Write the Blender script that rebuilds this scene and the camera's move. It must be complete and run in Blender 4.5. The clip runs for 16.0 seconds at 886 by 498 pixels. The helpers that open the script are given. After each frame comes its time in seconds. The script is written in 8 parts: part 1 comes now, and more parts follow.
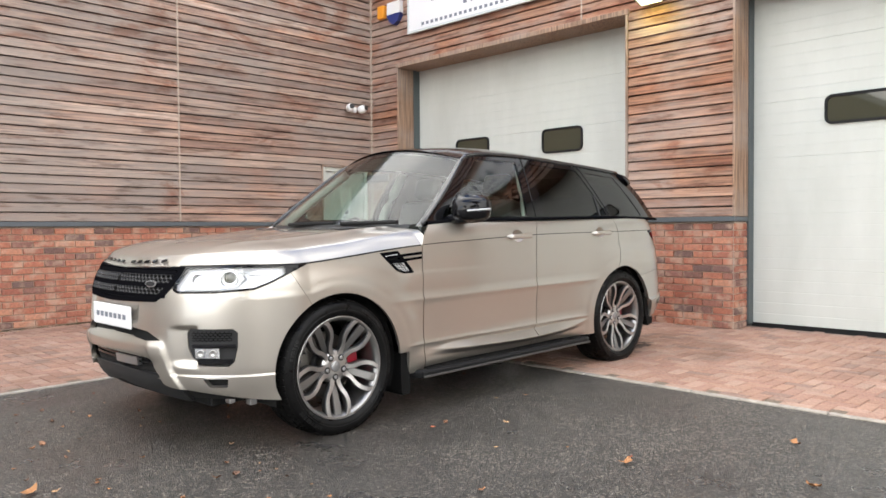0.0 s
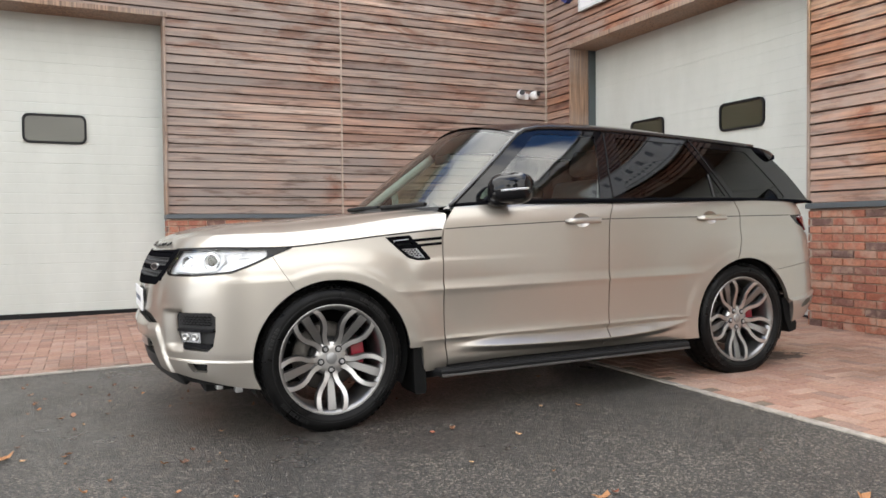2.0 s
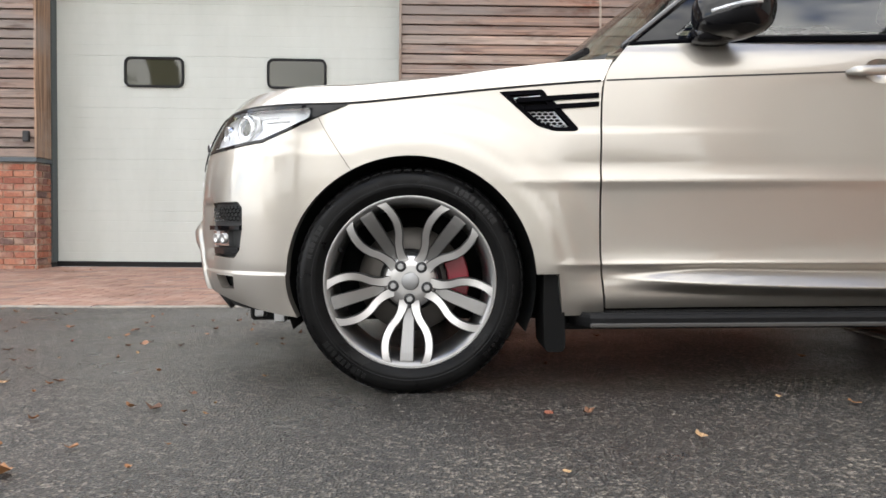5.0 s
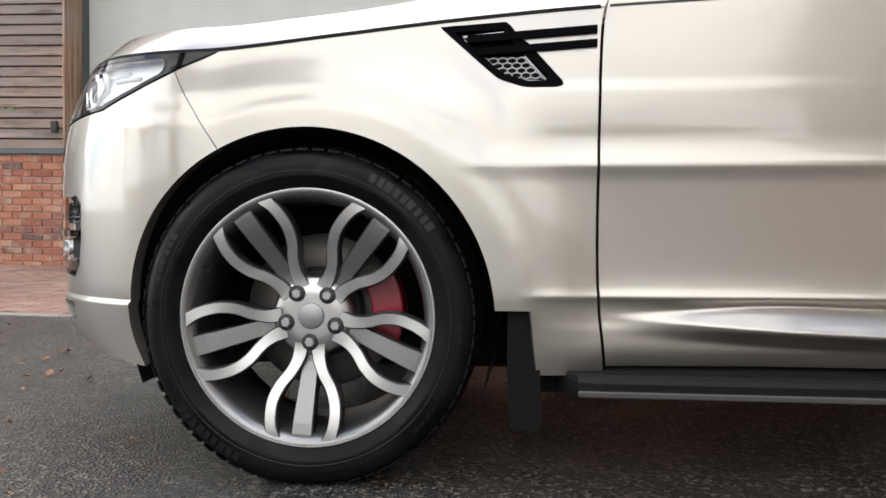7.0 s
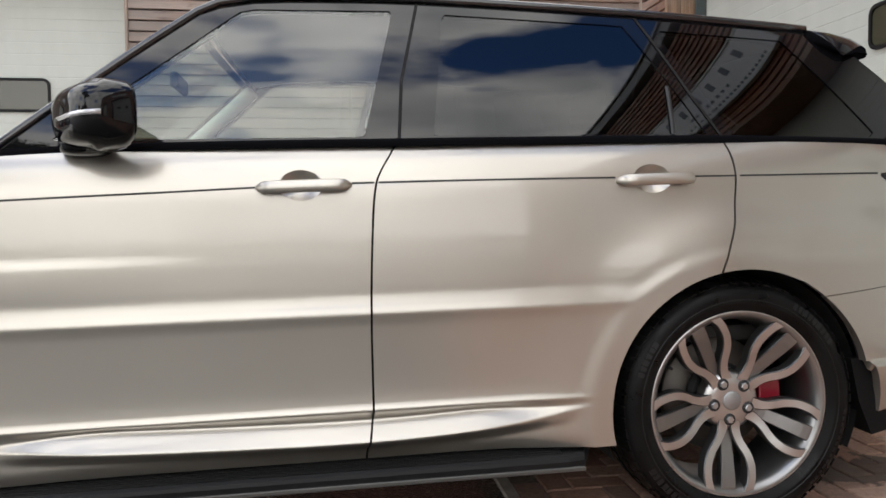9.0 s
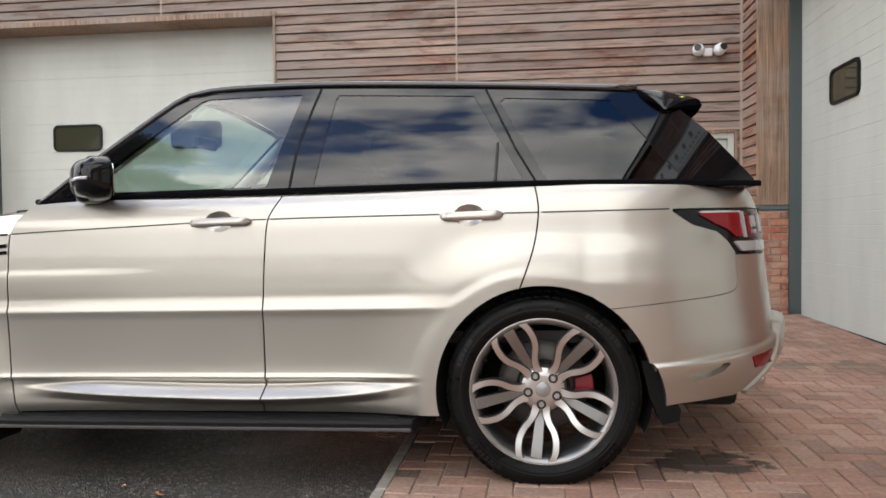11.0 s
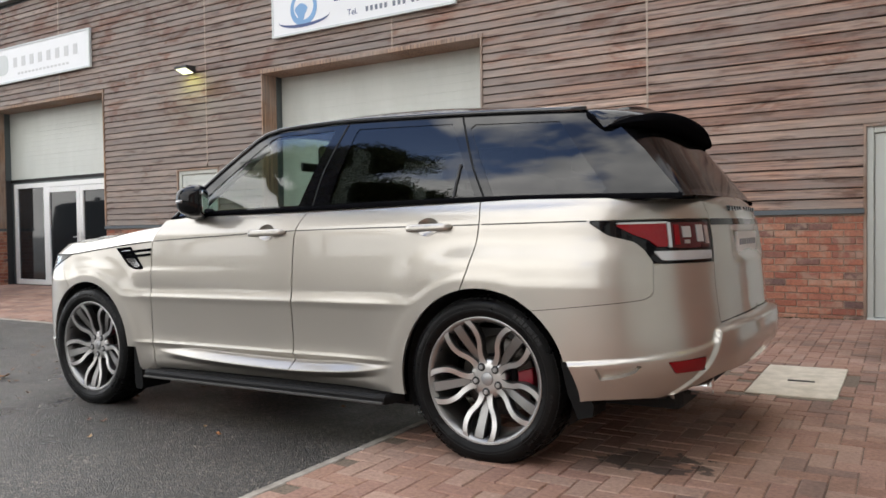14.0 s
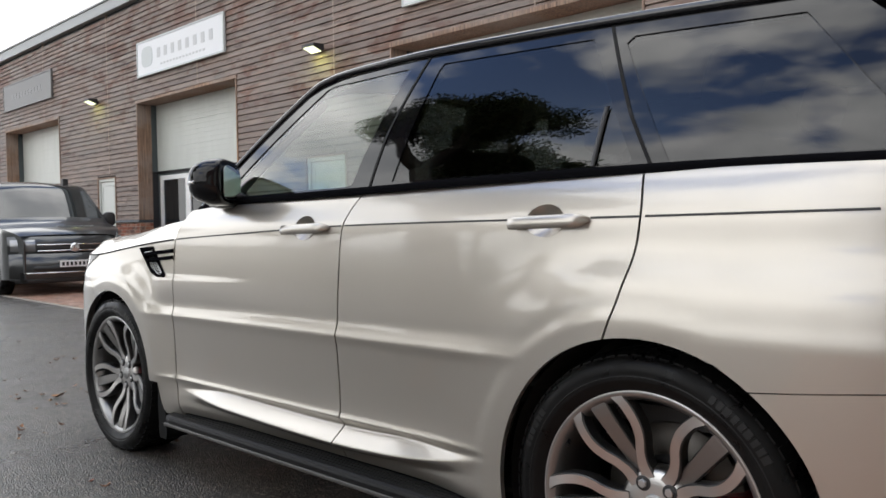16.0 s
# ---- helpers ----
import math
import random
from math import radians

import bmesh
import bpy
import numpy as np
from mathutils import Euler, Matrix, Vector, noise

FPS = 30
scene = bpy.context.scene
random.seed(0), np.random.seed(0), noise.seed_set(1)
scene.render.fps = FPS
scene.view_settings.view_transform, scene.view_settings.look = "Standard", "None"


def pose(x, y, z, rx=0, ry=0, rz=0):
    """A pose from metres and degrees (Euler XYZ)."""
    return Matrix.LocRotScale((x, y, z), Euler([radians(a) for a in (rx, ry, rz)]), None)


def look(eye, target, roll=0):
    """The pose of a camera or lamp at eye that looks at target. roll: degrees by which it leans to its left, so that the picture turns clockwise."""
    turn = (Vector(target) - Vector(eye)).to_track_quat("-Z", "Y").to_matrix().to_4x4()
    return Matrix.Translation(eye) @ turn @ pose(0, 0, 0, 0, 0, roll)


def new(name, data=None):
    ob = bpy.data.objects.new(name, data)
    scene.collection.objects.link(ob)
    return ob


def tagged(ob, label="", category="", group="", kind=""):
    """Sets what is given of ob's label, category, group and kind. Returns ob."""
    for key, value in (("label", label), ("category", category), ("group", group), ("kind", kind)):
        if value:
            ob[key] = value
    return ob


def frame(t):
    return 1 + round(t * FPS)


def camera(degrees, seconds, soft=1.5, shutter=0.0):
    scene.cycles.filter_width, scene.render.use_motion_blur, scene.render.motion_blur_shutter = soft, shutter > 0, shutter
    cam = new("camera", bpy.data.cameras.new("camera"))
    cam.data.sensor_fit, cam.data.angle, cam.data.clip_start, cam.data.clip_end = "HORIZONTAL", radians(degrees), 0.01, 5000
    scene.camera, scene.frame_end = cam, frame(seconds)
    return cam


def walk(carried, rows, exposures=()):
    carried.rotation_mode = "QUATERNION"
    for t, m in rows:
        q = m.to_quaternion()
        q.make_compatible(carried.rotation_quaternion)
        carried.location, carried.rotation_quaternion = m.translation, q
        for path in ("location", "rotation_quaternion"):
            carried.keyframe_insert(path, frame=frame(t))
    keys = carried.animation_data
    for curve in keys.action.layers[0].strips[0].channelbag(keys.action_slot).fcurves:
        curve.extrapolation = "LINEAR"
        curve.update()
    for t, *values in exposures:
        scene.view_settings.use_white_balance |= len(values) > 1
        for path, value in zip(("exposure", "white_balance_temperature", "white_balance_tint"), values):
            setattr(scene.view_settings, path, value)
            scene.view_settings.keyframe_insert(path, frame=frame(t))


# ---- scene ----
cam = camera(60.6, 16.0, soft=1.6)
PATH = [
    (0, (-2.62, -4.41, 1.163), (-1.207, -2.995, 1.109), -0.4),
    (0.5, (-2.276, -4.628, 1.143), (-0.98, -3.106, 1.09), -0.4),
    (1, (-1.923, -4.769, 1.113), (-0.755, -3.147, 1.06), -0.4),
    (1.5, (-1.546, -4.837, 1.098), (-0.517, -3.123, 1.045), -0.5),
    (2, (-1.17, -4.825, 1.067), (-0.323, -3.014, 1.012), -0.6),
    (2.5, (-0.861, -4.639, 0.981), (-0.18, -2.759, 0.92), -0.6),
    (3, (-0.605, -4.451, 0.871), (0.0, -2.546, 0.807), -0.4),
    (3.5, (-0.397, -4.259, 0.757), (0.148, -2.335, 0.692), -0.2),
    (4, (-0.244, -4.033, 0.656), (0.199, -2.084, 0.59), 0.1),
    (4.5, (-0.088, -3.784, 0.595), (0.165, -1.801, 0.531), 0.3),
    (4.7, (-0.025, -3.682, 0.579), (0.133, -1.689, 0.517), 0.4),
    (6.8, (0.424, -2.642, 0.572), (0.198, -0.658, 0.464), 0.6),
    (7, (0.464, -2.615, 0.608), (0.269, -0.626, 0.526), 0.9),
    (7.5, (0.67, -2.692, 0.779), (0.609, -0.695, 0.705), 0.8),
    (8, (0.992, -2.792, 0.870), (1.082, -0.794, 0.815), 0.7),
    (8.5, (1.332, -2.888, 0.936), (1.584, -0.913, 0.888), -0.0),
    (9, (1.650, -3.133, 1.025), (1.956, -1.158, 0.93), -0.7),
    (9.2, (1.781, -3.223, 1.039), (2.094, -1.249, 0.945), -0.5),
    (11.3, (3.133, -4.051, 1.077), (2.757, -2.087, 1.027), -0.7),
    (11.5, (3.29, -4.094, 1.081), (2.846, -2.144, 1.032), -0.8),
    (12, (3.68, -4.208, 1.099), (3.108, -2.292, 1.053), -0.9),
    (12.5, (3.997, -4.235, 1.104), (3.26, -2.376, 1.06), -0.9),
    (13, (4.312, -4.256, 1.125), (3.423, -2.464, 1.082), -0.9),
    (13.5, (4.508, -4.21, 1.131), (3.515, -2.474, 1.086), -0.8),
    (14, (4.569, -3.984, 1.107), (3.524, -2.279, 1.057), -0.8),
    (14.5, (4.514, -3.647, 1.106), (3.453, -1.953, 1.047), -0.9),
    (15, (4.367, -3.289, 1.109), (3.237, -1.64, 1.048), -0.8),
    (15.5, (4.091, -2.935, 1.113), (2.848, -1.369, 1.049), -0.6),
    (16, (3.802, -2.598, 1.121), (2.433, -1.142, 1.051), -0.8),
]
EXPOSURES = [(0, 1.21, 6400, 10), (1, 1.09, 6400, 10), (3, 0.97, 6400, 10), (4.5, 0.97, 6350, 10), (7, 0.78, 6250, 10), (7.5, 0.47, 6250, 10), (8, 0.35, 6300, 10), (8.5, 0.49, 6300, 10), (9, 0.67, 6350, 10), (12, 0.83, 6400, 10), (13.5, 0.65, 6350, 10), (14.5, 0.63, 6300, 10), (15.5, 0.61, 6250, 10), (16, 0.41, 6200, 10)]
walk(cam, [(t, look(eye, target, roll)) for t, eye, target, roll in PATH], EXPOSURES)

# ---------------------------------------------------------------- sky and sun
SUN_ELEV, SUN_AZ = radians(38), radians(225)
world = bpy.data.worlds.new("sky")
scene.world = world
world.use_nodes = True
wn, wl = world.node_tree.nodes, world.node_tree.links
wn.clear()
w_out = wn.new("ShaderNodeOutputWorld")
w_bg = wn.new("ShaderNodeBackground")
w_bg.inputs["Strength"].default_value = 0.15
w_sky = wn.new("ShaderNodeTexSky")
w_sky.sky_type = "NISHITA"
w_sky.sun_disc = False
w_sky.sun_elevation, w_sky.sun_rotation = SUN_ELEV, SUN_AZ
w_sky.air_density, w_sky.dust_density, w_sky.ozone_density = 1.0, 0.3, 4.5
w_co = wn.new("ShaderNodeTexCoord")
w_map = wn.new("ShaderNodeMapping")
w_map.inputs["Scale"].default_value = (1.0, 1.0, 2.1)
w_map.inputs["Location"].default_value = (-4.14, 2.63, -6.06)
w_noise = wn.new("ShaderNodeTexNoise")
w_noise.inputs["Scale"].default_value = 2.3
w_noise.inputs["Detail"].default_value = 6.0
w_noise.inputs["Roughness"].default_value = 0.50
w_cov = wn.new("ShaderNodeValToRGB")
w_cov.color_ramp.elements[0].position, w_cov.color_ramp.elements[1].position = 0.455, 0.55
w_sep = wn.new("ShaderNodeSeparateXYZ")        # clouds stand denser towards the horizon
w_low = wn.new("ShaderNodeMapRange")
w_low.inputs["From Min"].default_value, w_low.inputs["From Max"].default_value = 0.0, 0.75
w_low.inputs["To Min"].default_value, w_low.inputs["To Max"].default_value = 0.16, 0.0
w_sum = wn.new("ShaderNodeMath")
w_shade = wn.new("ShaderNodeTexNoise")
w_shade.inputs["Scale"].default_value = 4.7
w_shade.inputs["Detail"].default_value = 6.0
w_grey = wn.new("ShaderNodeValToRGB")
w_grey.color_ramp.elements[0].position, w_grey.color_ramp.elements[1].position = 0.33, 0.68
w_grey.color_ramp.elements[0].color = (7.6, 7.6, 7.5, 1)
w_grey.color_ramp.elements[1].color = (14.6, 14.1, 13.3, 1)
w_high = wn.new("ShaderNodeMapRange")          # clouds graded brighter overhead, added to weight the light from above
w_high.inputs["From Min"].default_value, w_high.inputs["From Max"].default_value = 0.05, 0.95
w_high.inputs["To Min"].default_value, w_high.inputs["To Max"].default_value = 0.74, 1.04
w_west = wn.new("ShaderNodeMapRange")          # and brighter to the west, the sun's side, added likewise
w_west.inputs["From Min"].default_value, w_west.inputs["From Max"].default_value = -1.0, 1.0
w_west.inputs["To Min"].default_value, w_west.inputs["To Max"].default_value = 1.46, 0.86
w_gain = wn.new("ShaderNodeMath")
w_gain.operation = "MULTIPLY"
w_lit = wn.new("ShaderNodeVectorMath")
w_lit.operation = "SCALE"
w_blue = wn.new("ShaderNodeMixRGB")
w_blue.blend_type = "MULTIPLY"
w_blue.inputs["Fac"].default_value = 1.0
w_blue.inputs["Color2"].default_value = (0.68, 0.91, 1.16, 1)
w_mix = wn.new("ShaderNodeMixRGB")
wl.new(w_co.outputs["Generated"], w_map.inputs["Vector"])
wl.new(w_map.outputs["Vector"], w_noise.inputs["Vector"])
wl.new(w_map.outputs["Vector"], w_shade.inputs["Vector"])
wl.new(w_co.outputs["Generated"], w_sep.inputs[0])
wl.new(w_sep.outputs["Z"], w_low.inputs["Value"])
wl.new(w_noise.outputs["Fac"], w_sum.inputs[0])
wl.new(w_low.outputs[0], w_sum.inputs[1])
w_north = wn.new("ShaderNodeMapRange")         # cover raised to the north, added for the windscreen's reflection
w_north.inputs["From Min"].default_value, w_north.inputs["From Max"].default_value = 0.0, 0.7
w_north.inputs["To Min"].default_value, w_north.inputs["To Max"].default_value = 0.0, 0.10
# and raised to the south, added for the side windows' reflections
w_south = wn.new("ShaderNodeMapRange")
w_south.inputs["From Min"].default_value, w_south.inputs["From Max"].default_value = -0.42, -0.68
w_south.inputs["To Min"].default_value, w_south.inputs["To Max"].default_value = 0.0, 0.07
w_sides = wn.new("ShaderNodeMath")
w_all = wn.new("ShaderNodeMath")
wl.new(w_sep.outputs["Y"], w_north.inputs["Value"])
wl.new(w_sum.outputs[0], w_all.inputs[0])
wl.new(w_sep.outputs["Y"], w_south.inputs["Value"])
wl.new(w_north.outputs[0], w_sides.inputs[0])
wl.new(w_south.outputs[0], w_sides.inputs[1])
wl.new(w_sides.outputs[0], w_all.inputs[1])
wl.new(w_all.outputs[0], w_cov.inputs["Fac"])
wl.new(w_shade.outputs["Fac"], w_grey.inputs["Fac"])
wl.new(w_cov.outputs["Color"], w_mix.inputs["Fac"])
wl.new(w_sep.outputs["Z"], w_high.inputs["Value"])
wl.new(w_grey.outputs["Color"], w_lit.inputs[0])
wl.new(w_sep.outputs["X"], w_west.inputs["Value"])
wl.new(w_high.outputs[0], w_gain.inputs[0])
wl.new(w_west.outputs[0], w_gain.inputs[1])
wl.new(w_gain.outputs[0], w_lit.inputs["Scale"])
wl.new(w_sky.outputs["Color"], w_blue.inputs["Color1"])
wl.new(w_blue.outputs["Color"], w_mix.inputs["Color1"])
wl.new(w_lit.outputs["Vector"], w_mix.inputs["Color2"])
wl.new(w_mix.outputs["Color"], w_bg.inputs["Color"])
wl.new(w_bg.outputs["Background"], w_out.inputs["Surface"])

sun_data = bpy.data.lights.new("sun", "SUN")
sun_data.energy, sun_data.angle, sun_data.color = 0.22, radians(90), (1.0, 0.95, 0.87)
sun = new("sun", sun_data)
sun_way = Vector((math.sin(SUN_AZ) * math.cos(SUN_ELEV), math.cos(SUN_AZ) * math.cos(SUN_ELEV), math.sin(SUN_ELEV)))
sun.matrix_world = look(sun_way * 30, (0, 0, 0))

# ---------------------------------------------------------------- materials
MATS = {}


def principled(name, color=(0.5, 0.5, 0.5), rough=0.5, metal=0.0, **extra):
    """A plain Principled material; returns material, nodes, links, shader."""
    m = bpy.data.materials.new(name)
    m.use_nodes = True
    n, l = m.node_tree.nodes, m.node_tree.links
    b = n["Principled BSDF"]
    b.inputs["Base Color"].default_value = (*color, 1)
    b.inputs["Roughness"].default_value = rough
    b.inputs["Metallic"].default_value = metal
    for key, value in extra.items():
        b.inputs[key.replace("_", " ")].default_value = value
    MATS[name] = m
    return m, n, l, b


def math_node(n, l, op, a, b):
    q = n.new("ShaderNodeMath")
    q.operation = op
    for k, v in enumerate((a, b)):
        if isinstance(v, (int, float)):
            q.inputs[k].default_value = v
        else:
            l.new(v, q.inputs[k])
    return q.outputs[0]


def noise_node(n, l, vector, scale, detail=4.0, rough=0.55, distort=0.0):
    q = n.new("ShaderNodeTexNoise")
    q.inputs["Scale"].default_value = scale
    q.inputs["Detail"].default_value = detail
    q.inputs["Roughness"].default_value = rough
    q.inputs["Distortion"].default_value = distort
    if vector is not None:
        l.new(vector, q.inputs["Vector"])
    return q.outputs["Fac"]


def ramp_node(n, l, fac, *stops):
    q = n.new("ShaderNodeValToRGB")
    e = q.color_ramp.elements
    while len(e) < len(stops):
        e.new(0.5)
    for k, (p, c) in enumerate(stops):
        e[k].position = p
        e[k].color = (*c, 1) if len(c) == 3 else c
    l.new(fac, q.inputs["Fac"])
    return q.outputs["Color"]


def mix_node(n, l, fac, a, b, blend="MIX"):
    q = n.new("ShaderNodeMixRGB")
    q.blend_type = blend
    for k, v in enumerate((fac, a, b)):
        if isinstance(v, (int, float)):
            q.inputs[k].default_value = v
        elif isinstance(v, tuple):
            q.inputs[k].default_value = (*v, 1)
        else:
            l.new(v, q.inputs[k])
    return q.outputs["Color"]


def bump_node(n, l, b, height, strength=0.3, distance=0.01):
    q = n.new("ShaderNodeBump")
    q.inputs["Strength"].default_value = strength
    q.inputs["Distance"].default_value = distance
    l.new(height, q.inputs["Height"])
    l.new(q.outputs["Normal"], b.inputs["Normal"])


def coords(n, l, scale=(1, 1, 1), which="Object"):
    c = n.new("ShaderNodeTexCoord")
    m = n.new("ShaderNodeMapping")
    m.inputs["Scale"].default_value = scale
    l.new(c.outputs[which], m.inputs["Vector"])
    return m.outputs["Vector"]


def world_pos(n, l, scale=(1, 1, 1)):
    c = n.new("ShaderNodeNewGeometry")
    m = n.new("ShaderNodeMapping")
    m.inputs["Scale"].default_value = scale
    l.new(c.outputs["Position"], m.inputs["Vector"])
    return m.outputs["Vector"]


def piece_random(n, l):
    """One number for each piece, whether an object of its own or an island of a joined mesh."""
    o, g = n.new("ShaderNodeObjectInfo"), n.new("ShaderNodeNewGeometry")
    s = math_node(n, l, "ADD", o.outputs["Random"], g.outputs["Random Per Island"])
    return math_node(n, l, "FRACT", s, 0.0)


def wood_material(name, tones, along):
    """Weathered softwood boards; along is the axis of the grain."""
    m, n, l, b = principled(name, rough=0.72)
    r = piece_random(n, l)
    stretch = [26.0, 26.0, 26.0]
    stretch["xyz".index(along)] = 0.9
    pos = world_pos(n, l, tuple(stretch))
    shift = n.new("ShaderNodeVectorMath")
    shift.operation = "ADD"
    comb = n.new("ShaderNodeCombineXYZ")
    l.new(math_node(n, l, "MULTIPLY", r, 37.0), comb.inputs["XYZ".index(along.upper())])
    l.new(pos, shift.inputs[0])
    l.new(comb.outputs[0], shift.inputs[1])
    grain = noise_node(n, l, shift.outputs[0], 1.6, 8, 0.65, 0.6)
    fine = noise_node(n, l, shift.outputs[0], 5.5, 5, 0.6)
    patch = noise_node(n, l, world_pos(n, l, (0.9, 0.9, 1.6)), 1.0, 5, 0.6)
    tone = ramp_node(n, l, r, *[((k + 0.5) / len(tones), c) for k, c in enumerate(tones)])
    streak = ramp_node(n, l, grain, (0.30, (0.27, 0.24, 0.225)), (0.50, (1, 1, 1)), (0.68, (1.75, 1.68, 1.60)))
    col = mix_node(n, l, 1.0, tone, streak, "MULTIPLY")
    grey = ramp_node(n, l, patch, (0.42, (0, 0, 0)), (0.62, (1, 1, 1)))
    col = mix_node(n, l, math_node(n, l, "MULTIPLY", grey, 0.55), col, (0.335, 0.285, 0.25))
    if along == "x":        # greyer, more weathered towards the far units; darkened too, to offset the light
        sep = n.new("ShaderNodeSeparateXYZ")
        l.new(world_pos(n, l), sep.inputs[0])
        far = math_node(n, l, "ADD", math_node(n, l, "MULTIPLY", sep.outputs[0], -0.09), patch)
        col = mix_node(n, l, math_node(n, l, "MULTIPLY", ramp_node(n, l, far, (0.1, (0.42, 0.42, 0.42)), (1.1, (1, 1, 1))), 0.74), col, (0.176, 0.157, 0.142))
    if along == "z":
        l.new(col, b.inputs["Base Color"])
        bump_node(n, l, b, grain, 0.3, 0.003)
        return m
    blot = noise_node(n, l, world_pos(n, l, (1.1, 1.1, 7.5)), 1.7, 6, 0.66)
    col = mix_node(n, l, 1.0, col, ramp_node(n, l, blot, (0.33, (0.50, 0.42, 0.38)), (0.46, (1, 1, 1)), (0.60, (1, 1, 1)), (0.74, (1.32, 1.30, 1.29))), "MULTIPLY")
    high = n.new("ShaderNodeSeparateXYZ")
    l.new(world_pos(n, l), high.inputs[0])
    damp = math_node(n, l, "ADD", noise_node(n, l, world_pos(n, l, (0.8, 0.8, 2.2)), 1.3, 6, 0.7, 0.5), math_node(n, l, "MULTIPLY", high.outputs[2], 0.035))
    col = mix_node(n, l, ramp_node(n, l, damp, (0.66, (0, 0, 0)), (0.76, (0.85, 0.85, 0.85))), col, mix_node(n, l, 1.0, col, (0.66, 0.42, 0.32), "MULTIPLY"))
    knots = n.new("ShaderNodeTexVoronoi")
    knots.inputs["Scale"].default_value = 0.42
    l.new(shift.outputs[0], knots.inputs["Vector"])
    kn = ramp_node(n, l, knots.outputs["Distance"], (0.03, (0.35, 0.3, 0.28)), (0.10, (1, 1, 1)))
    col = mix_node(n, l, 0.8, col, kn, "MULTIPLY")
    l.new(col, b.inputs["Base Color"])
    h = math_node(n, l, "ADD", grain, math_node(n, l, "MULTIPLY", fine, 0.4))
    bump_node(n, l, b, h, 0.55, 0.005)
    return m


CEDAR = ((0.24, 0.122, 0.08), (0.43, 0.255, 0.18), (0.31, 0.17, 0.113), (0.56, 0.40, 0.315), (0.165, 0.083, 0.055), (0.41, 0.272, 0.203))
CEDAR_RED = ((0.235, 0.105, 0.058), (0.30, 0.15, 0.09), (0.20, 0.088, 0.05), (0.33, 0.19, 0.125), (0.27, 0.13, 0.075))
wood_material("cladding_x", CEDAR, "x")
wood_material("cladding_y", CEDAR_RED, "y")
wood_material("trim_wood", ((0.27, 0.17, 0.11), (0.23, 0.145, 0.095), (0.25, 0.16, 0.11)), "z")

# brick: kiln colours by piece, faces mottled
m, n, l, b = principled("brick", rough=0.85)
r = piece_random(n, l)
tone = ramp_node(n, l, r, (0.0, (0.31, 0.105, 0.062)), (0.20, (0.42, 0.17, 0.105)), (0.40, (0.28, 0.10, 0.066)), (0.58, (0.48, 0.235, 0.15)),
                 (0.74, (0.36, 0.13, 0.078)), (0.86, (0.25, 0.115, 0.085)), (0.94, (0.15, 0.088, 0.074)))
spot = noise_node(n, l, world_pos(n, l), 38, 6, 0.62)
big = noise_node(n, l, world_pos(n, l), 7, 3, 0.6)
col = mix_node(n, l, 1.0, tone, ramp_node(n, l, spot, (0.3, (0.6, 0.58, 0.57)), (0.55, (1, 1, 1)), (0.75, (1.3, 1.28, 1.25))), "MULTIPLY")
col = mix_node(n, l, math_node(n, l, "MULTIPLY", ramp_node(n, l, big, (0.5, (0, 0, 0)), (0.64, (1, 1, 1))), 0.6), col, (0.46, 0.33, 0.25))
l.new(col, b.inputs["Base Color"])
bump_node(n, l, b, spot, 0.5, 0.004)

m, n, l, b = principled("mortar", (0.42, 0.34, 0.27), 0.95)
sp = noise_node(n, l, world_pos(n, l), 120, 5, 0.6)
l.new(ramp_node(n, l, sp, (0.3, (0.30, 0.235, 0.185)), (0.7, (0.50, 0.415, 0.335))), b.inputs["Base Color"])
bump_node(n, l, b, sp, 0.4, 0.003)

# paving blocks
m, n, l, b = principled("paver", rough=0.78)
r = piece_random(n, l)
tone = ramp_node(n, l, r, (0.0, (0.28, 0.155, 0.11)), (0.25, (0.37, 0.222, 0.16)), (0.5, (0.315, 0.18, 0.135)), (0.75, (0.41, 0.27, 0.205)), (0.95, (0.25, 0.16, 0.125)))
sp = noise_node(n, l, world_pos(n, l), 55, 6, 0.65)
stain = noise_node(n, l, world_pos(n, l), 0.9, 5, 0.6, 0.4)
col = mix_node(n, l, 1.0, tone, ramp_node(n, l, sp, (0.3, (0.68, 0.66, 0.65)), (0.6, (1.05, 1.05, 1.05)), (0.8, (1.35, 1.33, 1.3))), "MULTIPLY")
col = mix_node(n, l, 1.0, col, ramp_node(n, l, stain, (0.34, (0.62, 0.6, 0.58)), (0.52, (1, 1, 1))), "MULTIPLY")
# an old oil stain on the blocks behind the rear wheel
away = n.new("ShaderNodeVectorMath")
away.operation = "DISTANCE"
l.new(world_pos(n, l, (1.0, 1.7, 0.0)), away.inputs[0])
away.inputs[1].default_value = (3.56, -1.08, 0.0)
edge = math_node(n, l, "ADD", math_node(n, l, "MULTIPLY", away.outputs["Value"], -1.6), math_node(n, l, "MULTIPLY", noise_node(n, l, world_pos(n, l), 9, 5, 0.65), 1.5))
oil = ramp_node(n, l, edge, (0.36, (0, 0, 0)), (0.44, (1, 1, 1)))
col = mix_node(n, l, math_node(n, l, "MULTIPLY", oil, 0.8), col, (0.035, 0.028, 0.024))
l.new(col, b.inputs["Base Color"])
bump_node(n, l, b, sp, 0.35, 0.003)
m, n, l, b = principled("joint_sand", (0.13, 0.105, 0.08), 0.95)
sp = noise_node(n, l, world_pos(n, l), 60, 4)
l.new(ramp_node(n, l, sp, (0.3, (0.10, 0.078, 0.058)), (0.7, (0.21, 0.16, 0.12))), b.inputs["Base Color"])

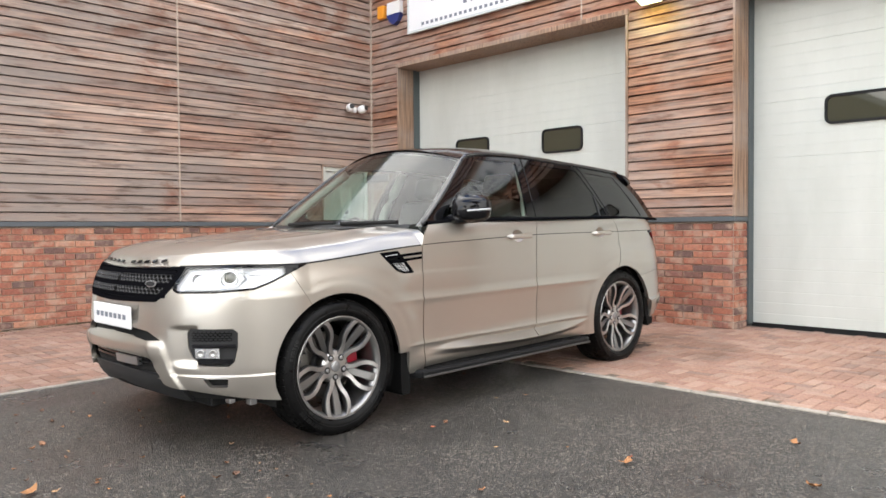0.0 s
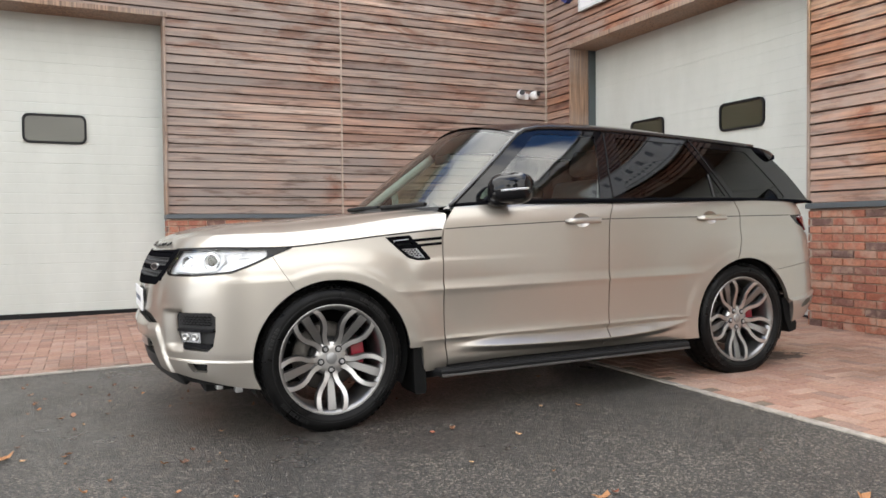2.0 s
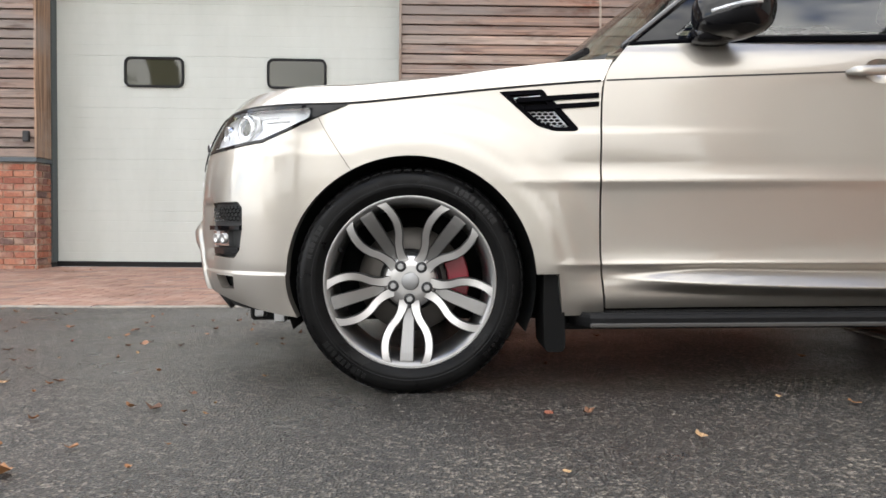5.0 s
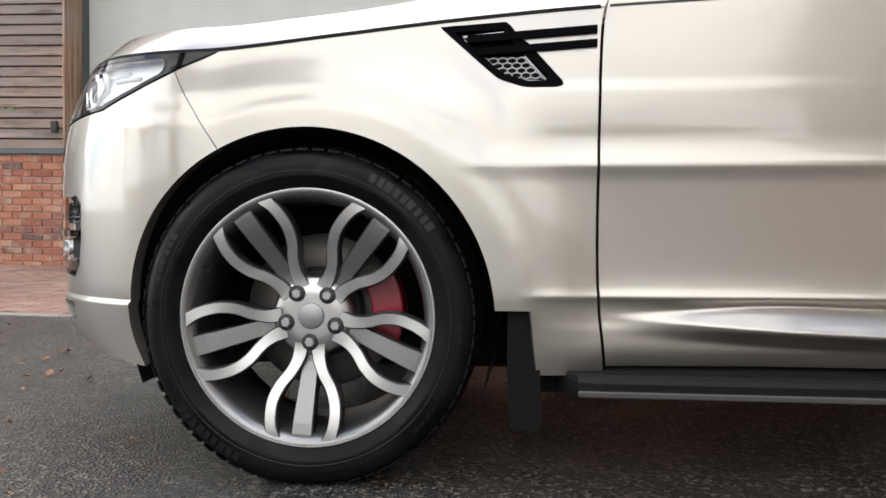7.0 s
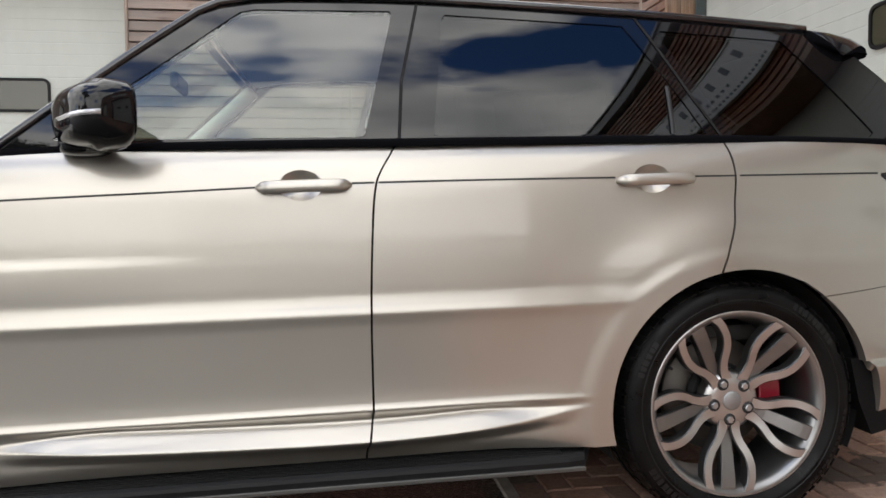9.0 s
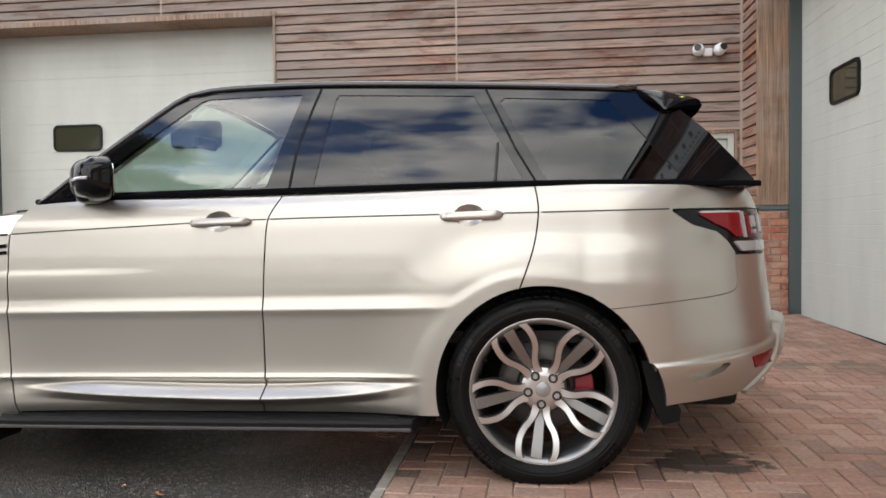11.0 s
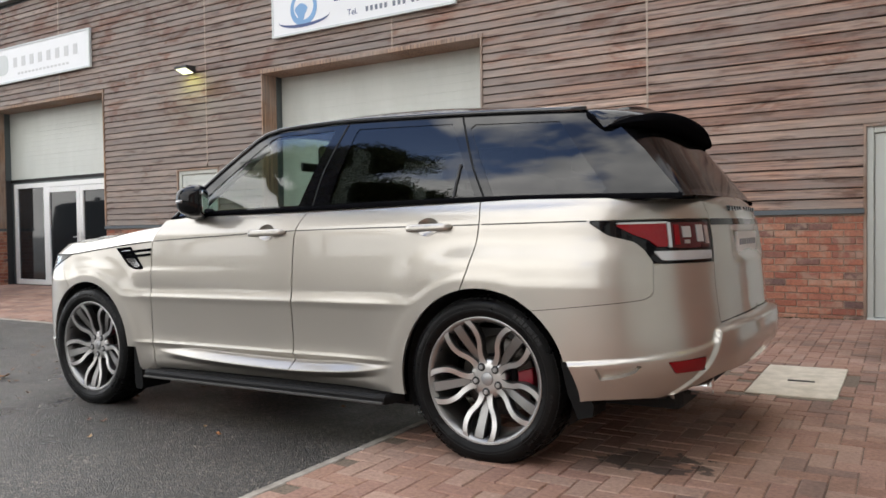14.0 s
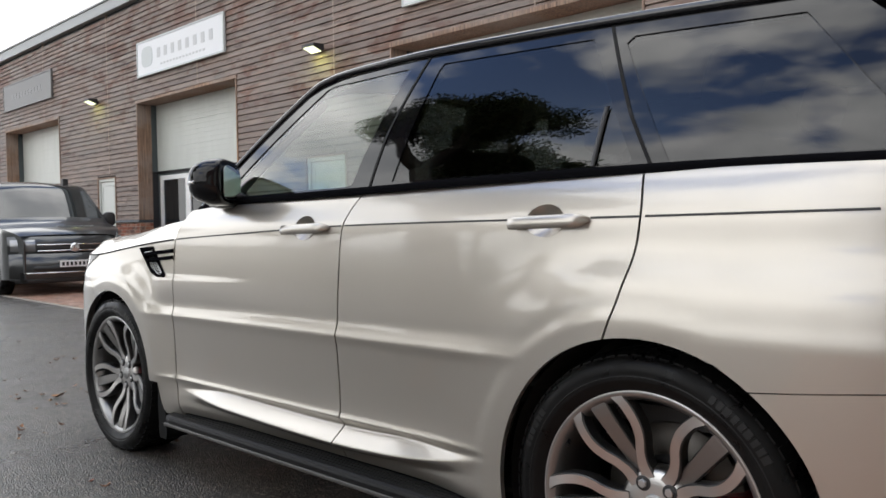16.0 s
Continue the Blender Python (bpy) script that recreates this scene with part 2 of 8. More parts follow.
# tarmac: dark binder with pale chippings
m, n, l, b = principled("tarmac", (0.05, 0.05, 0.05), 0.75, Specular_IOR_Level=0.60, Sheen_Weight=0.02, Sheen_Roughness=0.35)
vor = n.new("ShaderNodeTexVoronoi")
vor.inputs["Scale"].default_value = 118
l.new(world_pos(n, l), vor.inputs["Vector"])
chip = n.new("ShaderNodeSeparateColor")
l.new(vor.outputs["Color"], chip.inputs[0])
stone = ramp_node(n, l, chip.outputs[0], (0.0, (0.010, 0.009, 0.008)), (0.5, (0.0255, 0.0228, 0.0195)), (0.78, (0.062, 0.0555, 0.047)), (0.96, (0.22, 0.195, 0.165)))
wear = noise_node(n, l, world_pos(n, l), 1.1, 6, 0.62)
col = mix_node(n, l, 1.0, stone, ramp_node(n, l, wear, (0.32, (0.62, 0.62, 0.63)), (0.66, (1.2, 1.17, 1.12))), "MULTIPLY")
l.new(col, b.inputs["Base Color"])
l.new(ramp_node(n, l, wear, (0.36, (0.26, 0.26, 0.26)), (0.6, (0.48, 0.48, 0.48))), b.inputs["Roughness"])
bump_node(n, l, b, vor.outputs["Distance"], 0.85, 0.008)

m, n, l, b = principled("concrete", (0.42, 0.38, 0.32), 0.88)
sp = noise_node(n, l, world_pos(n, l), 9, 9, 0.66)
l.new(ramp_node(n, l, sp, (0.3, (0.46, 0.41, 0.32)), (0.7, (0.70, 0.63, 0.52))), b.inputs["Base Color"])
bump_node(n, l, b, sp, 0.25, 0.004)

m, n, l, b = principled("edging_concrete", (0.30, 0.27, 0.235), 0.88)
sp = noise_node(n, l, world_pos(n, l), 14, 8, 0.66)
l.new(ramp_node(n, l, sp, (0.3, (0.22, 0.195, 0.165)), (0.7, (0.42, 0.385, 0.335))), b.inputs["Base Color"])
bump_node(n, l, b, sp, 0.3, 0.004)

# coated steel doors
m, n, l, b = principled("door_panel", (0.56, 0.57, 0.54), 0.42)
gr = noise_node(n, l, world_pos(n, l, (1, 1, 0.35)), 2.4, 6, 0.6)
l.new(ramp_node(n, l, gr, (0.3, (0.485, 0.505, 0.465)), (0.7, (0.55, 0.57, 0.53))), b.inputs["Base Color"])
bump_node(n, l, b, noise_node(n, l, world_pos(n, l), 210, 2), 0.08, 0.002)
principled("door_paint", (0.52, 0.545, 0.51), 0.38)
principled("steel_dark", (0.075, 0.092, 0.095), 0.45, 0.2)
principled("flashing", (0.10, 0.115, 0.125), 0.5, 0.3)
principled("fascia_grey", (0.33, 0.34, 0.34), 0.5, 0.1)
principled("rubber_black", (0.007, 0.007, 0.0075), 0.6, Specular_IOR_Level=0.25)
principled("plastic_black", (0.02, 0.02, 0.021), 0.5)
principled("plastic_white", (0.75, 0.75, 0.74), 0.35)
principled("plastic_orange", (0.75, 0.30, 0.02), 0.4)
principled("plastic_blue", (0.02, 0.035, 0.16), 0.4)
principled("sign_white", (0.73, 0.74, 0.75), 0.35)
principled("sign_faint", (0.54, 0.55, 0.55), 0.5)
principled("strip_pale", (0.36, 0.29, 0.235), 0.7)
principled("sign_grey", (0.17, 0.165, 0.16), 0.5)
principled("sign_grey_faint", (0.21, 0.205, 0.20), 0.5)
principled("sign_ink", (0.16, 0.18, 0.22), 0.5)
principled("sign_pale", (0.55, 0.58, 0.57), 0.5)
principled("sign_blue", (0.16, 0.32, 0.55), 0.4)
principled("sign_navy", (0.03, 0.06, 0.18), 0.4)
principled("paper", (0.78, 0.77, 0.74), 0.8)
principled("dark_room", (0.03, 0.032, 0.034), 0.8)
principled("curtain_blue", (0.03, 0.085, 0.16), 0.8)
principled("alloy_lever", (0.6, 0.6, 0.6), 0.35, 0.9)
principled("number_paint", (0.16, 0.20, 0.10), 0.6)
m, n, l, b = principled("pane_dark", (0.045, 0.045, 0.028), 0.03, IOR=1.62)
principled("shop_pane", (0.012, 0.014, 0.016), 0.05, Specular_IOR_Level=0.3)
m, n, l, b = principled("lamp_glow", (1, 0.95, 0.8), 0.3)
b.inputs["Emission Color"].default_value = (0.95, 1.0, 0.62, 1)
b.inputs["Emission Strength"].default_value = 1.1

# ---------------------------------------------------------------- building tools
def part(name, bm, material, parent=None, label="", smooth=False):
    """Links a bmesh as one mesh object under a thing or a part."""
    me = bpy.data.meshes.new(name)
    bm.to_mesh(me)
    bm.free()
    return mesh_part(name, me, material, parent, label, smooth)


def mesh_part(name, me, material, parent=None, label="", smooth=False):
    if material and not me.materials:
        me.materials.append(MATS[material])
    if smooth:
        me.polygons.foreach_set("use_smooth", [True] * len(me.polygons))
    ob = new(name, me)
    if parent is not None:
        ob.parent = parent
    if label:
        ob["label"] = label
    return ob


def thing(name, label, category, group="", kind="", at=None):
    ob = new(name)
    if at is not None:
        ob.matrix_basis = at
    return tagged(ob, label, category, group, kind)


BOX_F = ((0, 3, 2, 1), (4, 5, 6, 7), (0, 1, 5, 4), (1, 2, 6, 5), (2, 3, 7, 6), (3, 0, 4, 7))


def box(bm, x0, x1, y0, y1, z0, z1, bevel=0.0):
    vs = [bm.verts.new(p) for p in ((x0, y0, z0), (x1, y0, z0), (x1, y1, z0), (x0, y1, z0), (x0, y0, z1), (x1, y0, z1), (x1, y1, z1), (x0, y1, z1))]
    fs = [bm.faces.new([vs[k] for k in f]) for f in BOX_F]
    if bevel > 0:
        es = {e for f in fs for e in f.edges}
        bmesh.ops.bevel(bm, geom=list(es), offset=bevel, segments=1 if bevel < 0.012 else 2, affect="EDGES", profile=0.5)
    return bm


def boxes(*rows, bevel=0.0):
    bm = bmesh.new()
    for r in rows:
        one = bmesh.new()
        box(one, *r, bevel=bevel)
        me = bpy.data.meshes.new("tmp")
        one.to_mesh(me)
        one.free()
        bm.from_mesh(me)
        bpy.data.meshes.remove(me)
    return bm


def tube(bm, path, radius, sides=10, caps=True, closed=False):
    """A round bar along a path of points."""
    pts = [Vector(p) for p in path]
    rings = []
    for k, p in enumerate(pts):
        a = pts[k - 1] if k or closed else p
        b = pts[(k + 1) % len(pts)] if k + 1 < len(pts) or closed else p
        d = (b - a).normalized()
        side = d.cross(Vector((0, 0, 1)) if abs(d.z) < 0.9 else Vector((1, 0, 0))).normalized()
        up = side.cross(d)
        rad = radius(k / max(1, len(pts) - 1)) if callable(radius) else radius
        rings.append([bm.verts.new(p + (side * math.cos(t) + up * math.sin(t)) * rad) for t in (2 * math.pi * j / sides for j in range(sides))])
    pairs = list(zip(rings, rings[1:])) + ([(rings[-1], rings[0])] if closed else [])
    for r0, r1 in pairs:
        for j in range(sides):
            bm.faces.new((r0[j], r0[(j + 1) % sides], r1[(j + 1) % sides], r1[j]))
    if caps and not closed:
        bm.faces.new(rings[0][::-1])
        bm.faces.new(rings[-1])
    return bm


def lathe(bm, profile, steps=48, axis="y", closed=False):
    """Turns (radius, along) pairs about an axis through the origin."""
    rings = []
    for k in range(steps):
        t = 2 * math.pi * k / steps
        c, s = math.cos(t), math.sin(t)
        if axis == "y":
            rings.append([bm.verts.new((r * c, a, r * s)) for r, a in profile])
        elif axis == "x":
            rings.append([bm.verts.new((a, r * c, r * s)) for r, a in profile])
        else:
            rings.append([bm.verts.new((r * c, r * s, a)) for r, a in profile])
    m = len(profile)
    for k in range(steps):
        r0, r1 = rings[k], rings[(k + 1) % steps]
        for j in range(m if closed else m - 1):
            bm.faces.new((r0[j], r1[j], r1[(j + 1) % m], r0[(j + 1) % m]))
    bmesh.ops.remove_doubles(bm, verts=bm.verts, dist=1e-6)
    bmesh.ops.recalc_face_normals(bm, faces=bm.faces)
    return bm


def prism(bm, outline, along, depth0, depth1):
    """A flat outline pushed through along an axis. outline: pairs in the two other axes, in the order x, y, z."""
    def place(a, b, d):
        return {"x": (d, a, b), "y": (a, d, b), "z": (a, b, d)}[along]
    lo = [bm.verts.new(place(a, b, depth0)) for a, b in outline]
    hi = [bm.verts.new(place(a, b, depth1)) for a, b in outline]
    fs = [bm.faces.new(lo[::-1]), bm.faces.new(hi)]
    for k in range(len(lo)):
        fs.append(bm.faces.new((lo[k - 1], lo[k], hi[k], hi[k - 1])))
    bmesh.ops.recalc_face_normals(bm, faces=fs)
    return bm


def rounded(x0, x1, z0, z1, r, n=4):
    """Outline of a rectangle with round corners."""
    out = []
    for cx, cz, a0 in ((x1 - r, z1 - r, 0), (x0 + r, z1 - r, 90), (x0 + r, z0 + r, 180), (x1 - r, z0 + r, 270)):
        for k in range(n + 1):
            a = radians(a0 + 90 * k / n)
            out.append((cx + r * math.cos(a), cz + r * math.sin(a)))
    return out


def ring_prism(bm, outer, inner, along, d0, d1):
    """A frame between two outlines of equal count."""
    def place(a, b, d):
        return {"x": (d, a, b), "y": (a, d, b), "z": (a, b, d)}[along]
    q = [[bm.verts.new(place(a, b, d)) for a, b in line] for line in (outer, inner) for d in (d0, d1)]
    o0, o1, i0, i1 = q
    k2 = len(outer)
    fs = []
    for k in range(k2):
        j = (k + 1) % k2
        for a, b in ((o0, o1), (o1, i1), (i1, i0), (i0, o0)):
            fs.append(bm.faces.new((a[k], a[j], b[j], b[k])))
    bmesh.ops.recalc_face_normals(bm, faces=fs)
    return bm


def ground_z(x, y):
    """The yard falls gently towards the road."""
    return 0.0132 * min(max(x, -2.0), 5.6) + 0.0085 * (min(max(y, -2.5), 5.2) + 0.93)


def joined_boxes(name, rows, material, parent, label=""):
    """Many plain boxes with chamfered fronts in one mesh: rows of 8 corners."""
    verts, faces = [], []
    for corners in rows:
        k = len(verts)
        verts += corners
        faces += [tuple(k + i for i in f) for f in BOX_F]
    me = bpy.data.meshes.new(name)
    me.from_pydata(verts, [], faces)
    return tagged(mesh_part(name, me, material, parent, label), kind="stuff")

# ---------------------------------------------------------------- ground
WALL_A, WALL_B = 5.0, 5.19          # faces of the two ranges: y of one, x of the other
BASE, BRICK_TOP, CLAD_LOW, EAVES = 0.10, 1.205, 1.275, 6.02
EDGE_X, EDGE_Y = 2.30, 1.60         # where the tarmac meets the paving
EXTENT = 700.0

gx = sorted({-EXTENT, -120, -60, -35, -25, *np.arange(-20, 8.01, 0.5).round(3).tolist(), 15, 40, 120, EXTENT})
gy = sorted({-EXTENT, -120, -60, -35, -25, *np.arange(-18, 6.01, 0.5).round(3).tolist(), 15, 40, 120, EXTENT})
me = bpy.data.meshes.new("ground")
me.from_pydata([(x, y, ground_z(x, y)) for x in gx for y in gy], [],
               [(i * len(gy) + j, (i + 1) * len(gy) + j, (i + 1) * len(gy) + j + 1, i * len(gy) + j + 1) for i in range(len(gx) - 1) for j in range(len(gy) - 1)])
ground = tagged(mesh_part("ground", me, "tarmac", smooth=True), "dark worn tarmac yard with pale chippings", "ground", kind="structure")


def sheet(name, x0, x1, y0, y1, lift, material, label, category, step=0.5):
    xs = np.linspace(x0, x1, max(2, int((x1 - x0) / step) + 1))
    ys = np.linspace(y0, y1, max(2, int((y1 - y0) / step) + 1))
    mesh = bpy.data.meshes.new(name)
    mesh.from_pydata([(x, y, ground_z(x, y) + lift) for x in xs for y in ys], [],
                     [(i * len(ys) + j, (i + 1) * len(ys) + j, (i + 1) * len(ys) + j + 1, i * len(ys) + j + 1) for i in range(len(xs) - 1) for j in range(len(ys) - 1)])
    return tagged(mesh_part(name, mesh, material), label, category, kind="structure")


pavement = thing("pavement", "red-brown block paving in front of the workshops", "paving", kind="structure")
bed_1 = sheet("bed", EDGE_X, 5.62, -9.0, EDGE_Y, 0.004, "joint_sand", "", "")
bed_2 = sheet("bed", -30.0, 5.62, EDGE_Y, 5.42, 0.004, "joint_sand", "", "")
for bed in (bed_1, bed_2):
    bed.parent = pavement
    for key in ("kind",):
        del bed[key]

MANHOLE = (3.71, 4.22, 0.95, 1.97)


# ---------------------------------------------------------------- walls
def wall_box(kind, s0, s1, d0, d1, z0, z1):
    """A box given along a wall (s), out from its face (d) and up (z), as box() takes it."""
    if kind == "a":
        return (s0, s1, WALL_A - d1, WALL_A - d0, z0, z1)
    return (WALL_B - d1, WALL_B - d0, s0, s1, z0, z1)


def wall_point(kind, s, d, z):
    return (s, WALL_A - d, z) if kind == "a" else (WALL_B - d, s, z)


def wall_pose(kind, s, d, z):
    """A pose whose x runs along the wall to the right as one faces it, y into the wall."""
    x, y, zz = wall_point(kind, s, d, z)
    return pose(x, y, zz, 0, 0, 0 if kind == "a" else -90)


# openings along each wall: from, to, head height
OPEN_A = ((-20.95, -16.85, 3.93), (-14.6, -13.6, 2.28), (-12.45, -8.42, 3.80), (-6.40, -5.34, 2.23), (-4.32, -0.27, 3.66), (4.18, 5.10, 2.14))
OPEN_B = ((-10.37, -6.27, 3.63), (-5.02, -0.92, 3.63), (0.33, 4.36, 3.63))
JOINTS_A = (-26.0, -22.1, -17.9, -13.92, -9.83, -5.62, -1.74, 1.94, 5.165)
JOINTS_B = (-12.0, -7.2, -3.0, 0.98, 4.975)
REACH = {"a": (-26.0, 5.165), "b": (-12.0, 4.975)}


def free_spans(s0, s1, z0, z1, openings):
    """The stretches of s0..s1 that no opening takes at that height."""
    spans = [(s0, s1)]
    for a, b, top in openings:
        if z0 < top - 0.01:
            out = []
            for p, q in spans:
                if b <= p or a >= q:
                    out.append((p, q))
                else:
                    if a - p > 0.03:
                        out.append((p, a))
                    if q - b > 0.03:
                        out.append((b, q))
            spans = out
    return spans


wall_a = thing("wall_north", "long timber-clad workshop wall on a red brick plinth", "wall", kind="structure")
wall_b = thing("wall_east", "red-brown timber-clad workshop wall on a brick plinth", "wall", kind="structure")

for kind, parent, openings in (("a", wall_a, OPEN_A), ("b", wall_b, OPEN_B)):
    lo, hi = REACH[kind]
    rows = [wall_box(kind, p, q, -0.55, -0.045, -0.4, EAVES) for p, q in free_spans(lo, hi if kind == "b" else hi + 0.6, 0, 1, openings)]
    rows += [wall_box(kind, a, b, -0.55, -0.045, top, EAVES) for a, b, top in openings]
    part("core", boxes(*rows), "dark_room", parent)

# interior corner of the two ranges behind the faces
PITCH = 0.1085
board_cache = {}


def board_mesh(length, high):
    key = (round(length, 3), round(high, 3))
    if key not in board_cache:
        h = length / 2
        outline = ((0.0, 0.0), (-0.038, 0.0), (-0.042, 0.004), (-0.028, high - 0.014), (-0.023, high - 0.010), (0.0, high - 0.010))
        bm = prism(bmesh.new(), outline, "x", -h, h)
        mesh = bpy.data.meshes.new("board")
        bm.to_mesh(mesh)
        bm.free()
        board_cache[key] = mesh
    return board_cache[key]


LATE = []          # pieces of walls are linked at the end of the file


def clad(kind, parent, openings, joints, material, near):
    rng = random.Random(5 if kind == "a" else 6)
    rows_n = int((EAVES - CLAD_LOW) / PITCH)
    far = []
    for row in range(rows_n):
        z = CLAD_LOW + row * PITCH
        for s0, s1 in zip(joints, joints[1:]):
            spans = [(p, q, z, PITCH) for p, q in free_spans(s0 + 0.012, s1 - 0.012, z, z + PITCH, openings)]
            for a, b, top in openings:      # cut boards over a head
                if z < top - 0.01 and z + PITCH > top + 0.045 and min(b, s1) - max(a, s0) > 0.1:
                    spans.append((max(a, s0 + 0.012), min(b, s1 - 0.012), top + 0.035, z + PITCH - top - 0.035))
            for p, q, z_low, high in spans:
                if q - p < 0.05:
                    continue
                dz, lean = rng.uniform(-0.0025, 0.0025), rng.uniform(-0.05, 0.05)
                mid = (p + q) / 2
                if near(p, q, z):
                    LATE.append(("board", board_mesh(q - p, high), wall_pose(kind, mid, -0.022, z_low + dz) @ pose(0, 0, 0, rng.uniform(-0.5, 0.5), lean, 0), material, parent))
                else:
                    w = [wall_point(kind, s, d, zz) for zz, d in ((z_low, 0.020), (z_low + high - 0.011, 0.004)) for s in (p, q)]
                    u = [wall_point(kind, s, -0.024, zz) for zz in (z_low, z_low + high - 0.011) for s in (p, q)]
                    if kind == "a":
                        far.append((w[0], w[1], u[1], u[0], w[2], w[3], u[3], u[2]))
                    else:
                        far.append((w[1], w[0], u[0], u[1], w[3], w[2], u[2], u[3]))
    joined_boxes("cladding", far, material, parent)
    for s in joints:
        for p, q in ([(CLAD_LOW, EAVES)] if not any(a < s < b for a, b, t in openings) else [(max(t for a, b, t in openings if a < s < b) + 0.07, EAVES)]):
            part("joint_strip", boxes(wall_box(kind, s - 0.013, s + 0.013, -0.03, 0.016, p, q), bevel=0.003), "strip_pale", parent)


clad("a", wall_a, OPEN_A, JOINTS_A, "cladding_x", lambda p, q, z: p > -1.8 or (p > -5.7 and z < 4.3) or (p > -8.5 and z < 3.4))
clad("b", wall_b, OPEN_B, JOINTS_B, "cladding_y", lambda p, q, z: p > -3.05 and (z > 3.4 or q > -0.95))

# flashing between cladding and brick, plinth and mortar
for kind, parent, openings in (("a", wall_a, OPEN_A), ("b", wall_b, OPEN_B)):
    lo, hi = REACH[kind]
    for p, q in free_spans(lo, hi, 0.5, 0.6, openings):
        part("flashing", boxes(wall_box(kind, p - 0.01, q + 0.01, -0.05, 0.052, BRICK_TOP + 0.012, CLAD_LOW - 0.006), bevel=0.004), "flashing", parent)
        part("mortar", boxes(wall_box(kind, p, q, -0.2, 0.006, -0.3, BRICK_TOP + 0.01)), "mortar", parent)

BL, BH, JT = 0.215, 0.065, 0.010
BRICK_SETS = {}


def brick_mesh(length, depth=0.05):
    key = round(length, 3)
    if key not in BRICK_SETS:
        h, c = length / 2, 0.004
        v = [(-h, 0, 0), (h, 0, 0), (h, 0, BH), (-h, 0, BH), (-h, -0.010, 0), (h, -0.010, 0), (h, -0.010, BH), (-h, -0.010, BH),
             (-h + c, -0.014, c), (h - c, -0.014, c), (h - c, -0.014, BH - c), (-h + c, -0.014, BH - c)]
        f = [(8, 9, 10, 11)]
        for k in range(4):
            j = (k + 1) % 4
            f += [(k, j, 4 + j, 4 + k), (4 + k, 4 + j, 8 + j, 8 + k)]
        mesh = bpy.data.meshes.new("brick")
        mesh.from_pydata(v, [], f)
        BRICK_SETS[key] = mesh
    return BRICK_SETS[key]


def brickwork(kind, parent, openings, near):
    rng = random.Random(11 if kind == "a" else 12)
    lo, hi = REACH[kind]
    far_v, far_f = [], []
    for p, q in free_spans(lo, hi, 0.5, 0.6, openings):
        for course in range(-1, 15):
            z = BASE - 0.02 + course * (BH + JT)
            if z + BH > BRICK_TOP + 0.012:
                continue
            s = p
            first = True
            while s < q - 0.03:
                length = BL
                if first and course % 2:
                    length = 0.1025
                first = False
                length = min(length, q - s)
                if length > 0.04:
                    m = wall_pose(kind, s + length / 2, 0.006, z) @ pose(0, rng.uniform(-0.002, 0.002), rng.uniform(-0.0012, 0.0012), rng.uniform(-0.3, 0.3), rng.uniform(-0.35, 0.35), rng.uniform(-0.5, 0.5))
                    mesh = brick_mesh(length)
                    if near(s):
                        LATE.append(("brick", mesh, m, "brick", parent))
                    else:
                        k = len(far_v)
                        far_v += [tuple(m @ v.co) for v in mesh.vertices]
                        far_f += [tuple(k + i for i in f.vertices) for f in mesh.polygons]
                s += length + JT
    mesh = bpy.data.meshes.new("brickwork")
    mesh.from_pydata(far_v, [], far_f)
    tagged(mesh_part("brickwork", mesh, "brick", parent), kind="stuff")


brickwork("a", wall_a, OPEN_A, lambda s: s > 0.35)
brickwork("b", wall_b, OPEN_B, lambda s: s > -2)

# linings of the large openings: timber above the plinth, brick returns below it
SET_IN = 0.29
for kind, parent, openings in (("a", wall_a, OPEN_A), ("b", wall_b, OPEN_B)):
    hand = 1 if kind == "a" else -1
    for a, b, top in openings:
        if top < 3:
            continue
        for edge, way in ((a, 1), (b, -1)):
            s_in = edge + 0.03 * way
            part("lining", boxes(wall_box(kind, min(edge, s_in), max(edge, s_in), -SET_IN, 0.034, CLAD_LOW - 0.004, top), bevel=0.004), "trim_wood", parent)
            part("flashing", boxes(wall_box(kind, min(edge, s_in) - 0.004, max(edge, s_in) + 0.004, -SET_IN, 0.049, BRICK_TOP + 0.015, CLAD_LOW - 0.009), bevel=0.004), "flashing", parent)
            s_in = edge + 0.010 * way
            part("mortar", boxes(wall_box(kind, min(edge, s_in), max(edge, s_in), -SET_IN, 0.006, -0.3, BRICK_TOP + 0.008)), "mortar", parent)
            for course in range(-1, 15):
                z = BASE - 0.02 + course * (BH + JT)
                if z + BH > BRICK_TOP + 0.012:
                    continue
                for mid, length in (((-0.037, 0.1025), (-0.198, 0.1800)) if course % 2 else ((-0.095, 0.215), (-0.248, 0.075))):
                    LATE.append(("brick", brick_mesh(length), wall_pose(kind, edge + 0.010 * way, mid, z) @ pose(0, 0, 0, 0, 0, 90 * way * hand), "brick", parent))
        part("lining", boxes(wall_box(kind, a - 0.015, b + 0.015, -0.43, 0.042, top - 0.002, top + 0.06), bevel=0.004), "trim_wood", parent)

# roof edge
for kind, parent in (("a", wall_a), ("b", wall_b)):
    lo, hi = REACH[kind]
    part("fascia", boxes(wall_box(kind, lo, hi + (0.3 if kind == "a" else 0), -0.6, 0.09, EAVES, EAVES + 0.24), bevel=0.01), "fascia_grey", parent)
    part("capping", boxes(wall_box(kind, lo, hi + (0.3 if kind == "a" else 0), -3.0, 0.12, EAVES + 0.24, EAVES + 0.29), bevel=0.006), "fascia_grey", parent)


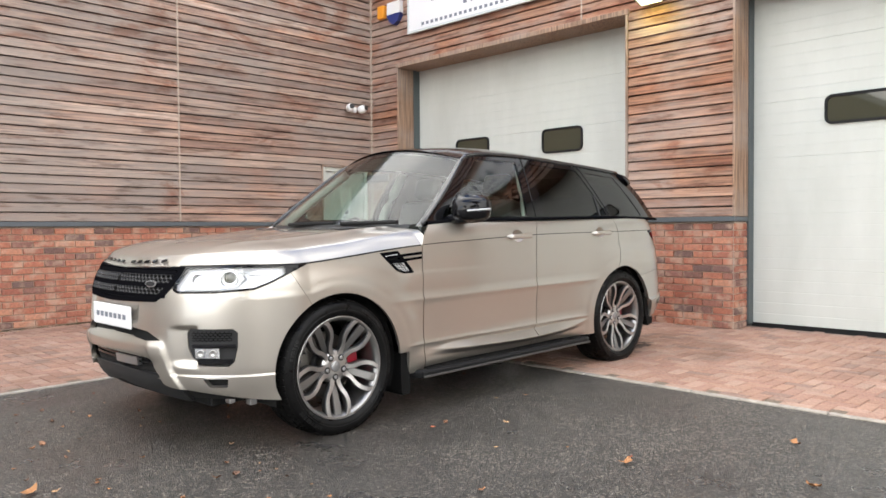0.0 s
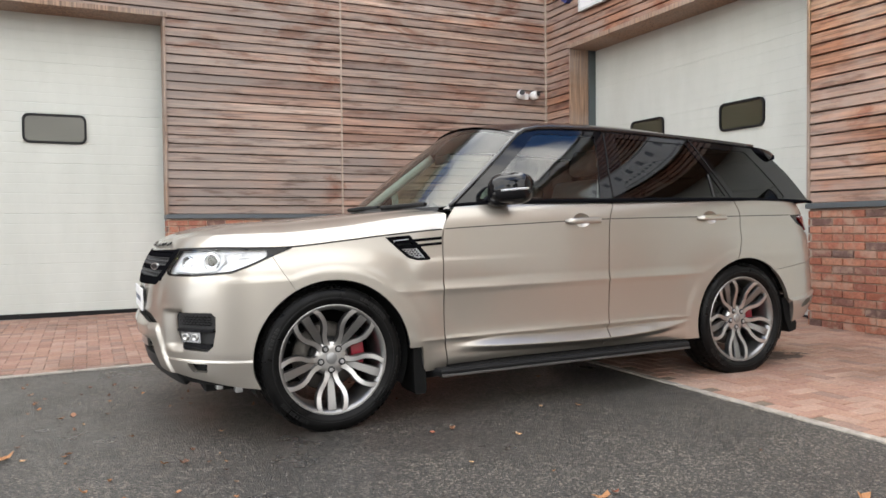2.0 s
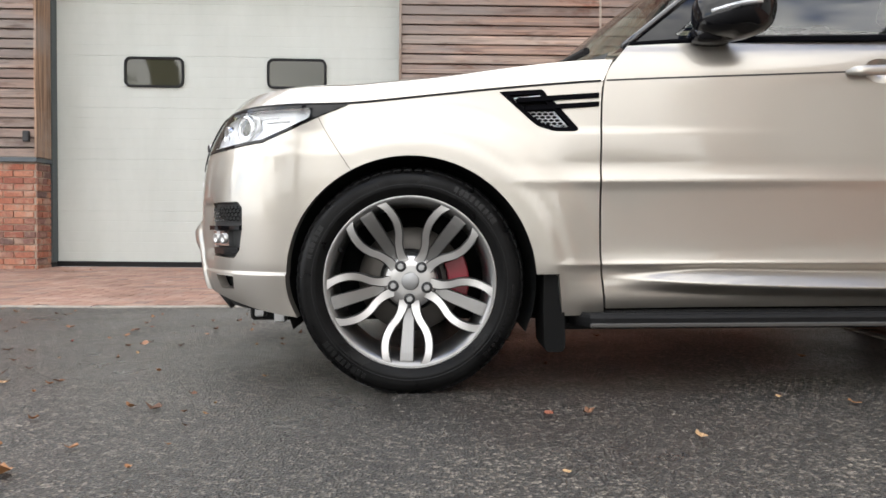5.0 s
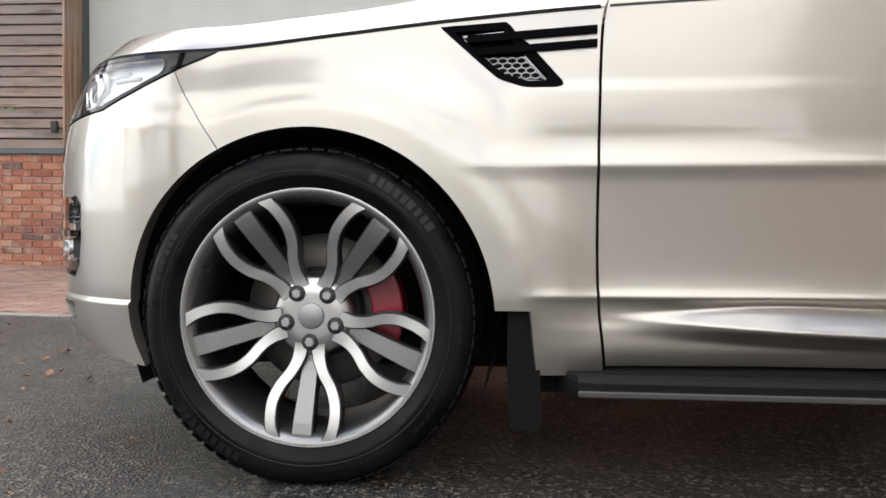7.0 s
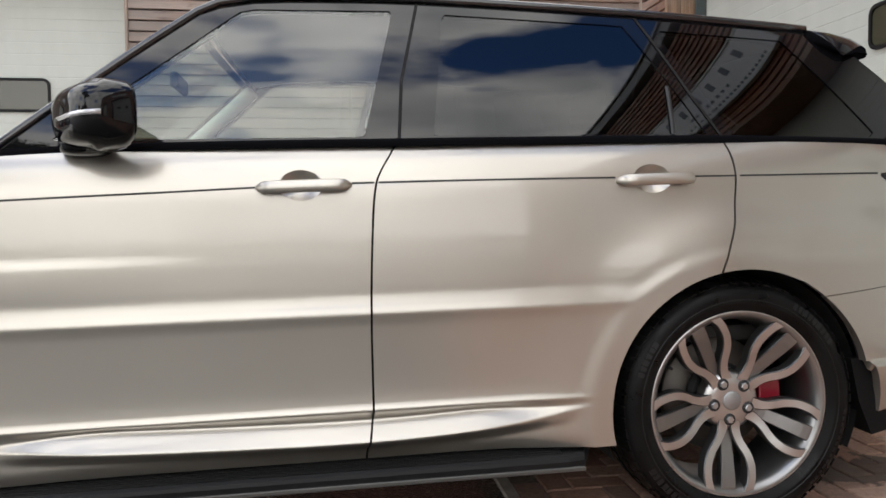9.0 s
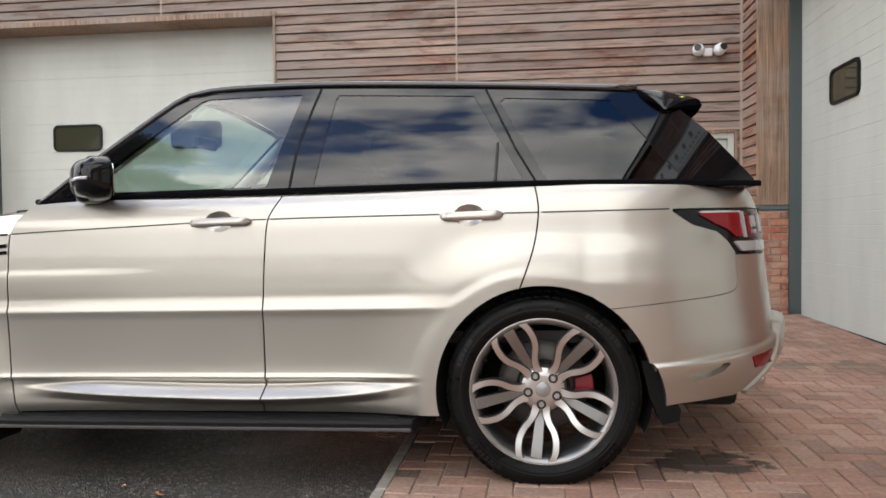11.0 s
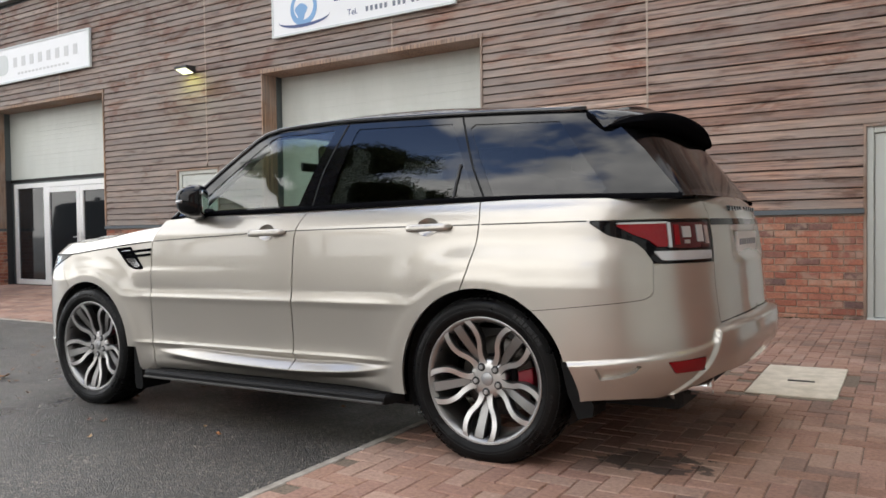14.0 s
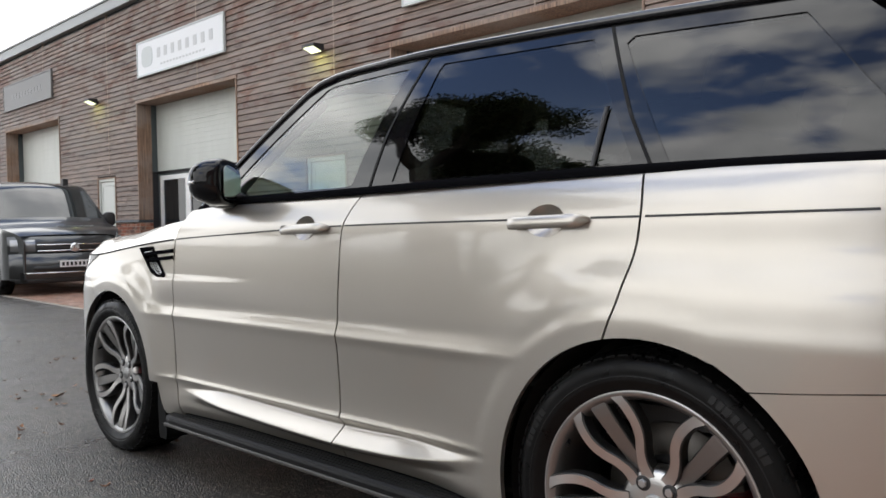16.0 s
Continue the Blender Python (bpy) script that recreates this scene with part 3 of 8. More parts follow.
# ---------------------------------------------------------------- sectional doors
def sectional_door(name, kind, s0, s1, z0, z1, depth, windows, label, sections=6):
    """A closed sectional door: ribbed panels, side guides, small windows."""
    door = thing(name, label, "garage door", kind="structure")
    high = (z1 - z0) / sections
    for k in range(sections):
        za = z0 + k * high
        line = [(-0.05, za)]
        ribs = 5
        for r in range(ribs):
            zb, zc = za + high * r / ribs, za + high * (r + 1) / ribs
            if r == 0:
                line += [(-0.004, zb), (0.0, zb + 0.005)]
            else:
                line += [(0.0, zb - 0.005), (-0.0022, zb - 0.001), (-0.0022, zb + 0.001), (0.0, zb + 0.005)]
        line += [(0.0, zc - 0.005), (-0.004, zc), (-0.05, zc)]
        bm = bmesh.new()
        ends = [[bm.verts.new(wall_point(kind, s, -depth + d, z)) for d, z in line] for s in (s0, s1)]
        for j in range(len(line) - 1):
            bm.faces.new((ends[0][j], ends[0][j + 1], ends[1][j + 1], ends[1][j]))
        bm.faces.new(ends[0])
        bm.faces.new(ends[1][::-1])
        bmesh.ops.recalc_face_normals(bm, faces=bm.faces)
        part("panel", bm, "door_panel", door)
    for a, b in ((s0 - 0.06, s0 + 0.012), (s1 - 0.012, s1 + 0.06)):
        part("guide", boxes(wall_box(kind, a, b, -depth - 0.06, -SET_IN - 0.002, z0, z1 + 0.02), bevel=0.003), "steel_dark", door)
    part("head_rail", boxes(wall_box(kind, s0 - 0.05, s1 + 0.05, -depth - 0.06, -depth + 0.02, z1 - 0.03, z1 + 0.06), bevel=0.003), "steel_dark", door)
    part("threshold_seal", boxes(wall_box(kind, s0, s1, -depth - 0.05, -depth + 0.012, z0 - 0.05, z0 + 0.012), bevel=0.004), "rubber_black", door)
    for wa, wb, wc, wd in windows:
        along = "y" if kind == "a" else "x"
        face = (WALL_A if kind == "a" else WALL_B) + depth
        win = part("window_frame", ring_prism(bmesh.new(), rounded(wa, wb, wc, wd, 0.075), rounded(wa + 0.026, wb - 0.026, wc + 0.026, wd - 0.026, 0.055), along, face - 0.022, face + 0.02), "rubber_black", door)
        part("pane", prism(bmesh.new(), rounded(wa + 0.02, wb - 0.02, wc + 0.02, wd - 0.02, 0.06), along, face - 0.009, face + 0.005), "pane_dark", win)
    return door


DEPTH = 0.41
sectional_door("door_1", "a", -4.29, -0.27, 0.09, 3.69, DEPTH, ((-1.85, -1.16, 2.13, 2.48), (-3.50, -2.81, 2.13, 2.48)), "closed pale grey sectional workshop door with two small windows")
sectional_door("door_2", "b", 0.36, 4.33, 0.11, 3.66, DEPTH, ((1.25, 1.905, 2.16, 2.487), (2.86, 3.515, 2.16, 2.487)), "closed pale grey sectional workshop door under a white sign")
sectional_door("door_3", "b", -4.99, -0.95, 0.11, 3.66, DEPTH, ((-2.34, -1.685, 2.19, 2.49), (-4.2, -3.55, 2.19, 2.49)), "closed pale grey sectional workshop door beside a brick pier")
sectional_door("door_4", "a", -20.9, -16.88, 0.09, 3.96, DEPTH, (), "closed grey roller door of a far unit")
# never in view: a pale door added so the car's flank reflects brighter
sectional_door("door_9", "b", -10.34, -6.30, 0.11, 3.66, DEPTH, (), "closed pale grey sectional workshop door at the range's end")
# the office unit: door part-way up over a glazed screen
sectional_door("door_5", "a", -12.42, -8.45, 2.33, 3.84, DEPTH, (), "half raised grey roller door above a glazed shopfront", 3)
screen = thing("window_1", "white-framed glazed shopfront screen with double doors", "shopfront", kind="structure")
part("room", boxes((-12.5, -8.4, 5.95, 6.0, 0.0, 2.5)), "dark_room", screen)
part("room_floor", boxes((-12.5, -8.4, 5.45, 5.95, -0.05, 0.05)), "dark_room", screen)
for a, b in ((-12.30, -12.18), (-11.18, -11.08), (-8.70, -8.60)):
    part("mullion", boxes((a, b, 5.40, 5.47, 0.05, 2.24), bevel=0.004), "plastic_white", screen)
part("rail", boxes((-12.30, -8.60, 5.405, 5.465, 2.14, 2.24), bevel=0.004), "plastic_white", screen)
part("rail", boxes((-12.18, -11.18, 5.405, 5.465, 0.05, 0.16), bevel=0.004), "plastic_white", screen)
part("filler", boxes((-12.42, -8.45, 5.42, 5.46, 2.24, 2.33), (-12.42, -12.30, 5.42, 5.46, 0.05, 2.24), (-8.60, -8.45, 5.42, 5.46, 0.05, 2.24)), "steel_dark", screen)
part("pane", boxes((-12.18, -11.18, 5.43, 5.436, 0.16, 2.14)), "shop_pane", screen)
for a, b, side in ((-11.07, -9.895, 1), (-9.885, -8.71, -1)):
    leaf = part("door_leaf", boxes((a, a + 0.11, 5.39, 5.455, 0.06, 2.13), (b - 0.11, b, 5.39, 5.455, 0.06, 2.13), (a + 0.11, b - 0.11, 5.39, 5.455, 0.06, 0.26), (a + 0.11, b - 0.11, 5.39, 5.455, 2.02, 2.13), bevel=0.004), "plastic_white", screen, "white framed glazed door leaf")
    part("pane", boxes((a + 0.11, b - 0.11, 5.42, 5.426, 0.26, 2.02)), "shop_pane", leaf)
    grip = b - 0.055 if side > 0 else a + 0.055
    part("door_handle", boxes((grip - 0.018, grip + 0.018, 5.375, 5.39, 0.95, 1.17), (min(grip, grip - side * 0.13), max(grip, grip - side * 0.13), 5.345, 5.365, 1.06, 1.085), (grip - 0.01, grip + 0.01, 5.36, 5.38, 1.06, 1.085), bevel=0.003), "alloy_lever", leaf)
bm = bmesh.new()
for k in range(12):           # gathered cloth
    x = -12.10 + 0.066 * k
    tube(bm, ((x, 5.52, 0.1), (x, 5.52, 2.2)), 0.035, 8)
part("curtain", bm, "curtain_blue", screen, "gathered blue curtain", True)


# ---------------------------------------------------------------- small doors
def small_door(name, s0, s1, z0, z1, label, set_in=0.03):
    d = thing(name, label, "door", kind="structure")
    y = WALL_A + set_in
    f = 0.065
    part("door_frame", boxes((s0, s0 + f, y - 0.03, y + 0.06, z0, z1), (s1 - f, s1, y - 0.03, y + 0.06, z0, z1), (s0 + f, s1 - f, y - 0.03, y + 0.06, z1 - f, z1), bevel=0.006), "door_paint", d)
    part("threshold", boxes((s0, s1, y - 0.06, y + 0.06, z0 - 0.02, z0 + 0.035), bevel=0.006), "sign_pale", d)
    a, b, lo, hi = s0 + f + 0.006, s1 - f - 0.006, z0 + 0.04, z1 - f - 0.006
    leaf = part("leaf", boxes((a, b, y + 0.0, y + 0.05, lo, hi), bevel=0.005), "door_paint", d)
    part("leaf_panel", ring_prism(bmesh.new(), rounded(a + 0.085, b - 0.085, lo + 0.09, hi - 0.085, 0.006, 1), rounded(a + 0.105, b - 0.105, lo + 0.11, hi - 0.105, 0.004, 1), "y", y - 0.008, y + 0.01), "door_paint", leaf)
    part("lining", boxes((s0 - 0.03, s0, y - 0.06, y + 0.06, z0, z1 + 0.03), (s1, s1 + 0.03, y - 0.06, y + 0.06, z0, z1 + 0.03), (s0, s1, y - 0.06, y + 0.06, z1, z1 + 0.03), bevel=0.003), "trim_wood", d)
    # unseen slab added behind the leaf to block light through its gaps
    part("door_stop", boxes((s0 + 0.01, s1 - 0.01, y + 0.052, y + 0.075, z0 - 0.02, z1)), "door_paint", d)
    return d, leaf, y, a, b


entry, leaf, dy, _, _ = small_door("door_6", 4.21, 5.09, 0.10, 2.11, "pale grey personnel door with letter slot and paper notices")
part("letter_plate", boxes((4.53, 4.80, dy - 0.016, dy, 0.985, 1.055), bevel=0.005), "plastic_black", leaf)
handle = part("handle_plate", boxes((4.965, 4.998, dy - 0.014, dy + 0.002, 0.96, 1.20), bevel=0.005), "plastic_black", leaf)
part("lever", tube(bmesh.new(), ((4.98, dy, 1.105), (4.98, dy - 0.055, 1.105), (4.968, dy - 0.062, 1.105), (4.875, dy - 0.06, 1.103)), 0.010), "plastic_black", handle)
for k in range(3):
    z = 0.45 + 0.7 * k
    part("hinge", tube(bmesh.new(), ((4.272, dy - 0.012, z), (4.272, dy - 0.012, z + 0.09)), 0.011, 8), "door_paint", leaf)
_, leaf_2, dy2, _, _ = small_door("door_7", -6.37, -5.37, 0.06, 2.20, "pale grey side door of the neighbouring unit")
part("door_notice", boxes((-5.78, -5.62, dy2 - 0.003, dy2, 1.74, 1.80)), "sign_pale", leaf_2)
small_door("door_8", -14.57, -13.63, 0.06, 2.25, "pale grey side door of a far unit")

# notices stuck to the entry door
for name, x0, x1, z0, z1, rows in (("paper_notice", 4.565, 4.775, 1.505, 1.80, 8), ("warning_notice", 4.60, 4.735, 1.315, 1.495, 0)):
    note = thing(name, "white paper notice taped to the personnel door" if rows else "white notice with a black camera sign on the door", "notice")
    part("sheet", boxes((x0, x1, dy - 0.004, dy - 0.001, z0, z1)), "paper", note)
    for k in range(rows):
        zz = z1 - 0.035 - k * 0.031
        part("text_bar", boxes((x0 + 0.02, x1 - 0.02 - 0.015 * (k % 3), dy - 0.006, dy - 0.004, zz, zz + 0.007)), "sign_pale", note)
    if not rows:
        part("pictogram", prism(bmesh.new(), ((4.622, 1.40), (4.715, 1.40), (4.715, 1.465), (4.668, 1.43)), "y", dy - 0.006, dy - 0.004), "plastic_black", note)
        part("text_bar", boxes((4.615, 4.72, dy - 0.006, dy - 0.004, 1.335, 1.347)), "sign_ink", note)
        part("text_bar", boxes((4.62, 4.715, dy - 0.006, dy - 0.004, 1.36, 1.37)), "sign_ink", note)


# ---------------------------------------------------------------- signs, lamps, alarms
def sign(name, kind, s0, s1, z0, z1, panel, label):
    """A flat panel with a raised edge, 60 mm off the boards."""
    sg = thing(name, label, "sign")
    part("panel", boxes(wall_box(kind, s0, s1, 0.03, 0.065, z0, z1), bevel=0.004), panel, sg)
    along, base = ("y", WALL_A) if kind == "a" else ("x", WALL_B)
    part("frame", ring_prism(bmesh.new(), rounded(s0 - 0.012, s1 + 0.012, z0 - 0.012, z1 + 0.012, 0.004, 1), rounded(s0 + 0.02, s1 - 0.02, z0 + 0.02, z1 - 0.02, 0.004, 1), along, base - 0.076, base - 0.03), "sign_pale" if panel != "sign_grey" else panel, sg)

    def bars(rows, ink):
        for a, b, c, d in rows:
            part("text_bar", boxes(wall_box(kind, a, b, 0.066, 0.069, c, d)), ink, sg)
    return sg, bars


def letter_row(s0, s1, z0, z1, count, gap=0.35, flip=1):
    w = (s1 - s0) / (count - gap * 0.5)
    return [(s0 + k * w, s0 + k * w + w * (1 - gap), z0, z1) for k in range(count)]


sg, bars = sign("company_sign", "a", -4.0, -0.65, 4.18, 4.92, "sign_white", "white company sign with a blue globe above the workshop door")
globe = bmesh.new()
ring_prism(globe, [(-3.35 + 0.27 * math.cos(t), 4.55 + 0.27 * math.sin(t)) for t in np.linspace(0, 2 * math.pi, 28, endpoint=False)],
           [(-3.35 + 0.2 * math.cos(t), 4.57 + 0.2 * math.sin(t)) for t in np.linspace(0, 2 * math.pi, 28, endpoint=False)], "y", WALL_A - 0.069, WALL_A - 0.066)
part("emblem_ring", globe, "sign_blue", sg)
part("emblem_land", prism(bmesh.new(), [(-3.40 + 0.11 * math.cos(t) * (1 + 0.3 * math.sin(3 * t)), 4.50 + 0.13 * math.sin(t)) for t in np.linspace(0, 2 * math.pi, 18, endpoint=False)], "y", WALL_A - 0.068, WALL_A - 0.066), "sign_blue", sg)
sw = bmesh.new()
arc = [(-3.35 + 0.52 * math.cos(t), 4.40 + 0.14 * math.sin(t)) for t in np.linspace(math.pi * 1.0, math.pi * 2.0, 14)]
arc_in = [(-3.35 + 0.52 * math.cos(t), 4.40 + 0.09 * math.sin(t)) for t in np.linspace(math.pi * 2.0, math.pi * 1.0, 14)]
prism(sw, arc + arc_in[1:-1], "y", WALL_A - 0.071, WALL_A - 0.0695)
part("emblem_sweep", sw, "sign_navy", sg)
for a, b, count in ((-2.16, -1.76, 5), (-1.68, -1.44, 3), (-1.36, -1.12, 3)):
    bars(letter_row(a, b, 4.305, 4.378, count, 0.45), "sign_ink")
word = bpy.data.curves.new("sign_word", "FONT")
word.body, word.size, word.extrude = "Tel.", 0.125, 0.001
word.materials.append(MATS["sign_navy"])
word_ob = new("sign_word", word)
word_ob.parent = sg
word_ob.matrix_basis = pose(-2.50, WALL_A - 0.0672, 4.30, 90, 0, 0)
bars(letter_row(-2.75, -0.85, 4.55, 4.73, 9, 0.55), "sign_navy")

for name, s0, word in (("company_sign", 4.05, "Y"), ("company_sign", -1.28, "Y")):
    sg, bars = sign(name, "b", s0 - 3.40, s0, 4.09, 4.82, "sign_white", "white company sign with dark lettering above the workshop door")
    bars(letter_row(s0 - 2.35, s0 - 0.27, 4.155, 4.20, 22, 0.45), "sign_ink")
    bars(letter_row(s0 - 2.2, s0 - 1.1, 4.30, 4.36, 8, 0.55), "sign_ink")
    bars(letter_row(s0 - 3.1, s0 - 0.35, 4.47, 4.66, 7, 0.72), "sign_ink")

sg, bars = sign("company_sign", "a", -12.25, -8.75, 4.33, 5.05, "sign_white", "white sign with pale grey lettering above the shopfront")
bars(letter_row(-11.35, -9.05, 4.62, 4.82, 8, 0.55), "sign_faint")
bars(letter_row(-11.2, -9.4, 4.46, 4.50, 14, 0.4), "sign_faint")
part("emblem", prism(bmesh.new(), rounded(-12.05, -11.55, 4.5, 4.92, 0.15), "y", WALL_A - 0.069, WALL_A - 0.066), "sign_pale", sg)
sg, bars = sign("company_sign", "a", -20.9, -17.2, 4.53, 5.25, "sign_grey", "grey company sign above a far unit")
bars(letter_row(-20.2, -17.9, 4.8, 4.95, 10, 0.3), "sign_grey_faint")


def floodlight(kind, s, z):
    lamp = thing("floodlight", "black wall floodlight, switched on, over the cladding", "wall lamp", "floodlights on the workshops", at=wall_pose(kind, s, 0, z))
    part("bracket", boxes((-0.05, 0.05, -0.10, 0.0, -0.01, 0.03), bevel=0.004), "plastic_black", lamp)
    bm = prism(bmesh.new(), ((-0.27, 0.03), (-0.27, 0.075), (-0.07, 0.085), (-0.06, 0.0), (-0.09, -0.03)), "x", -0.15, 0.15)
    part("housing", bm, "plastic_black", lamp)
    bm = prism(bmesh.new(), ((-0.262, 0.028), (-0.268, 0.022), (-0.098, -0.036), (-0.092, -0.030)), "x", -0.125, 0.125)
    part("glass", bm, "lamp_glow", lamp, "glowing warm lens")
    data = bpy.data.lights.new("flood_glow", "AREA")
    data.energy, data.size, data.color = 1.7, 0.2, (0.95, 1.0, 0.22)
    glow = new("flood_glow", data)
    glow.parent = lamp
    glow.matrix_basis = look((0, -0.19, -0.03), (0, -0.02, -0.45))
    return lamp


floodlight("a", -5.95, 3.88)
floodlight("b", -0.02, 3.70)
floodlight("a", -14.5, 4.05)

cctv = thing("security_camera", "white twin security lamp heads on the cladding", "camera", at=wall_pose("a", 4.80, 0, 3.02))
part("mount", boxes((-0.05, 0.05, -0.05, 0.022, -0.045, 0.045), bevel=0.012), "plastic_white", cctv)
for sx in (-0.095, 0.095):
    head = part("head", lathe(bmesh.new(), ((0.0, -0.125), (0.04, -0.125), (0.060, -0.112), (0.066, -0.05), (0.05, -0.01), (0.0, 0.0)), 24), "plastic_white", cctv, smooth=True)
    head.matrix_basis = pose(sx, -0.03, 0.0, -12, 0, 18 if sx > 0 else -18)
    ring = part("lens", lathe(bmesh.new(), ((0.0, -0.157), (0.038, -0.156), (0.04, -0.148), (0.0, -0.147)), 20), "plastic_black", head)

alarm = thing("alarm_sounder", "orange alarm sounder box on the cladding", "alarm", at=wall_pose("b", 4.68, 0, 4.53))
part("cover", boxes((-0.075, 0.075, -0.08, 0.02, -0.1, 0.1), bevel=0.014), "plastic_orange", alarm)
bell = thing("alarm_bell_box", "white and dark blue shield-shaped alarm box", "alarm", at=wall_pose("b", 4.37, 0, 4.47))
part("cover", prism(bmesh.new(), ((-0.14, 0.16), (-0.15, -0.02), (0.0, -0.02), (0.15, -0.02), (0.14, 0.16)), "y", -0.085, 0.02), "plastic_white", bell)
part("lens", prism(bmesh.new(), ((-0.15, -0.024), (-0.1, -0.13), (0.0, -0.19), (0.1, -0.13), (0.15, -0.024)), "y", -0.082, 0.02), "plastic_blue", bell)

plate = thing("unit_number", "green painted unit number on the cladding", "sign")
for a, b in ((-5.02, -4.985), (-4.945, -4.87)):
    part("text_bar", boxes((a, b, WALL_A - 0.012, WALL_A - 0.004, 1.67, 1.77)), "number_paint", plate)
key_box = thing("key_box", "small black key box beside the workshop door", "key box")
part("case", boxes((-4.43, -4.36, WALL_A - 0.075, WALL_A - 0.03, 1.44, 1.56), bevel=0.008), "plastic_black", key_box)

# ---------------------------------------------------------------- yard pieces
edging = thing("edging", "pale concrete edging strip between tarmac and paving", "kerb", kind="structure")


def strip(x0, x1, y0, y1, count):
    for k in range(count):
        if x1 - x0 > y1 - y0:
            a, b, c, d = x0 + (x1 - x0) * k / count, x0 + (x1 - x0) * (k + 1) / count - 0.006, y0, y1
        else:
            a, b, c, d = x0, x1, y0 + (y1 - y0) * k / count, y0 + (y1 - y0) * (k + 1) / count - 0.006
        bm = boxes((a, b, c, d, -0.1, 0.011), bevel=0.005)
        for v in bm.verts:
            v.co.z += ground_z(v.co.x, v.co.y)
        part("edging_stone", bm, "edging_concrete", edging)


strip(EDGE_X - 0.05, EDGE_X, -9.0, EDGE_Y, 12)
strip(-30.0, EDGE_X, EDGE_Y - 0.05, EDGE_Y, 36)

mx0, mx1, my0, my1 = MANHOLE
cover = thing("manhole_cover", "square concrete-filled inspection cover in the paving", "manhole", kind="structure")
bm = boxes((mx0, mx1, my0, my1, -0.1, 0.018), bevel=0.004)
for v in bm.verts:
    v.co.z += ground_z(v.co.x, v.co.y)
part("slab", bm, "concrete", cover)
zc = ground_z(3.96, 1.45) + 0.02
part("lifting_slot", boxes((3.90, 4.06, 1.40, 1.44, zc - 0.01, zc + 0.001)), "rubber_black", cover)

# ---------------------------------------------------------------- the car's body surface
# Car space: x backwards from the front axle, y to the right of the car, z up from the ground. The shell is P(u, z): u is x along
# the flank, and runs on round the corners as arc length to the middle of the nose and of the tail.
def curve(table):
    xs, ys = [p[0] for p in table], [p[1] for p in table]
    ms = []
    for k in range(len(xs)):
        a, b = max(0, k - 1), min(len(xs) - 1, k + 1)
        ms.append((ys[b] - ys[a]) / (xs[b] - xs[a]))

    def at(x):
        x = min(max(x, xs[0]), xs[-1])
        k = 0
        while k < len(xs) - 2 and x > xs[k + 1]:
            k += 1
        h = xs[k + 1] - xs[k]
        t = (x - xs[k]) / h
        t2, t3 = t * t, t * t * t
        return (2 * t3 - 3 * t2 + 1) * ys[k] + (t3 - 2 * t2 + t) * h * ms[k] + (3 * t2 - 2 * t3) * ys[k + 1] + (t3 - t2) * h * ms[k + 1]
    return at


XA, XB = -0.20, 3.10                 # the flank proper
NF, NR = 2.35, 3.1                   # squareness of nose and tail in plan
ARCH_R, AXLE_Z, BASE_W = 0.425, 0.378, 2.923
flank = curve(((0.20, 0.905), (0.26, 0.935), (0.29, 0.956), (0.32, 0.968), (0.36, 0.969), (0.385, 0.966), (0.41, 0.966), (0.425, 0.970), (0.432, 0.975), (0.437, 0.9765), (0.442, 0.9745), (0.452, 0.9705), (0.50, 0.9685), (0.60, 0.9725), (0.680, 0.9785), (0.700, 0.982),
               (0.7135, 0.9855), (0.7195, 0.9855), (0.733, 0.981), (0.765, 0.9745), (0.80, 0.9735), (0.88, 0.9712), (1.00, 0.966), (1.085, 0.960), (1.13, 0.947), (1.17, 0.930), (1.20, 0.909), (1.23, 0.886)))
nose_x = curve(((0.18, -0.74), (0.25, -0.80), (0.33, -0.865), (0.42, -0.885), (0.55, -0.895), (0.66, -0.895), (0.76, -0.885), (0.85, -0.865), (0.93, -0.83), (0.99, -0.785), (1.05, -0.70)))
tail_x = curve(((0.20, 3.70), (0.30, 3.80), (0.38, 3.89), (0.46, 3.945), (0.56, 3.965), (0.68, 3.95), (0.80, 3.935), (0.95, 3.925), (1.08, 3.905), (1.16, 3.875), (1.22, 3.82)))
taper_f = curve(((-0.50, 0.955), (-0.20, 0.978), (0.10, 0.994), (0.45, 1.0), (0.80, 1.0)))
taper_r = curve(((2.20, 1.0), (2.60, 1.0), (3.10, 0.988), (3.50, 0.965)))


sill_edge = curve(((0.60, 0.396), (0.80, 0.384), (1.10, 0.368), (1.50, 0.356), (1.80, 0.354), (2.05, 0.364), (2.25, 0.382), (2.47, 0.418)))


def smooth_step(t):
    t = min(max(t, 0.0), 1.0)
    return t * t * (3 - 2 * t)


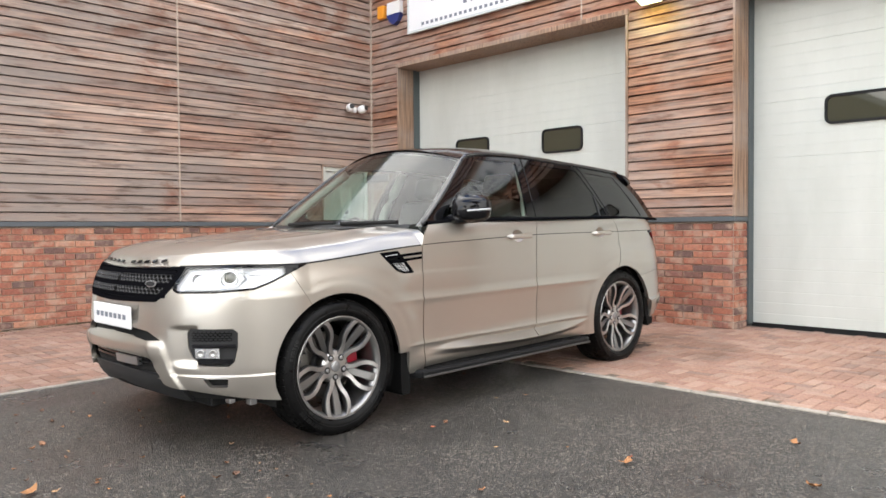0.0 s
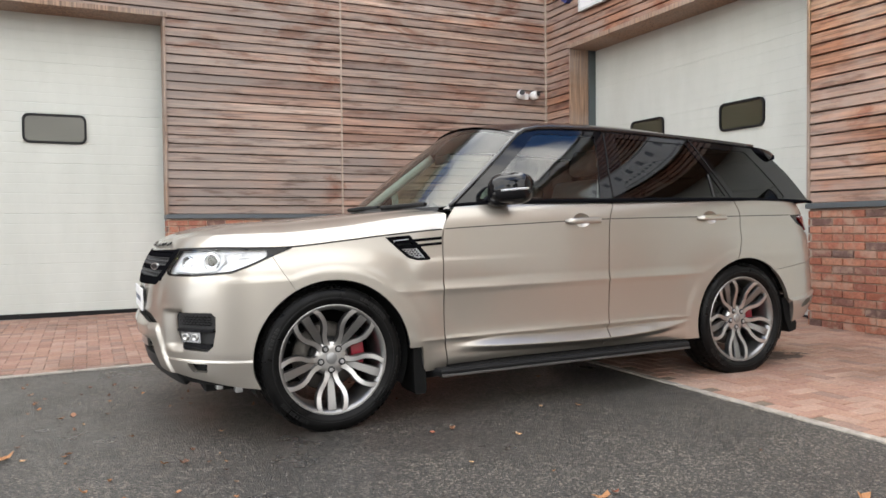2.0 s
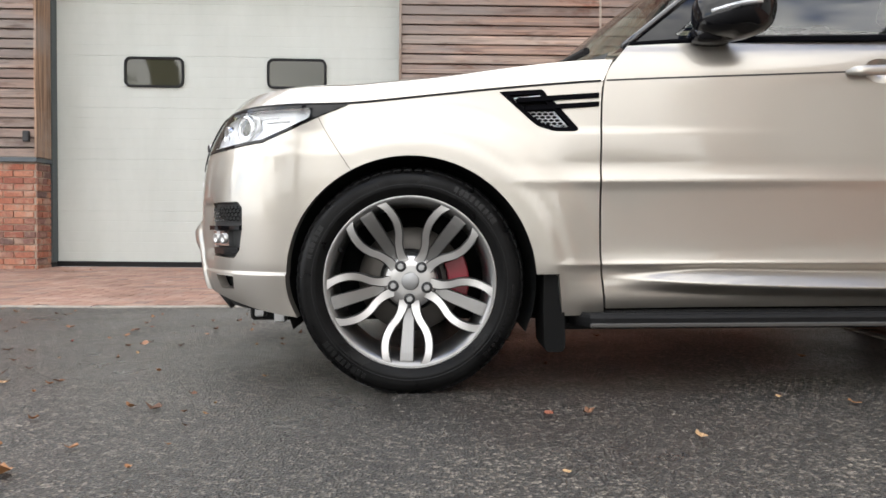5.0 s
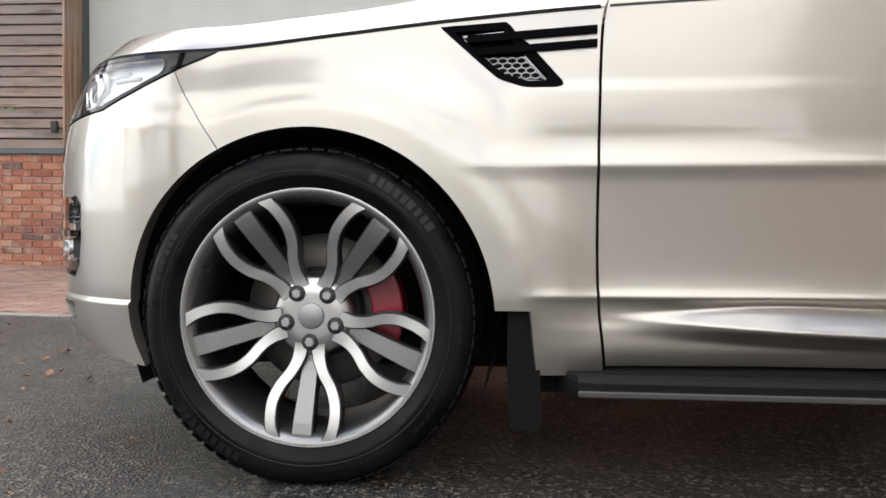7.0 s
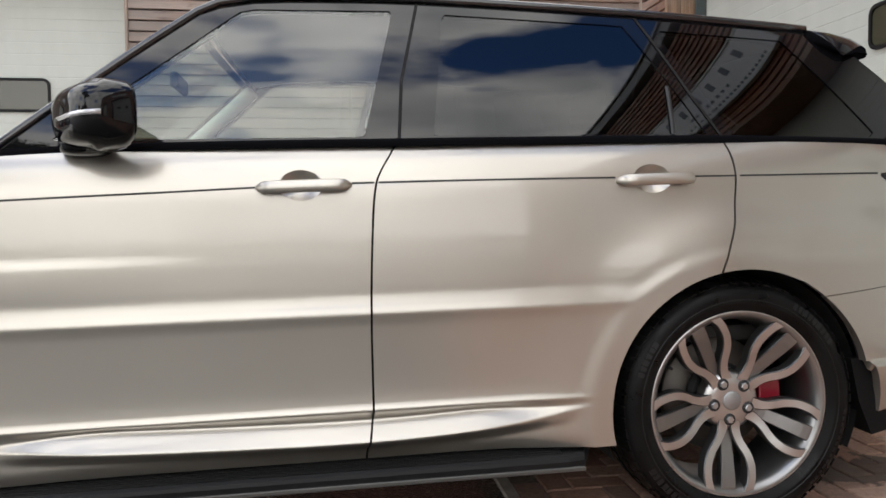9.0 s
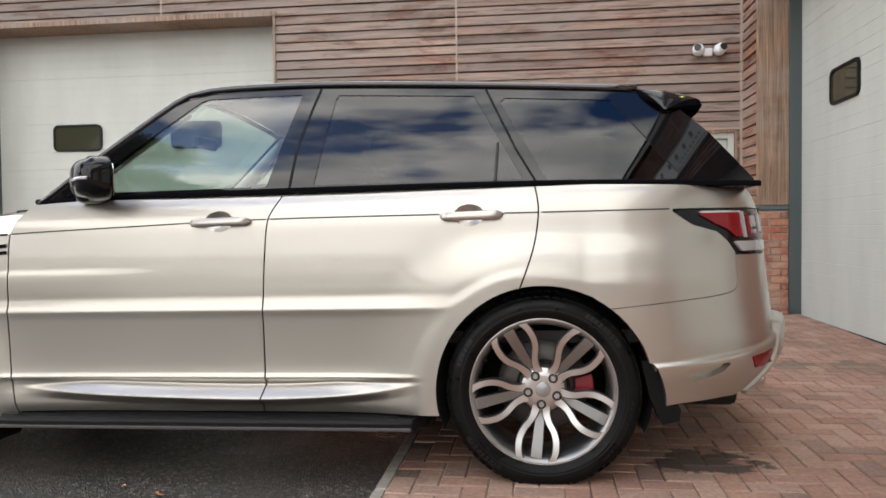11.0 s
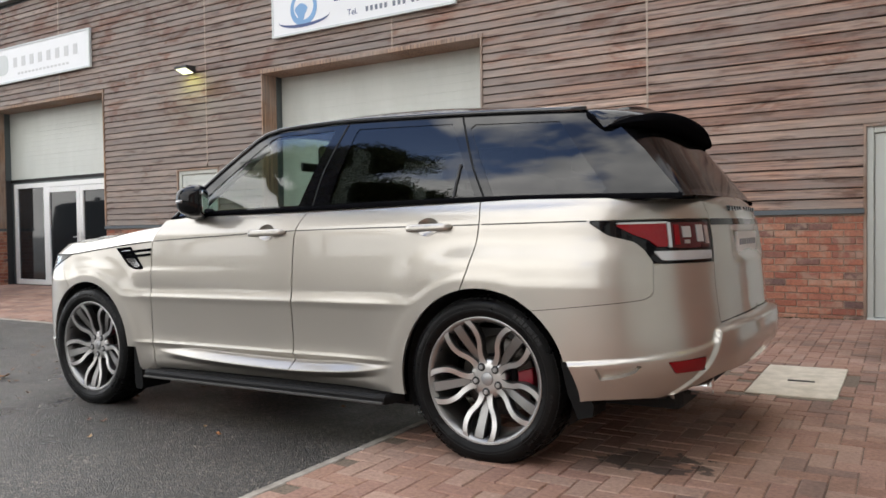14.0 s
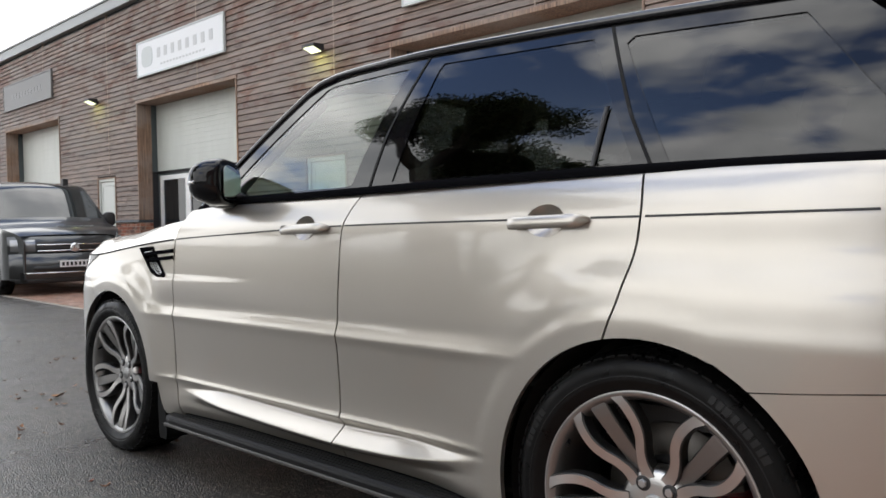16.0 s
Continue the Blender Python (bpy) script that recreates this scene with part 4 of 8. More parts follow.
def half_width(x, z):
    w = flank(z) * (taper_f(x) if x < 1.5 else taper_r(x))
    for cx in (0.0, BASE_W):          # flares over the wheels
        r = math.hypot((x - cx) * 0.96, z - AXLE_Z)
        lift = 0.65 * smooth_step((0.74 - r) / 0.28) + 0.35 * smooth_step((0.505 - r) / 0.035)
        if z < 1.02 and lift > 0:
            w += (0.986 * (taper_f(x) if x < 1.5 else taper_r(x)) - w) * lift * smooth_step((1.02 - z) / 0.2)
    if 0.42 < x < 1.45 and 0.72 < z < 0.95:   # short crease that runs back from the side vent
        w += 0.0055 * smooth_step((x - 0.42) / 0.12) * smooth_step((1.42 - x) / 0.85) * smooth_step((0.897 - z) / 0.022) * smooth_step((z - 0.735) / 0.12)
    if x < 0.8 and 0.30 < z < 1.0:      # the front arch swells likewise
        r = math.hypot(x * 0.96, z - AXLE_Z)
        w += 0.012 * smooth_step((0.64 - r) / 0.13) * smooth_step((1.0 - z) / 0.12) * smooth_step((z - 0.30) / 0.15)
    if x > 2.1 and 0.30 < z < 1.06:     # haunch swept round the rear arch, and the shoulder over the bumper seam
        r = math.hypot((x - BASE_W) * 0.92, z - AXLE_Z)
        bulge = 0.028 * smooth_step((x - 2.42) / 0.45) * smooth_step((0.74 - r) / 0.22) * smooth_step((1.06 - z) / 0.14) * smooth_step((z - 0.30) / 0.20)
        ledge = 0.022 * smooth_step((x - 2.95) / 0.35) * smooth_step((0.83 - z) / 0.11) * smooth_step((z - 0.42) / 0.30)
        w += max(bulge, ledge)
    if 0.60 < x < 2.47 and z < 0.437:   # scooped sill over a blade that faces the sky
        k = smooth_step((x - 0.66) / 0.42) * smooth_step((2.46 - x) / 0.42)
        low = sill_edge(x)
        top = low + 0.010 + 0.040 * k
        if z > top:
            w -= k * 0.015 * smooth_step((0.437 - z) / max(0.004, 0.437 - top))
        elif z > low:
            w += k * (-0.015 + 0.047 * (top - z) / (top - low))
        else:
            w += k * (0.032 - 0.056 * smooth_step((low - z) / 0.045))
    return w


def arc_table(a, b, n, steps=240):
    out, s, last = [], 0.0, (0.0, b)
    for k in range(steps + 1):
        p = math.pi / 2 * k / steps
        q = (a * math.sin(p) ** (2 / n), b * max(0.0, math.cos(p)) ** (2 / n))
        s += math.hypot(q[0] - last[0], q[1] - last[1])
        last = q
        out.append((s, p))
    return out


ARC_F, ARC_R = arc_table(0.69, 0.95, NF), arc_table(0.85, 0.955, NR)
UF, UR = XA - ARC_F[-1][0], XB + ARC_R[-1][0]      # u at the middle of the nose and of the tail


def angle_at(table, s):
    lo, hi = 0, len(table) - 1
    s = min(max(s, 0.0), table[-1][0])
    while hi - lo > 1:
        mid = (lo + hi) // 2
        if table[mid][0] <= s:
            lo = mid
        else:
            hi = mid
    (s0, p0), (s1, p1) = table[lo], table[hi]
    return p0 + (p1 - p0) * (s - s0) / (s1 - s0 + 1e-12)


def shell(u, z, out=0.0):
    """The point of the left flank, nose or tail at (u, z)."""
    if XA <= u <= XB:
        return (u, -half_width(u, z) - out, z)
    if u < XA:
        p = angle_at(ARC_F, XA - u)
        a, b, n = XA - nose_x(z), half_width(XA, z), NF
        sx, cy = math.sin(p) ** (2 / n), max(0.0, math.cos(p)) ** (2 / n)
        return (XA - (a + out) * sx, -(b + out) * cy, z)
    p = angle_at(ARC_R, u - XB)
    a, b, n = tail_x(z) - XB, half_width(XB, z), NR
    sx, cy = math.sin(p) ** (2 / n), max(0.0, math.cos(p)) ** (2 / n)
    return (XB + (a + out) * sx, -(b + out) * cy, z)


hood_line = curve(((-1.54, 0.968), (-1.0, 0.980), (-0.65, 0.986), (-0.40, 0.982), (-0.20, 0.983), (0.07, 1.006), (0.325, 1.030), (0.66, 1.054), (1.2, 1.073), (1.81, 1.090), (2.93, 1.090), (3.6, 1.090)))
belt_line = curve(((0.55, 1.165), (0.75, 1.182), (1.08, 1.197), (1.88, 1.203), (2.92, 1.203), (3.49, 1.191), (3.85, 1.180)))
PITCH_CAR = math.atan2(0.0395, BASE_W)

# ---------------------------------------------------------------- the car's materials
m, n, l, b = principled("car_paint", (0.440, 0.408, 0.360), 0.36, 0.84, Coat_Weight=1.0, Coat_Roughness=0.05, Coat_IOR=1.62)
film = noise_node(n, l, coords(n, l), 2.2, 5, 0.55)
l.new(ramp_node(n, l, film, (0.35, (0.335, 0.335, 0.335)), (0.7, (0.375, 0.375, 0.375))), b.inputs["Roughness"])
principled("gloss_black", (0.004, 0.004, 0.005), 0.06, 0.0, Specular_IOR_Level=0.32)
principled("glass_privacy", (0.004, 0.004, 0.004), 0.06, 0.0, Specular_IOR_Level=0.1)
principled("roof_black", (0.008, 0.008, 0.010), 0.10, 0.0, Specular_IOR_Level=0.45)
m, n, l, b = principled("trim_black", (0.016, 0.016, 0.017), 0.55)
bump_node(n, l, b, noise_node(n, l, coords(n, l), 420, 3), 0.15, 0.001)
principled("void_black", (0.004, 0.004, 0.004), 0.9)
m, n, l, b = principled("tyre_rubber", (0.020, 0.020, 0.021), 0.62, Specular_IOR_Level=0.14)
dust = noise_node(n, l, coords(n, l), 7, 6, 0.65)
l.new(ramp_node(n, l, dust, (0.4, (0.003, 0.003, 0.0032)), (0.75, (0.008, 0.0078, 0.0075))), b.inputs["Base Color"])
l.new(ramp_node(n, l, dust, (0.42, (0.26, 0.26, 0.26)), (0.58, (0.60, 0.60, 0.60))), b.inputs["Roughness"])
principled("tyre_mark", (0.009, 0.009, 0.009), 0.4, Specular_IOR_Level=0.25)
m, n, l, b = principled("alloy_bright", (0.52, 0.51, 0.50), 0.34, 1.0)
bump_node(n, l, b, noise_node(n, l, coords(n, l, (260, 260, 260)), 1, 2), 0.04, 0.001)
principled("alloy_grey", (0.235, 0.23, 0.225), 0.36, 0.9)
principled("alloy_side", (0.115, 0.113, 0.112), 0.36, 0.85)
principled("alloy_barrel", (0.27, 0.267, 0.263), 0.32, 0.9)
principled("spoiler_black", (0.005, 0.005, 0.006), 0.45, 0.0, Specular_IOR_Level=0.0)
principled("pillar_black", (0.004, 0.004, 0.005), 0.03, 0.0, Specular_IOR_Level=0.5)
principled("roof_rail_black", (0.008, 0.008, 0.01), 0.12, 0.0, Specular_IOR_Level=0.6, Coat_Weight=0.5, Coat_IOR=1.5)
principled("alloy_dark", (0.045, 0.045, 0.047), 0.45, 0.7)
principled("cap_silver", (0.36, 0.36, 0.36), 0.5, 0.9)
principled("step_trim", (0.075, 0.071, 0.066), 0.5, 0.3)
principled("vent_silver", (0.86, 0.86, 0.87), 0.28, 0.4)
principled("chrome", (0.75, 0.76, 0.77), 0.07, 1.0)
principled("satin_silver", (0.50, 0.50, 0.50), 0.3, 0.9)
principled("disc_steel", (0.12, 0.11, 0.10), 0.5, 0.8)
principled("caliper_red", (0.28, 0.010, 0.024), 0.35, 0.0, Coat_Weight=0.6)
principled("lamp_reflector", (0.84, 0.85, 0.87), 0.3, 0.15)
principled("lamp_white", (0.80, 0.80, 0.80), 0.3)
principled("lamp_red", (0.19, 0.003, 0.007), 0.10, 0.0, Specular_IOR_Level=0.3, Coat_Weight=0.25)
principled("flap_black", (0.006, 0.006, 0.006), 0.7, 0.0, Specular_IOR_Level=0.12)
principled("lamp_clear", (0.50, 0.50, 0.51), 0.15, 0.35, Coat_Weight=1.0)
principled("lamp_dim", (0.46, 0.40, 0.39), 0.12, 0.5, Coat_Weight=0.6)
principled("lamp_smoke", (0.06, 0.008, 0.011), 0.1, 0.0, Coat_Weight=0.2)
principled("leather_dark", (0.03, 0.029, 0.028), 0.6)
principled("lining_pale", (0.55, 0.54, 0.50), 0.85)
principled("plate_white", (0.78, 0.78, 0.78), 0.35)


def thin_glass(name, tint, gloss=1.0, ior=1.58):
    """A pane seen through once: tinted and mirrored at its face."""
    m = bpy.data.materials.new(name)
    m.use_nodes = True
    n, l = m.node_tree.nodes, m.node_tree.links
    n.clear()
    out, mix, clear, shine, edge, rise, base = (n.new(k) for k in ("ShaderNodeOutputMaterial", "ShaderNodeMixShader", "ShaderNodeBsdfTransparent", "ShaderNodeBsdfGlossy", "ShaderNodeLayerWeight", "ShaderNodeMath", "ShaderNodeMath"))
    clear.inputs["Color"].default_value = (*tint, 1)
    shine.inputs["Roughness"].default_value = 0.0
    shine.inputs["Color"].default_value = (gloss, gloss, gloss, 1)
    face = ((ior - 1) / (ior + 1)) ** 2                # the same from both sides of the pane
    edge.inputs["Blend"].default_value = 0.5
    rise.operation, base.operation = "POWER", "MULTIPLY_ADD"
    rise.inputs[1].default_value = 5.0
    base.inputs[1].default_value, base.inputs[2].default_value = 1 - face, face
    l.new(edge.outputs["Facing"], rise.inputs[0])
    l.new(rise.outputs[0], base.inputs[0])
    l.new(base.outputs[0], mix.inputs[0])
    l.new(clear.outputs[0], mix.inputs[1])
    l.new(shine.outputs[0], mix.inputs[2])
    l.new(mix.outputs[0], out.inputs["Surface"])
    MATS[name] = m


thin_glass("glass_clear", (0.60, 0.70, 0.64), ior=1.88)
thin_glass("glass_screen", (0.58, 0.68, 0.63), ior=1.66)
thin_glass("glass_dark", (0.045, 0.045, 0.045), ior=1.60)
thin_glass("glass_lens", (0.93, 0.94, 0.95))

# ---------------------------------------------------------------- panels cut from the shell
def poly_in(points):
    """A signed distance to an outline in (u, z): positive inside."""
    pts = list(points)

    def f(u, z):
        best, inside = 1e9, False
        for k in range(len(pts)):
            (x0, y0), (x1, y1) = pts[k - 1], pts[k]
            dx, dy = x1 - x0, y1 - y0
            t = min(1.0, max(0.0, ((u - x0) * dx + (z - y0) * dy) / (dx * dx + dy * dy + 1e-12)))
            best = min(best, math.hypot(u - x0 - t * dx, z - y0 - t * dy))
            if (y0 > z) != (y1 > z) and u < x0 + (z - y0) * dx / (dy if abs(dy) > 1e-12 else 1e-12):
                inside = not inside
        return best if inside else -best
    return f


def hole(points):
    f = poly_in(points)
    return lambda u, z: -f(u, z)


def grown(points, by):
    """The hole of an outline, grown (or shrunk) by a distance."""
    f = poly_in(points)
    return lambda u, z: -f(u, z) - by


def clip_cells(verts, cells, f):
    """Keeps the part of a flat mesh where f is not negative; edges are cut where f turns."""
    val = [f(*p) for p in verts]
    cut, out = {}, []

    def crossing(a, b):
        key = (a, b) if a < b else (b, a)
        if key not in cut:
            (p, q), (fp, fq) = (verts[a], verts[b]), (val[a], val[b])
            lo, hi = (p, q) if fp < 0 else (q, p)
            for _ in range(12):
                mid = ((lo[0] + hi[0]) / 2, (lo[1] + hi[1]) / 2)
                if f(*mid) < 0:
                    lo = mid
                else:
                    hi = mid
            cut[key] = len(verts)
            verts.append(hi)
            val.append(0.0)
        return cut[key]

    for c in cells:
        signs = [val[k] >= 0 for k in c]
        if all(signs):
            out.append(c)
        elif any(signs):
            ring = []
            for k in range(len(c)):
                a, b = c[k - 1], c[k]
                if (val[a] >= 0) != (val[b] >= 0):
                    ring.append(crossing(a, b))
                if val[b] >= 0:
                    ring.append(b)
            clean = [v for k, v in enumerate(ring) if v != ring[k - 1]]
            if len(clean) > 2:
                out.append(clean)
    return out


FINE_ROWS = [0.250 + 0.02 * k for k in range(4)] + [0.322 + 0.004 * k for k in range(25)] + [0.4235, 0.428, 0.4325, 0.437, 0.4415, 0.446, 0.452] + [0.459 + 0.0065 * k for k in range(29)] + [0.65 + 0.0075 * k for k in range(22)] + [0.82 + 0.0085 * k for k in range(11)] + [0.925 + 0.0175 * k for k in range(18)]


def flat_cells(u0, u1, z0, z1, step, clips):
    nu = max(1, round((u1 - u0) / step))
    if z0 < 0.45 and z1 - z0 > 0.5:      # finer rows over the sill and the crease
        rows = [z for z in FINE_ROWS if z0 < z < z1]
        rows = [z0] + rows + [z1]
    else:
        rows = [z0 + (z1 - z0) * j / max(1, round((z1 - z0) / step)) for j in range(max(1, round((z1 - z0) / step)) + 1)]
    nz = len(rows) - 1
    verts = [(u0 + (u1 - u0) * i / nu, z) for i in range(nu + 1) for z in rows]
    cells = [[i * (nz + 1) + j, (i + 1) * (nz + 1) + j, (i + 1) * (nz + 1) + j + 1, i * (nz + 1) + j + 1] for i in range(nu) for j in range(nz)]
    for f in clips:
        cells = clip_cells(verts, cells, f)
    return verts, cells


def skin_mesh(name, bounds, clips, place, step=0.02, turn_in=0.016, inward=None, both=False, skip=None):
    """A panel: cells cut to shape, laid on a surface, edges turned in. both: with its mirror image across the car."""
    verts, cells = flat_cells(*bounds, step, clips)
    used = sorted({k for c in cells for k in c})
    index = {k: i for i, k in enumerate(used)}
    pts = [place(*verts[k]) for k in used]
    faces = [[index[k] for k in c] for c in cells]
    edges = {}
    for fc in faces:
        for k in range(len(fc)):
            a, b = fc[k - 1], fc[k]
            edges[(a, b)] = edges.get((a, b), 0) + 1
    rim = [(a, b) for (a, b) in edges if (b, a) not in edges]
    if turn_in:
        src = [verts[k] for k in used]
        extra = {}

        def twin(i, deep):
            key = (i, deep)
            if key not in extra:
                u, z = src[i]
                x, y, zz = pts[i]
                if deep:
                    if inward:
                        dx, dy, dz = inward(x, y, zz)
                    else:
                        h = 1e-3
                        p1, p2 = Vector(place(u + h, z)), Vector(place(u - h, z))
                        q1, q2 = Vector(place(u, z + h)), Vector(place(u, z - h))
                        nrm = (p1 - p2).cross(q1 - q2)
                        nrm = nrm.normalized() if nrm.length > 1e-12 else Vector((0, -1, 0))
                        dx, dy, dz = -nrm * turn_in
                    extra[key] = (x + dx, y + dy, zz + dz)
                else:
                    extra[key] = (x, y, zz)
            return key
        ids = {}
        for a, b in rim:
            if skip and skip(*src[a]) and skip(*src[b]):
                continue
            q = []
            for key in (twin(a, 0), twin(b, 0), twin(b, 1), twin(a, 1)):
                if key not in ids:
                    ids[key] = len(pts)
                    pts.append(extra[key])
                q.append(ids[key])
            faces.append(q[::-1])
    if both:
        k = len(pts)
        pts += [(x, -y, z) for x, y, z in pts]
        faces += [[k + i for i in fc[::-1]] for fc in faces]
    me = bpy.data.meshes.new(name)
    me.from_pydata(pts, [], faces)
    if both:
        bm = bmesh.new()
        bm.from_mesh(me)
        mid = [v for v in bm.verts if abs(v.co.y) < 1e-5]
        bmesh.ops.remove_doubles(bm, verts=mid, dist=1e-5)
        bm.to_mesh(me)
        bm.free()
    me.polygons.foreach_set("use_smooth", [True] * len(me.polygons))
    me.validate()
    return me


def mirrored(me):
    other = me.copy()
    bm = bmesh.new()
    bm.from_mesh(other)
    for v in bm.verts:
        v.co.y = -v.co.y
    bmesh.ops.reverse_faces(bm, faces=bm.faces)
    bm.to_mesh(other)
    bm.free()
    return other


def pair(name, me, material, parent, label=""):
    """A part on the left side and its mirror image on the right."""
    left = mesh_part(name, me, material, parent, label, True)
    right = mesh_part(name, mirrored(me), material, parent, label, True)
    return left, right


def arch_out(u, z):
    """Positive outside the two wheel openings."""
    a = math.hypot(u, z - AXLE_Z) - ARCH_R
    b = math.hypot(u - BASE_W, z - AXLE_Z) - ARCH_R
    return min(a, b)


def right_of(line, gap=0.0):
    return lambda u, z: u - line(z) - gap


def left_of(line, gap=0.0):
    return lambda u, z: line(z) - u - gap


def under(line, gap=0.0):
    return lambda u, z: line(u) - z - gap


def over(line, gap=0.0):
    return lambda u, z: z - line(u) - gap

# ---------------------------------------------------------------- the car
car = thing("suv_car", "champagne silver four-door SUV with black roof, parked on the yard", "car", at=pose(0, 0, 0, 0, -math.degrees(PITCH_CAR), 0))
GAP = 0.0032
gap_a = curve(((0.20, 0.668), (0.265, 0.662), (0.41, 0.646), (0.53, 0.641), (0.745, 0.642), (0.996, 0.648), (1.068, 0.659), (1.10, 0.674), (1.13, 0.698), (1.20, 0.76)))
gap_b = curve(((0.20, 1.755), (0.31, 1.764), (0.41, 1.782), (0.44, 1.784), (0.73, 1.786), (1.00, 1.800), (1.09, 1.812), (1.13, 1.830), (1.165, 1.852), (1.22, 1.885)))
gap_c = curve(((0.60, 2.775), (0.70, 2.800), (0.785, 2.838), (0.95, 2.897), (1.083, 2.919), (1.16, 2.914), (1.23, 2.897)))
wing_front = curve(((0.60, -0.09), (0.772, -0.206), (0.916, -0.304), (1.0, -0.36)))
LAMP = ((-0.205, 0.978), (-0.302, 0.945), (-0.438, 0.889), (-0.528, 0.858), (-0.735, 0.844), (-0.955, 0.842), (-0.985, 0.853), (-0.992, 0.880), (-0.955, 0.940), (-0.94, 1.02), (-0.205, 1.02))
VENT = ((0.303, 1.016), (0.450, 1.024), (0.470, 0.992), (0.490, 0.980), (0.570, 0.890), (0.555, 0.884), (0.487, 0.884), (0.430, 0.902), (0.392, 0.935))
FOG = ((-0.870, 0.655), (-0.63, 0.656), (-0.605, 0.635), (-0.607, 0.56), (-0.626, 0.485), (-0.660, 0.456), (-0.815, 0.462), (-0.862, 0.50), (-0.885, 0.555), (-0.888, 0.63))
SLOT = ((-0.800, 0.394), (-0.664, 0.394), (-0.672, 0.348), (-0.765, 0.345))
GRILLE = ((-0.958, 0.935), (-1.02, 0.84), (-1.10, 0.79), (-1.70, 0.775), (-1.70, 1.03), (-0.945, 1.03))
UP_SLOT = ((-1.70, 0.665), (-1.33, 0.650), (-1.15, 0.632), (-1.05, 0.588), (-1.15, 0.582), (-1.33, 0.605), (-1.70, 0.615))
LOW_GAP = ((-1.70, 0.505), (-1.33, 0.500), (-1.14, 0.490), (-1.095, 0.43), (-1.06, 0.385), (-1.12, 0.375), (-1.70, 0.395))
TAIL = ((3.454, 1.087), (3.534, 1.030), (3.649, 1.000), (3.690, 0.965), (3.726, 0.917), (3.76, 0.908), (4.045, 0.906), (4.050, 1.087))
RSLOT = ((3.464, 0.474), (3.655, 0.492), (3.625, 0.458), (3.575, 0.438), (3.494, 0.424))
RLAMP = ((3.757, 0.500), (3.930, 0.512), (3.935, 0.455), (3.795, 0.452))
quarter_low = curve(((3.05, 0.700), (3.18, 0.708), (3.45, 0.735), (3.66, 0.757), (3.705, 0.772), (3.722, 0.80), (3.74, 0.90)))
TAILGATE_U = 4.055


def flank_part(name, bounds, clips, label="", out=0.0, material="car_paint", step=0.02, **kw):
    me = skin_mesh(name, bounds, clips, lambda u, z: shell(u, z, out), step, **kw)
    return pair(name, me, material, car, label)


HANDLES = ((1.475, 1.742), (2.528, 2.782))


def cup(k):
    a, b = HANDLES[k]
    cx = (a + b) / 2 - 0.01
    return lambda u, z: math.hypot((u - cx) / 0.060, (z - 1.086) / 0.043) - 1.0


# dark inner shell, closed to all sides
inner = skin_mesh("inner_shell", (UF, UR, 0.27, 1.19), [lambda u, z: arch_out(u, z) - (0.10 if z < 0.46 else 0.005), lambda u, z: hood_line(u) - 0.03 - z if u < 0.80 else 1.0, hole(((3.42, 0.2), (3.42, 0.5), (UR + 1, 0.45), (UR + 1, 0.2)))], lambda u, z: shell(u, z, -0.034), 0.035, turn_in=0, both=True)
mesh_part("inner_shell", inner, "void_black", car)
# unseen black boxes added inside and underneath to block light and darken the ground
for name, row in (("floor_pan", (0.50, 2.46, -0.86, 0.86, 0.200, 0.30)), ("undertray", (-0.62, 3.30, -0.62, 0.62, 0.21, 0.30)), ("engine_block", (-0.42, 0.44, -0.58, 0.58, 0.25, 0.95)), ("boot_well", (2.48, 3.36, -0.58, 0.58, 0.25, 0.95)), ("inner_deck", (-0.55, 3.6, -0.60, 0.60, 0.85, 0.88))):
    part(name, boxes(row, bevel=0.01), "void_black", car)

# unseen box and bar added to shade the paving under the tail
part("silencer", boxes((3.30, 3.74, -0.66, 0.66, 0.255, 0.38), bevel=0.03), "void_black", car, "dark exhaust silencer under the tail")
part("rear_axle", tube(bmesh.new(), ((BASE_W, -0.72, 0.33), (BASE_W + 0.02, -0.3, 0.27), (BASE_W + 0.02, 0.3, 0.27), (BASE_W, 0.72, 0.33)), 0.06, 10), "void_black", car, "", True)

# ---- doors and wings
flank_part("front_wing", (-0.46, 0.70, 0.25, 1.09), [arch_out, right_of(wing_front, 0.0012), left_of(gap_a, GAP), under(hood_line, GAP), grown(LAMP, 0.004), grown(VENT, 0.001), over(lambda u: 0.262), lambda u, z: max(u - 0.500 - 0.10 * (0.405 - z), z - 0.405, -u)])
flank_part("front_door", (0.62, 1.92, 0.28, 1.24), [right_of(gap_a, GAP), left_of(gap_b, GAP), over(lambda u: 0.285), under(belt_line, 0.004), cup(0)])
flank_part("rear_door", (1.74, 2.96, 0.28, 1.24), [right_of(gap_b, GAP), left_of(gap_c, GAP), over(lambda u: 0.285), under(belt_line, 0.004), arch_out, cup(1)])
flank_part("rear_quarter", (2.74, 4.06, 0.66, 1.24), [right_of(gap_c, GAP), over(quarter_low, 0.0014), arch_out, under(belt_line, 0.004), grown(TAIL, 0.004), lambda u, z: TAILGATE_U - 0.0012 - u,
                                                       lambda u, z: max(3.723 - u, z - 1.085)])

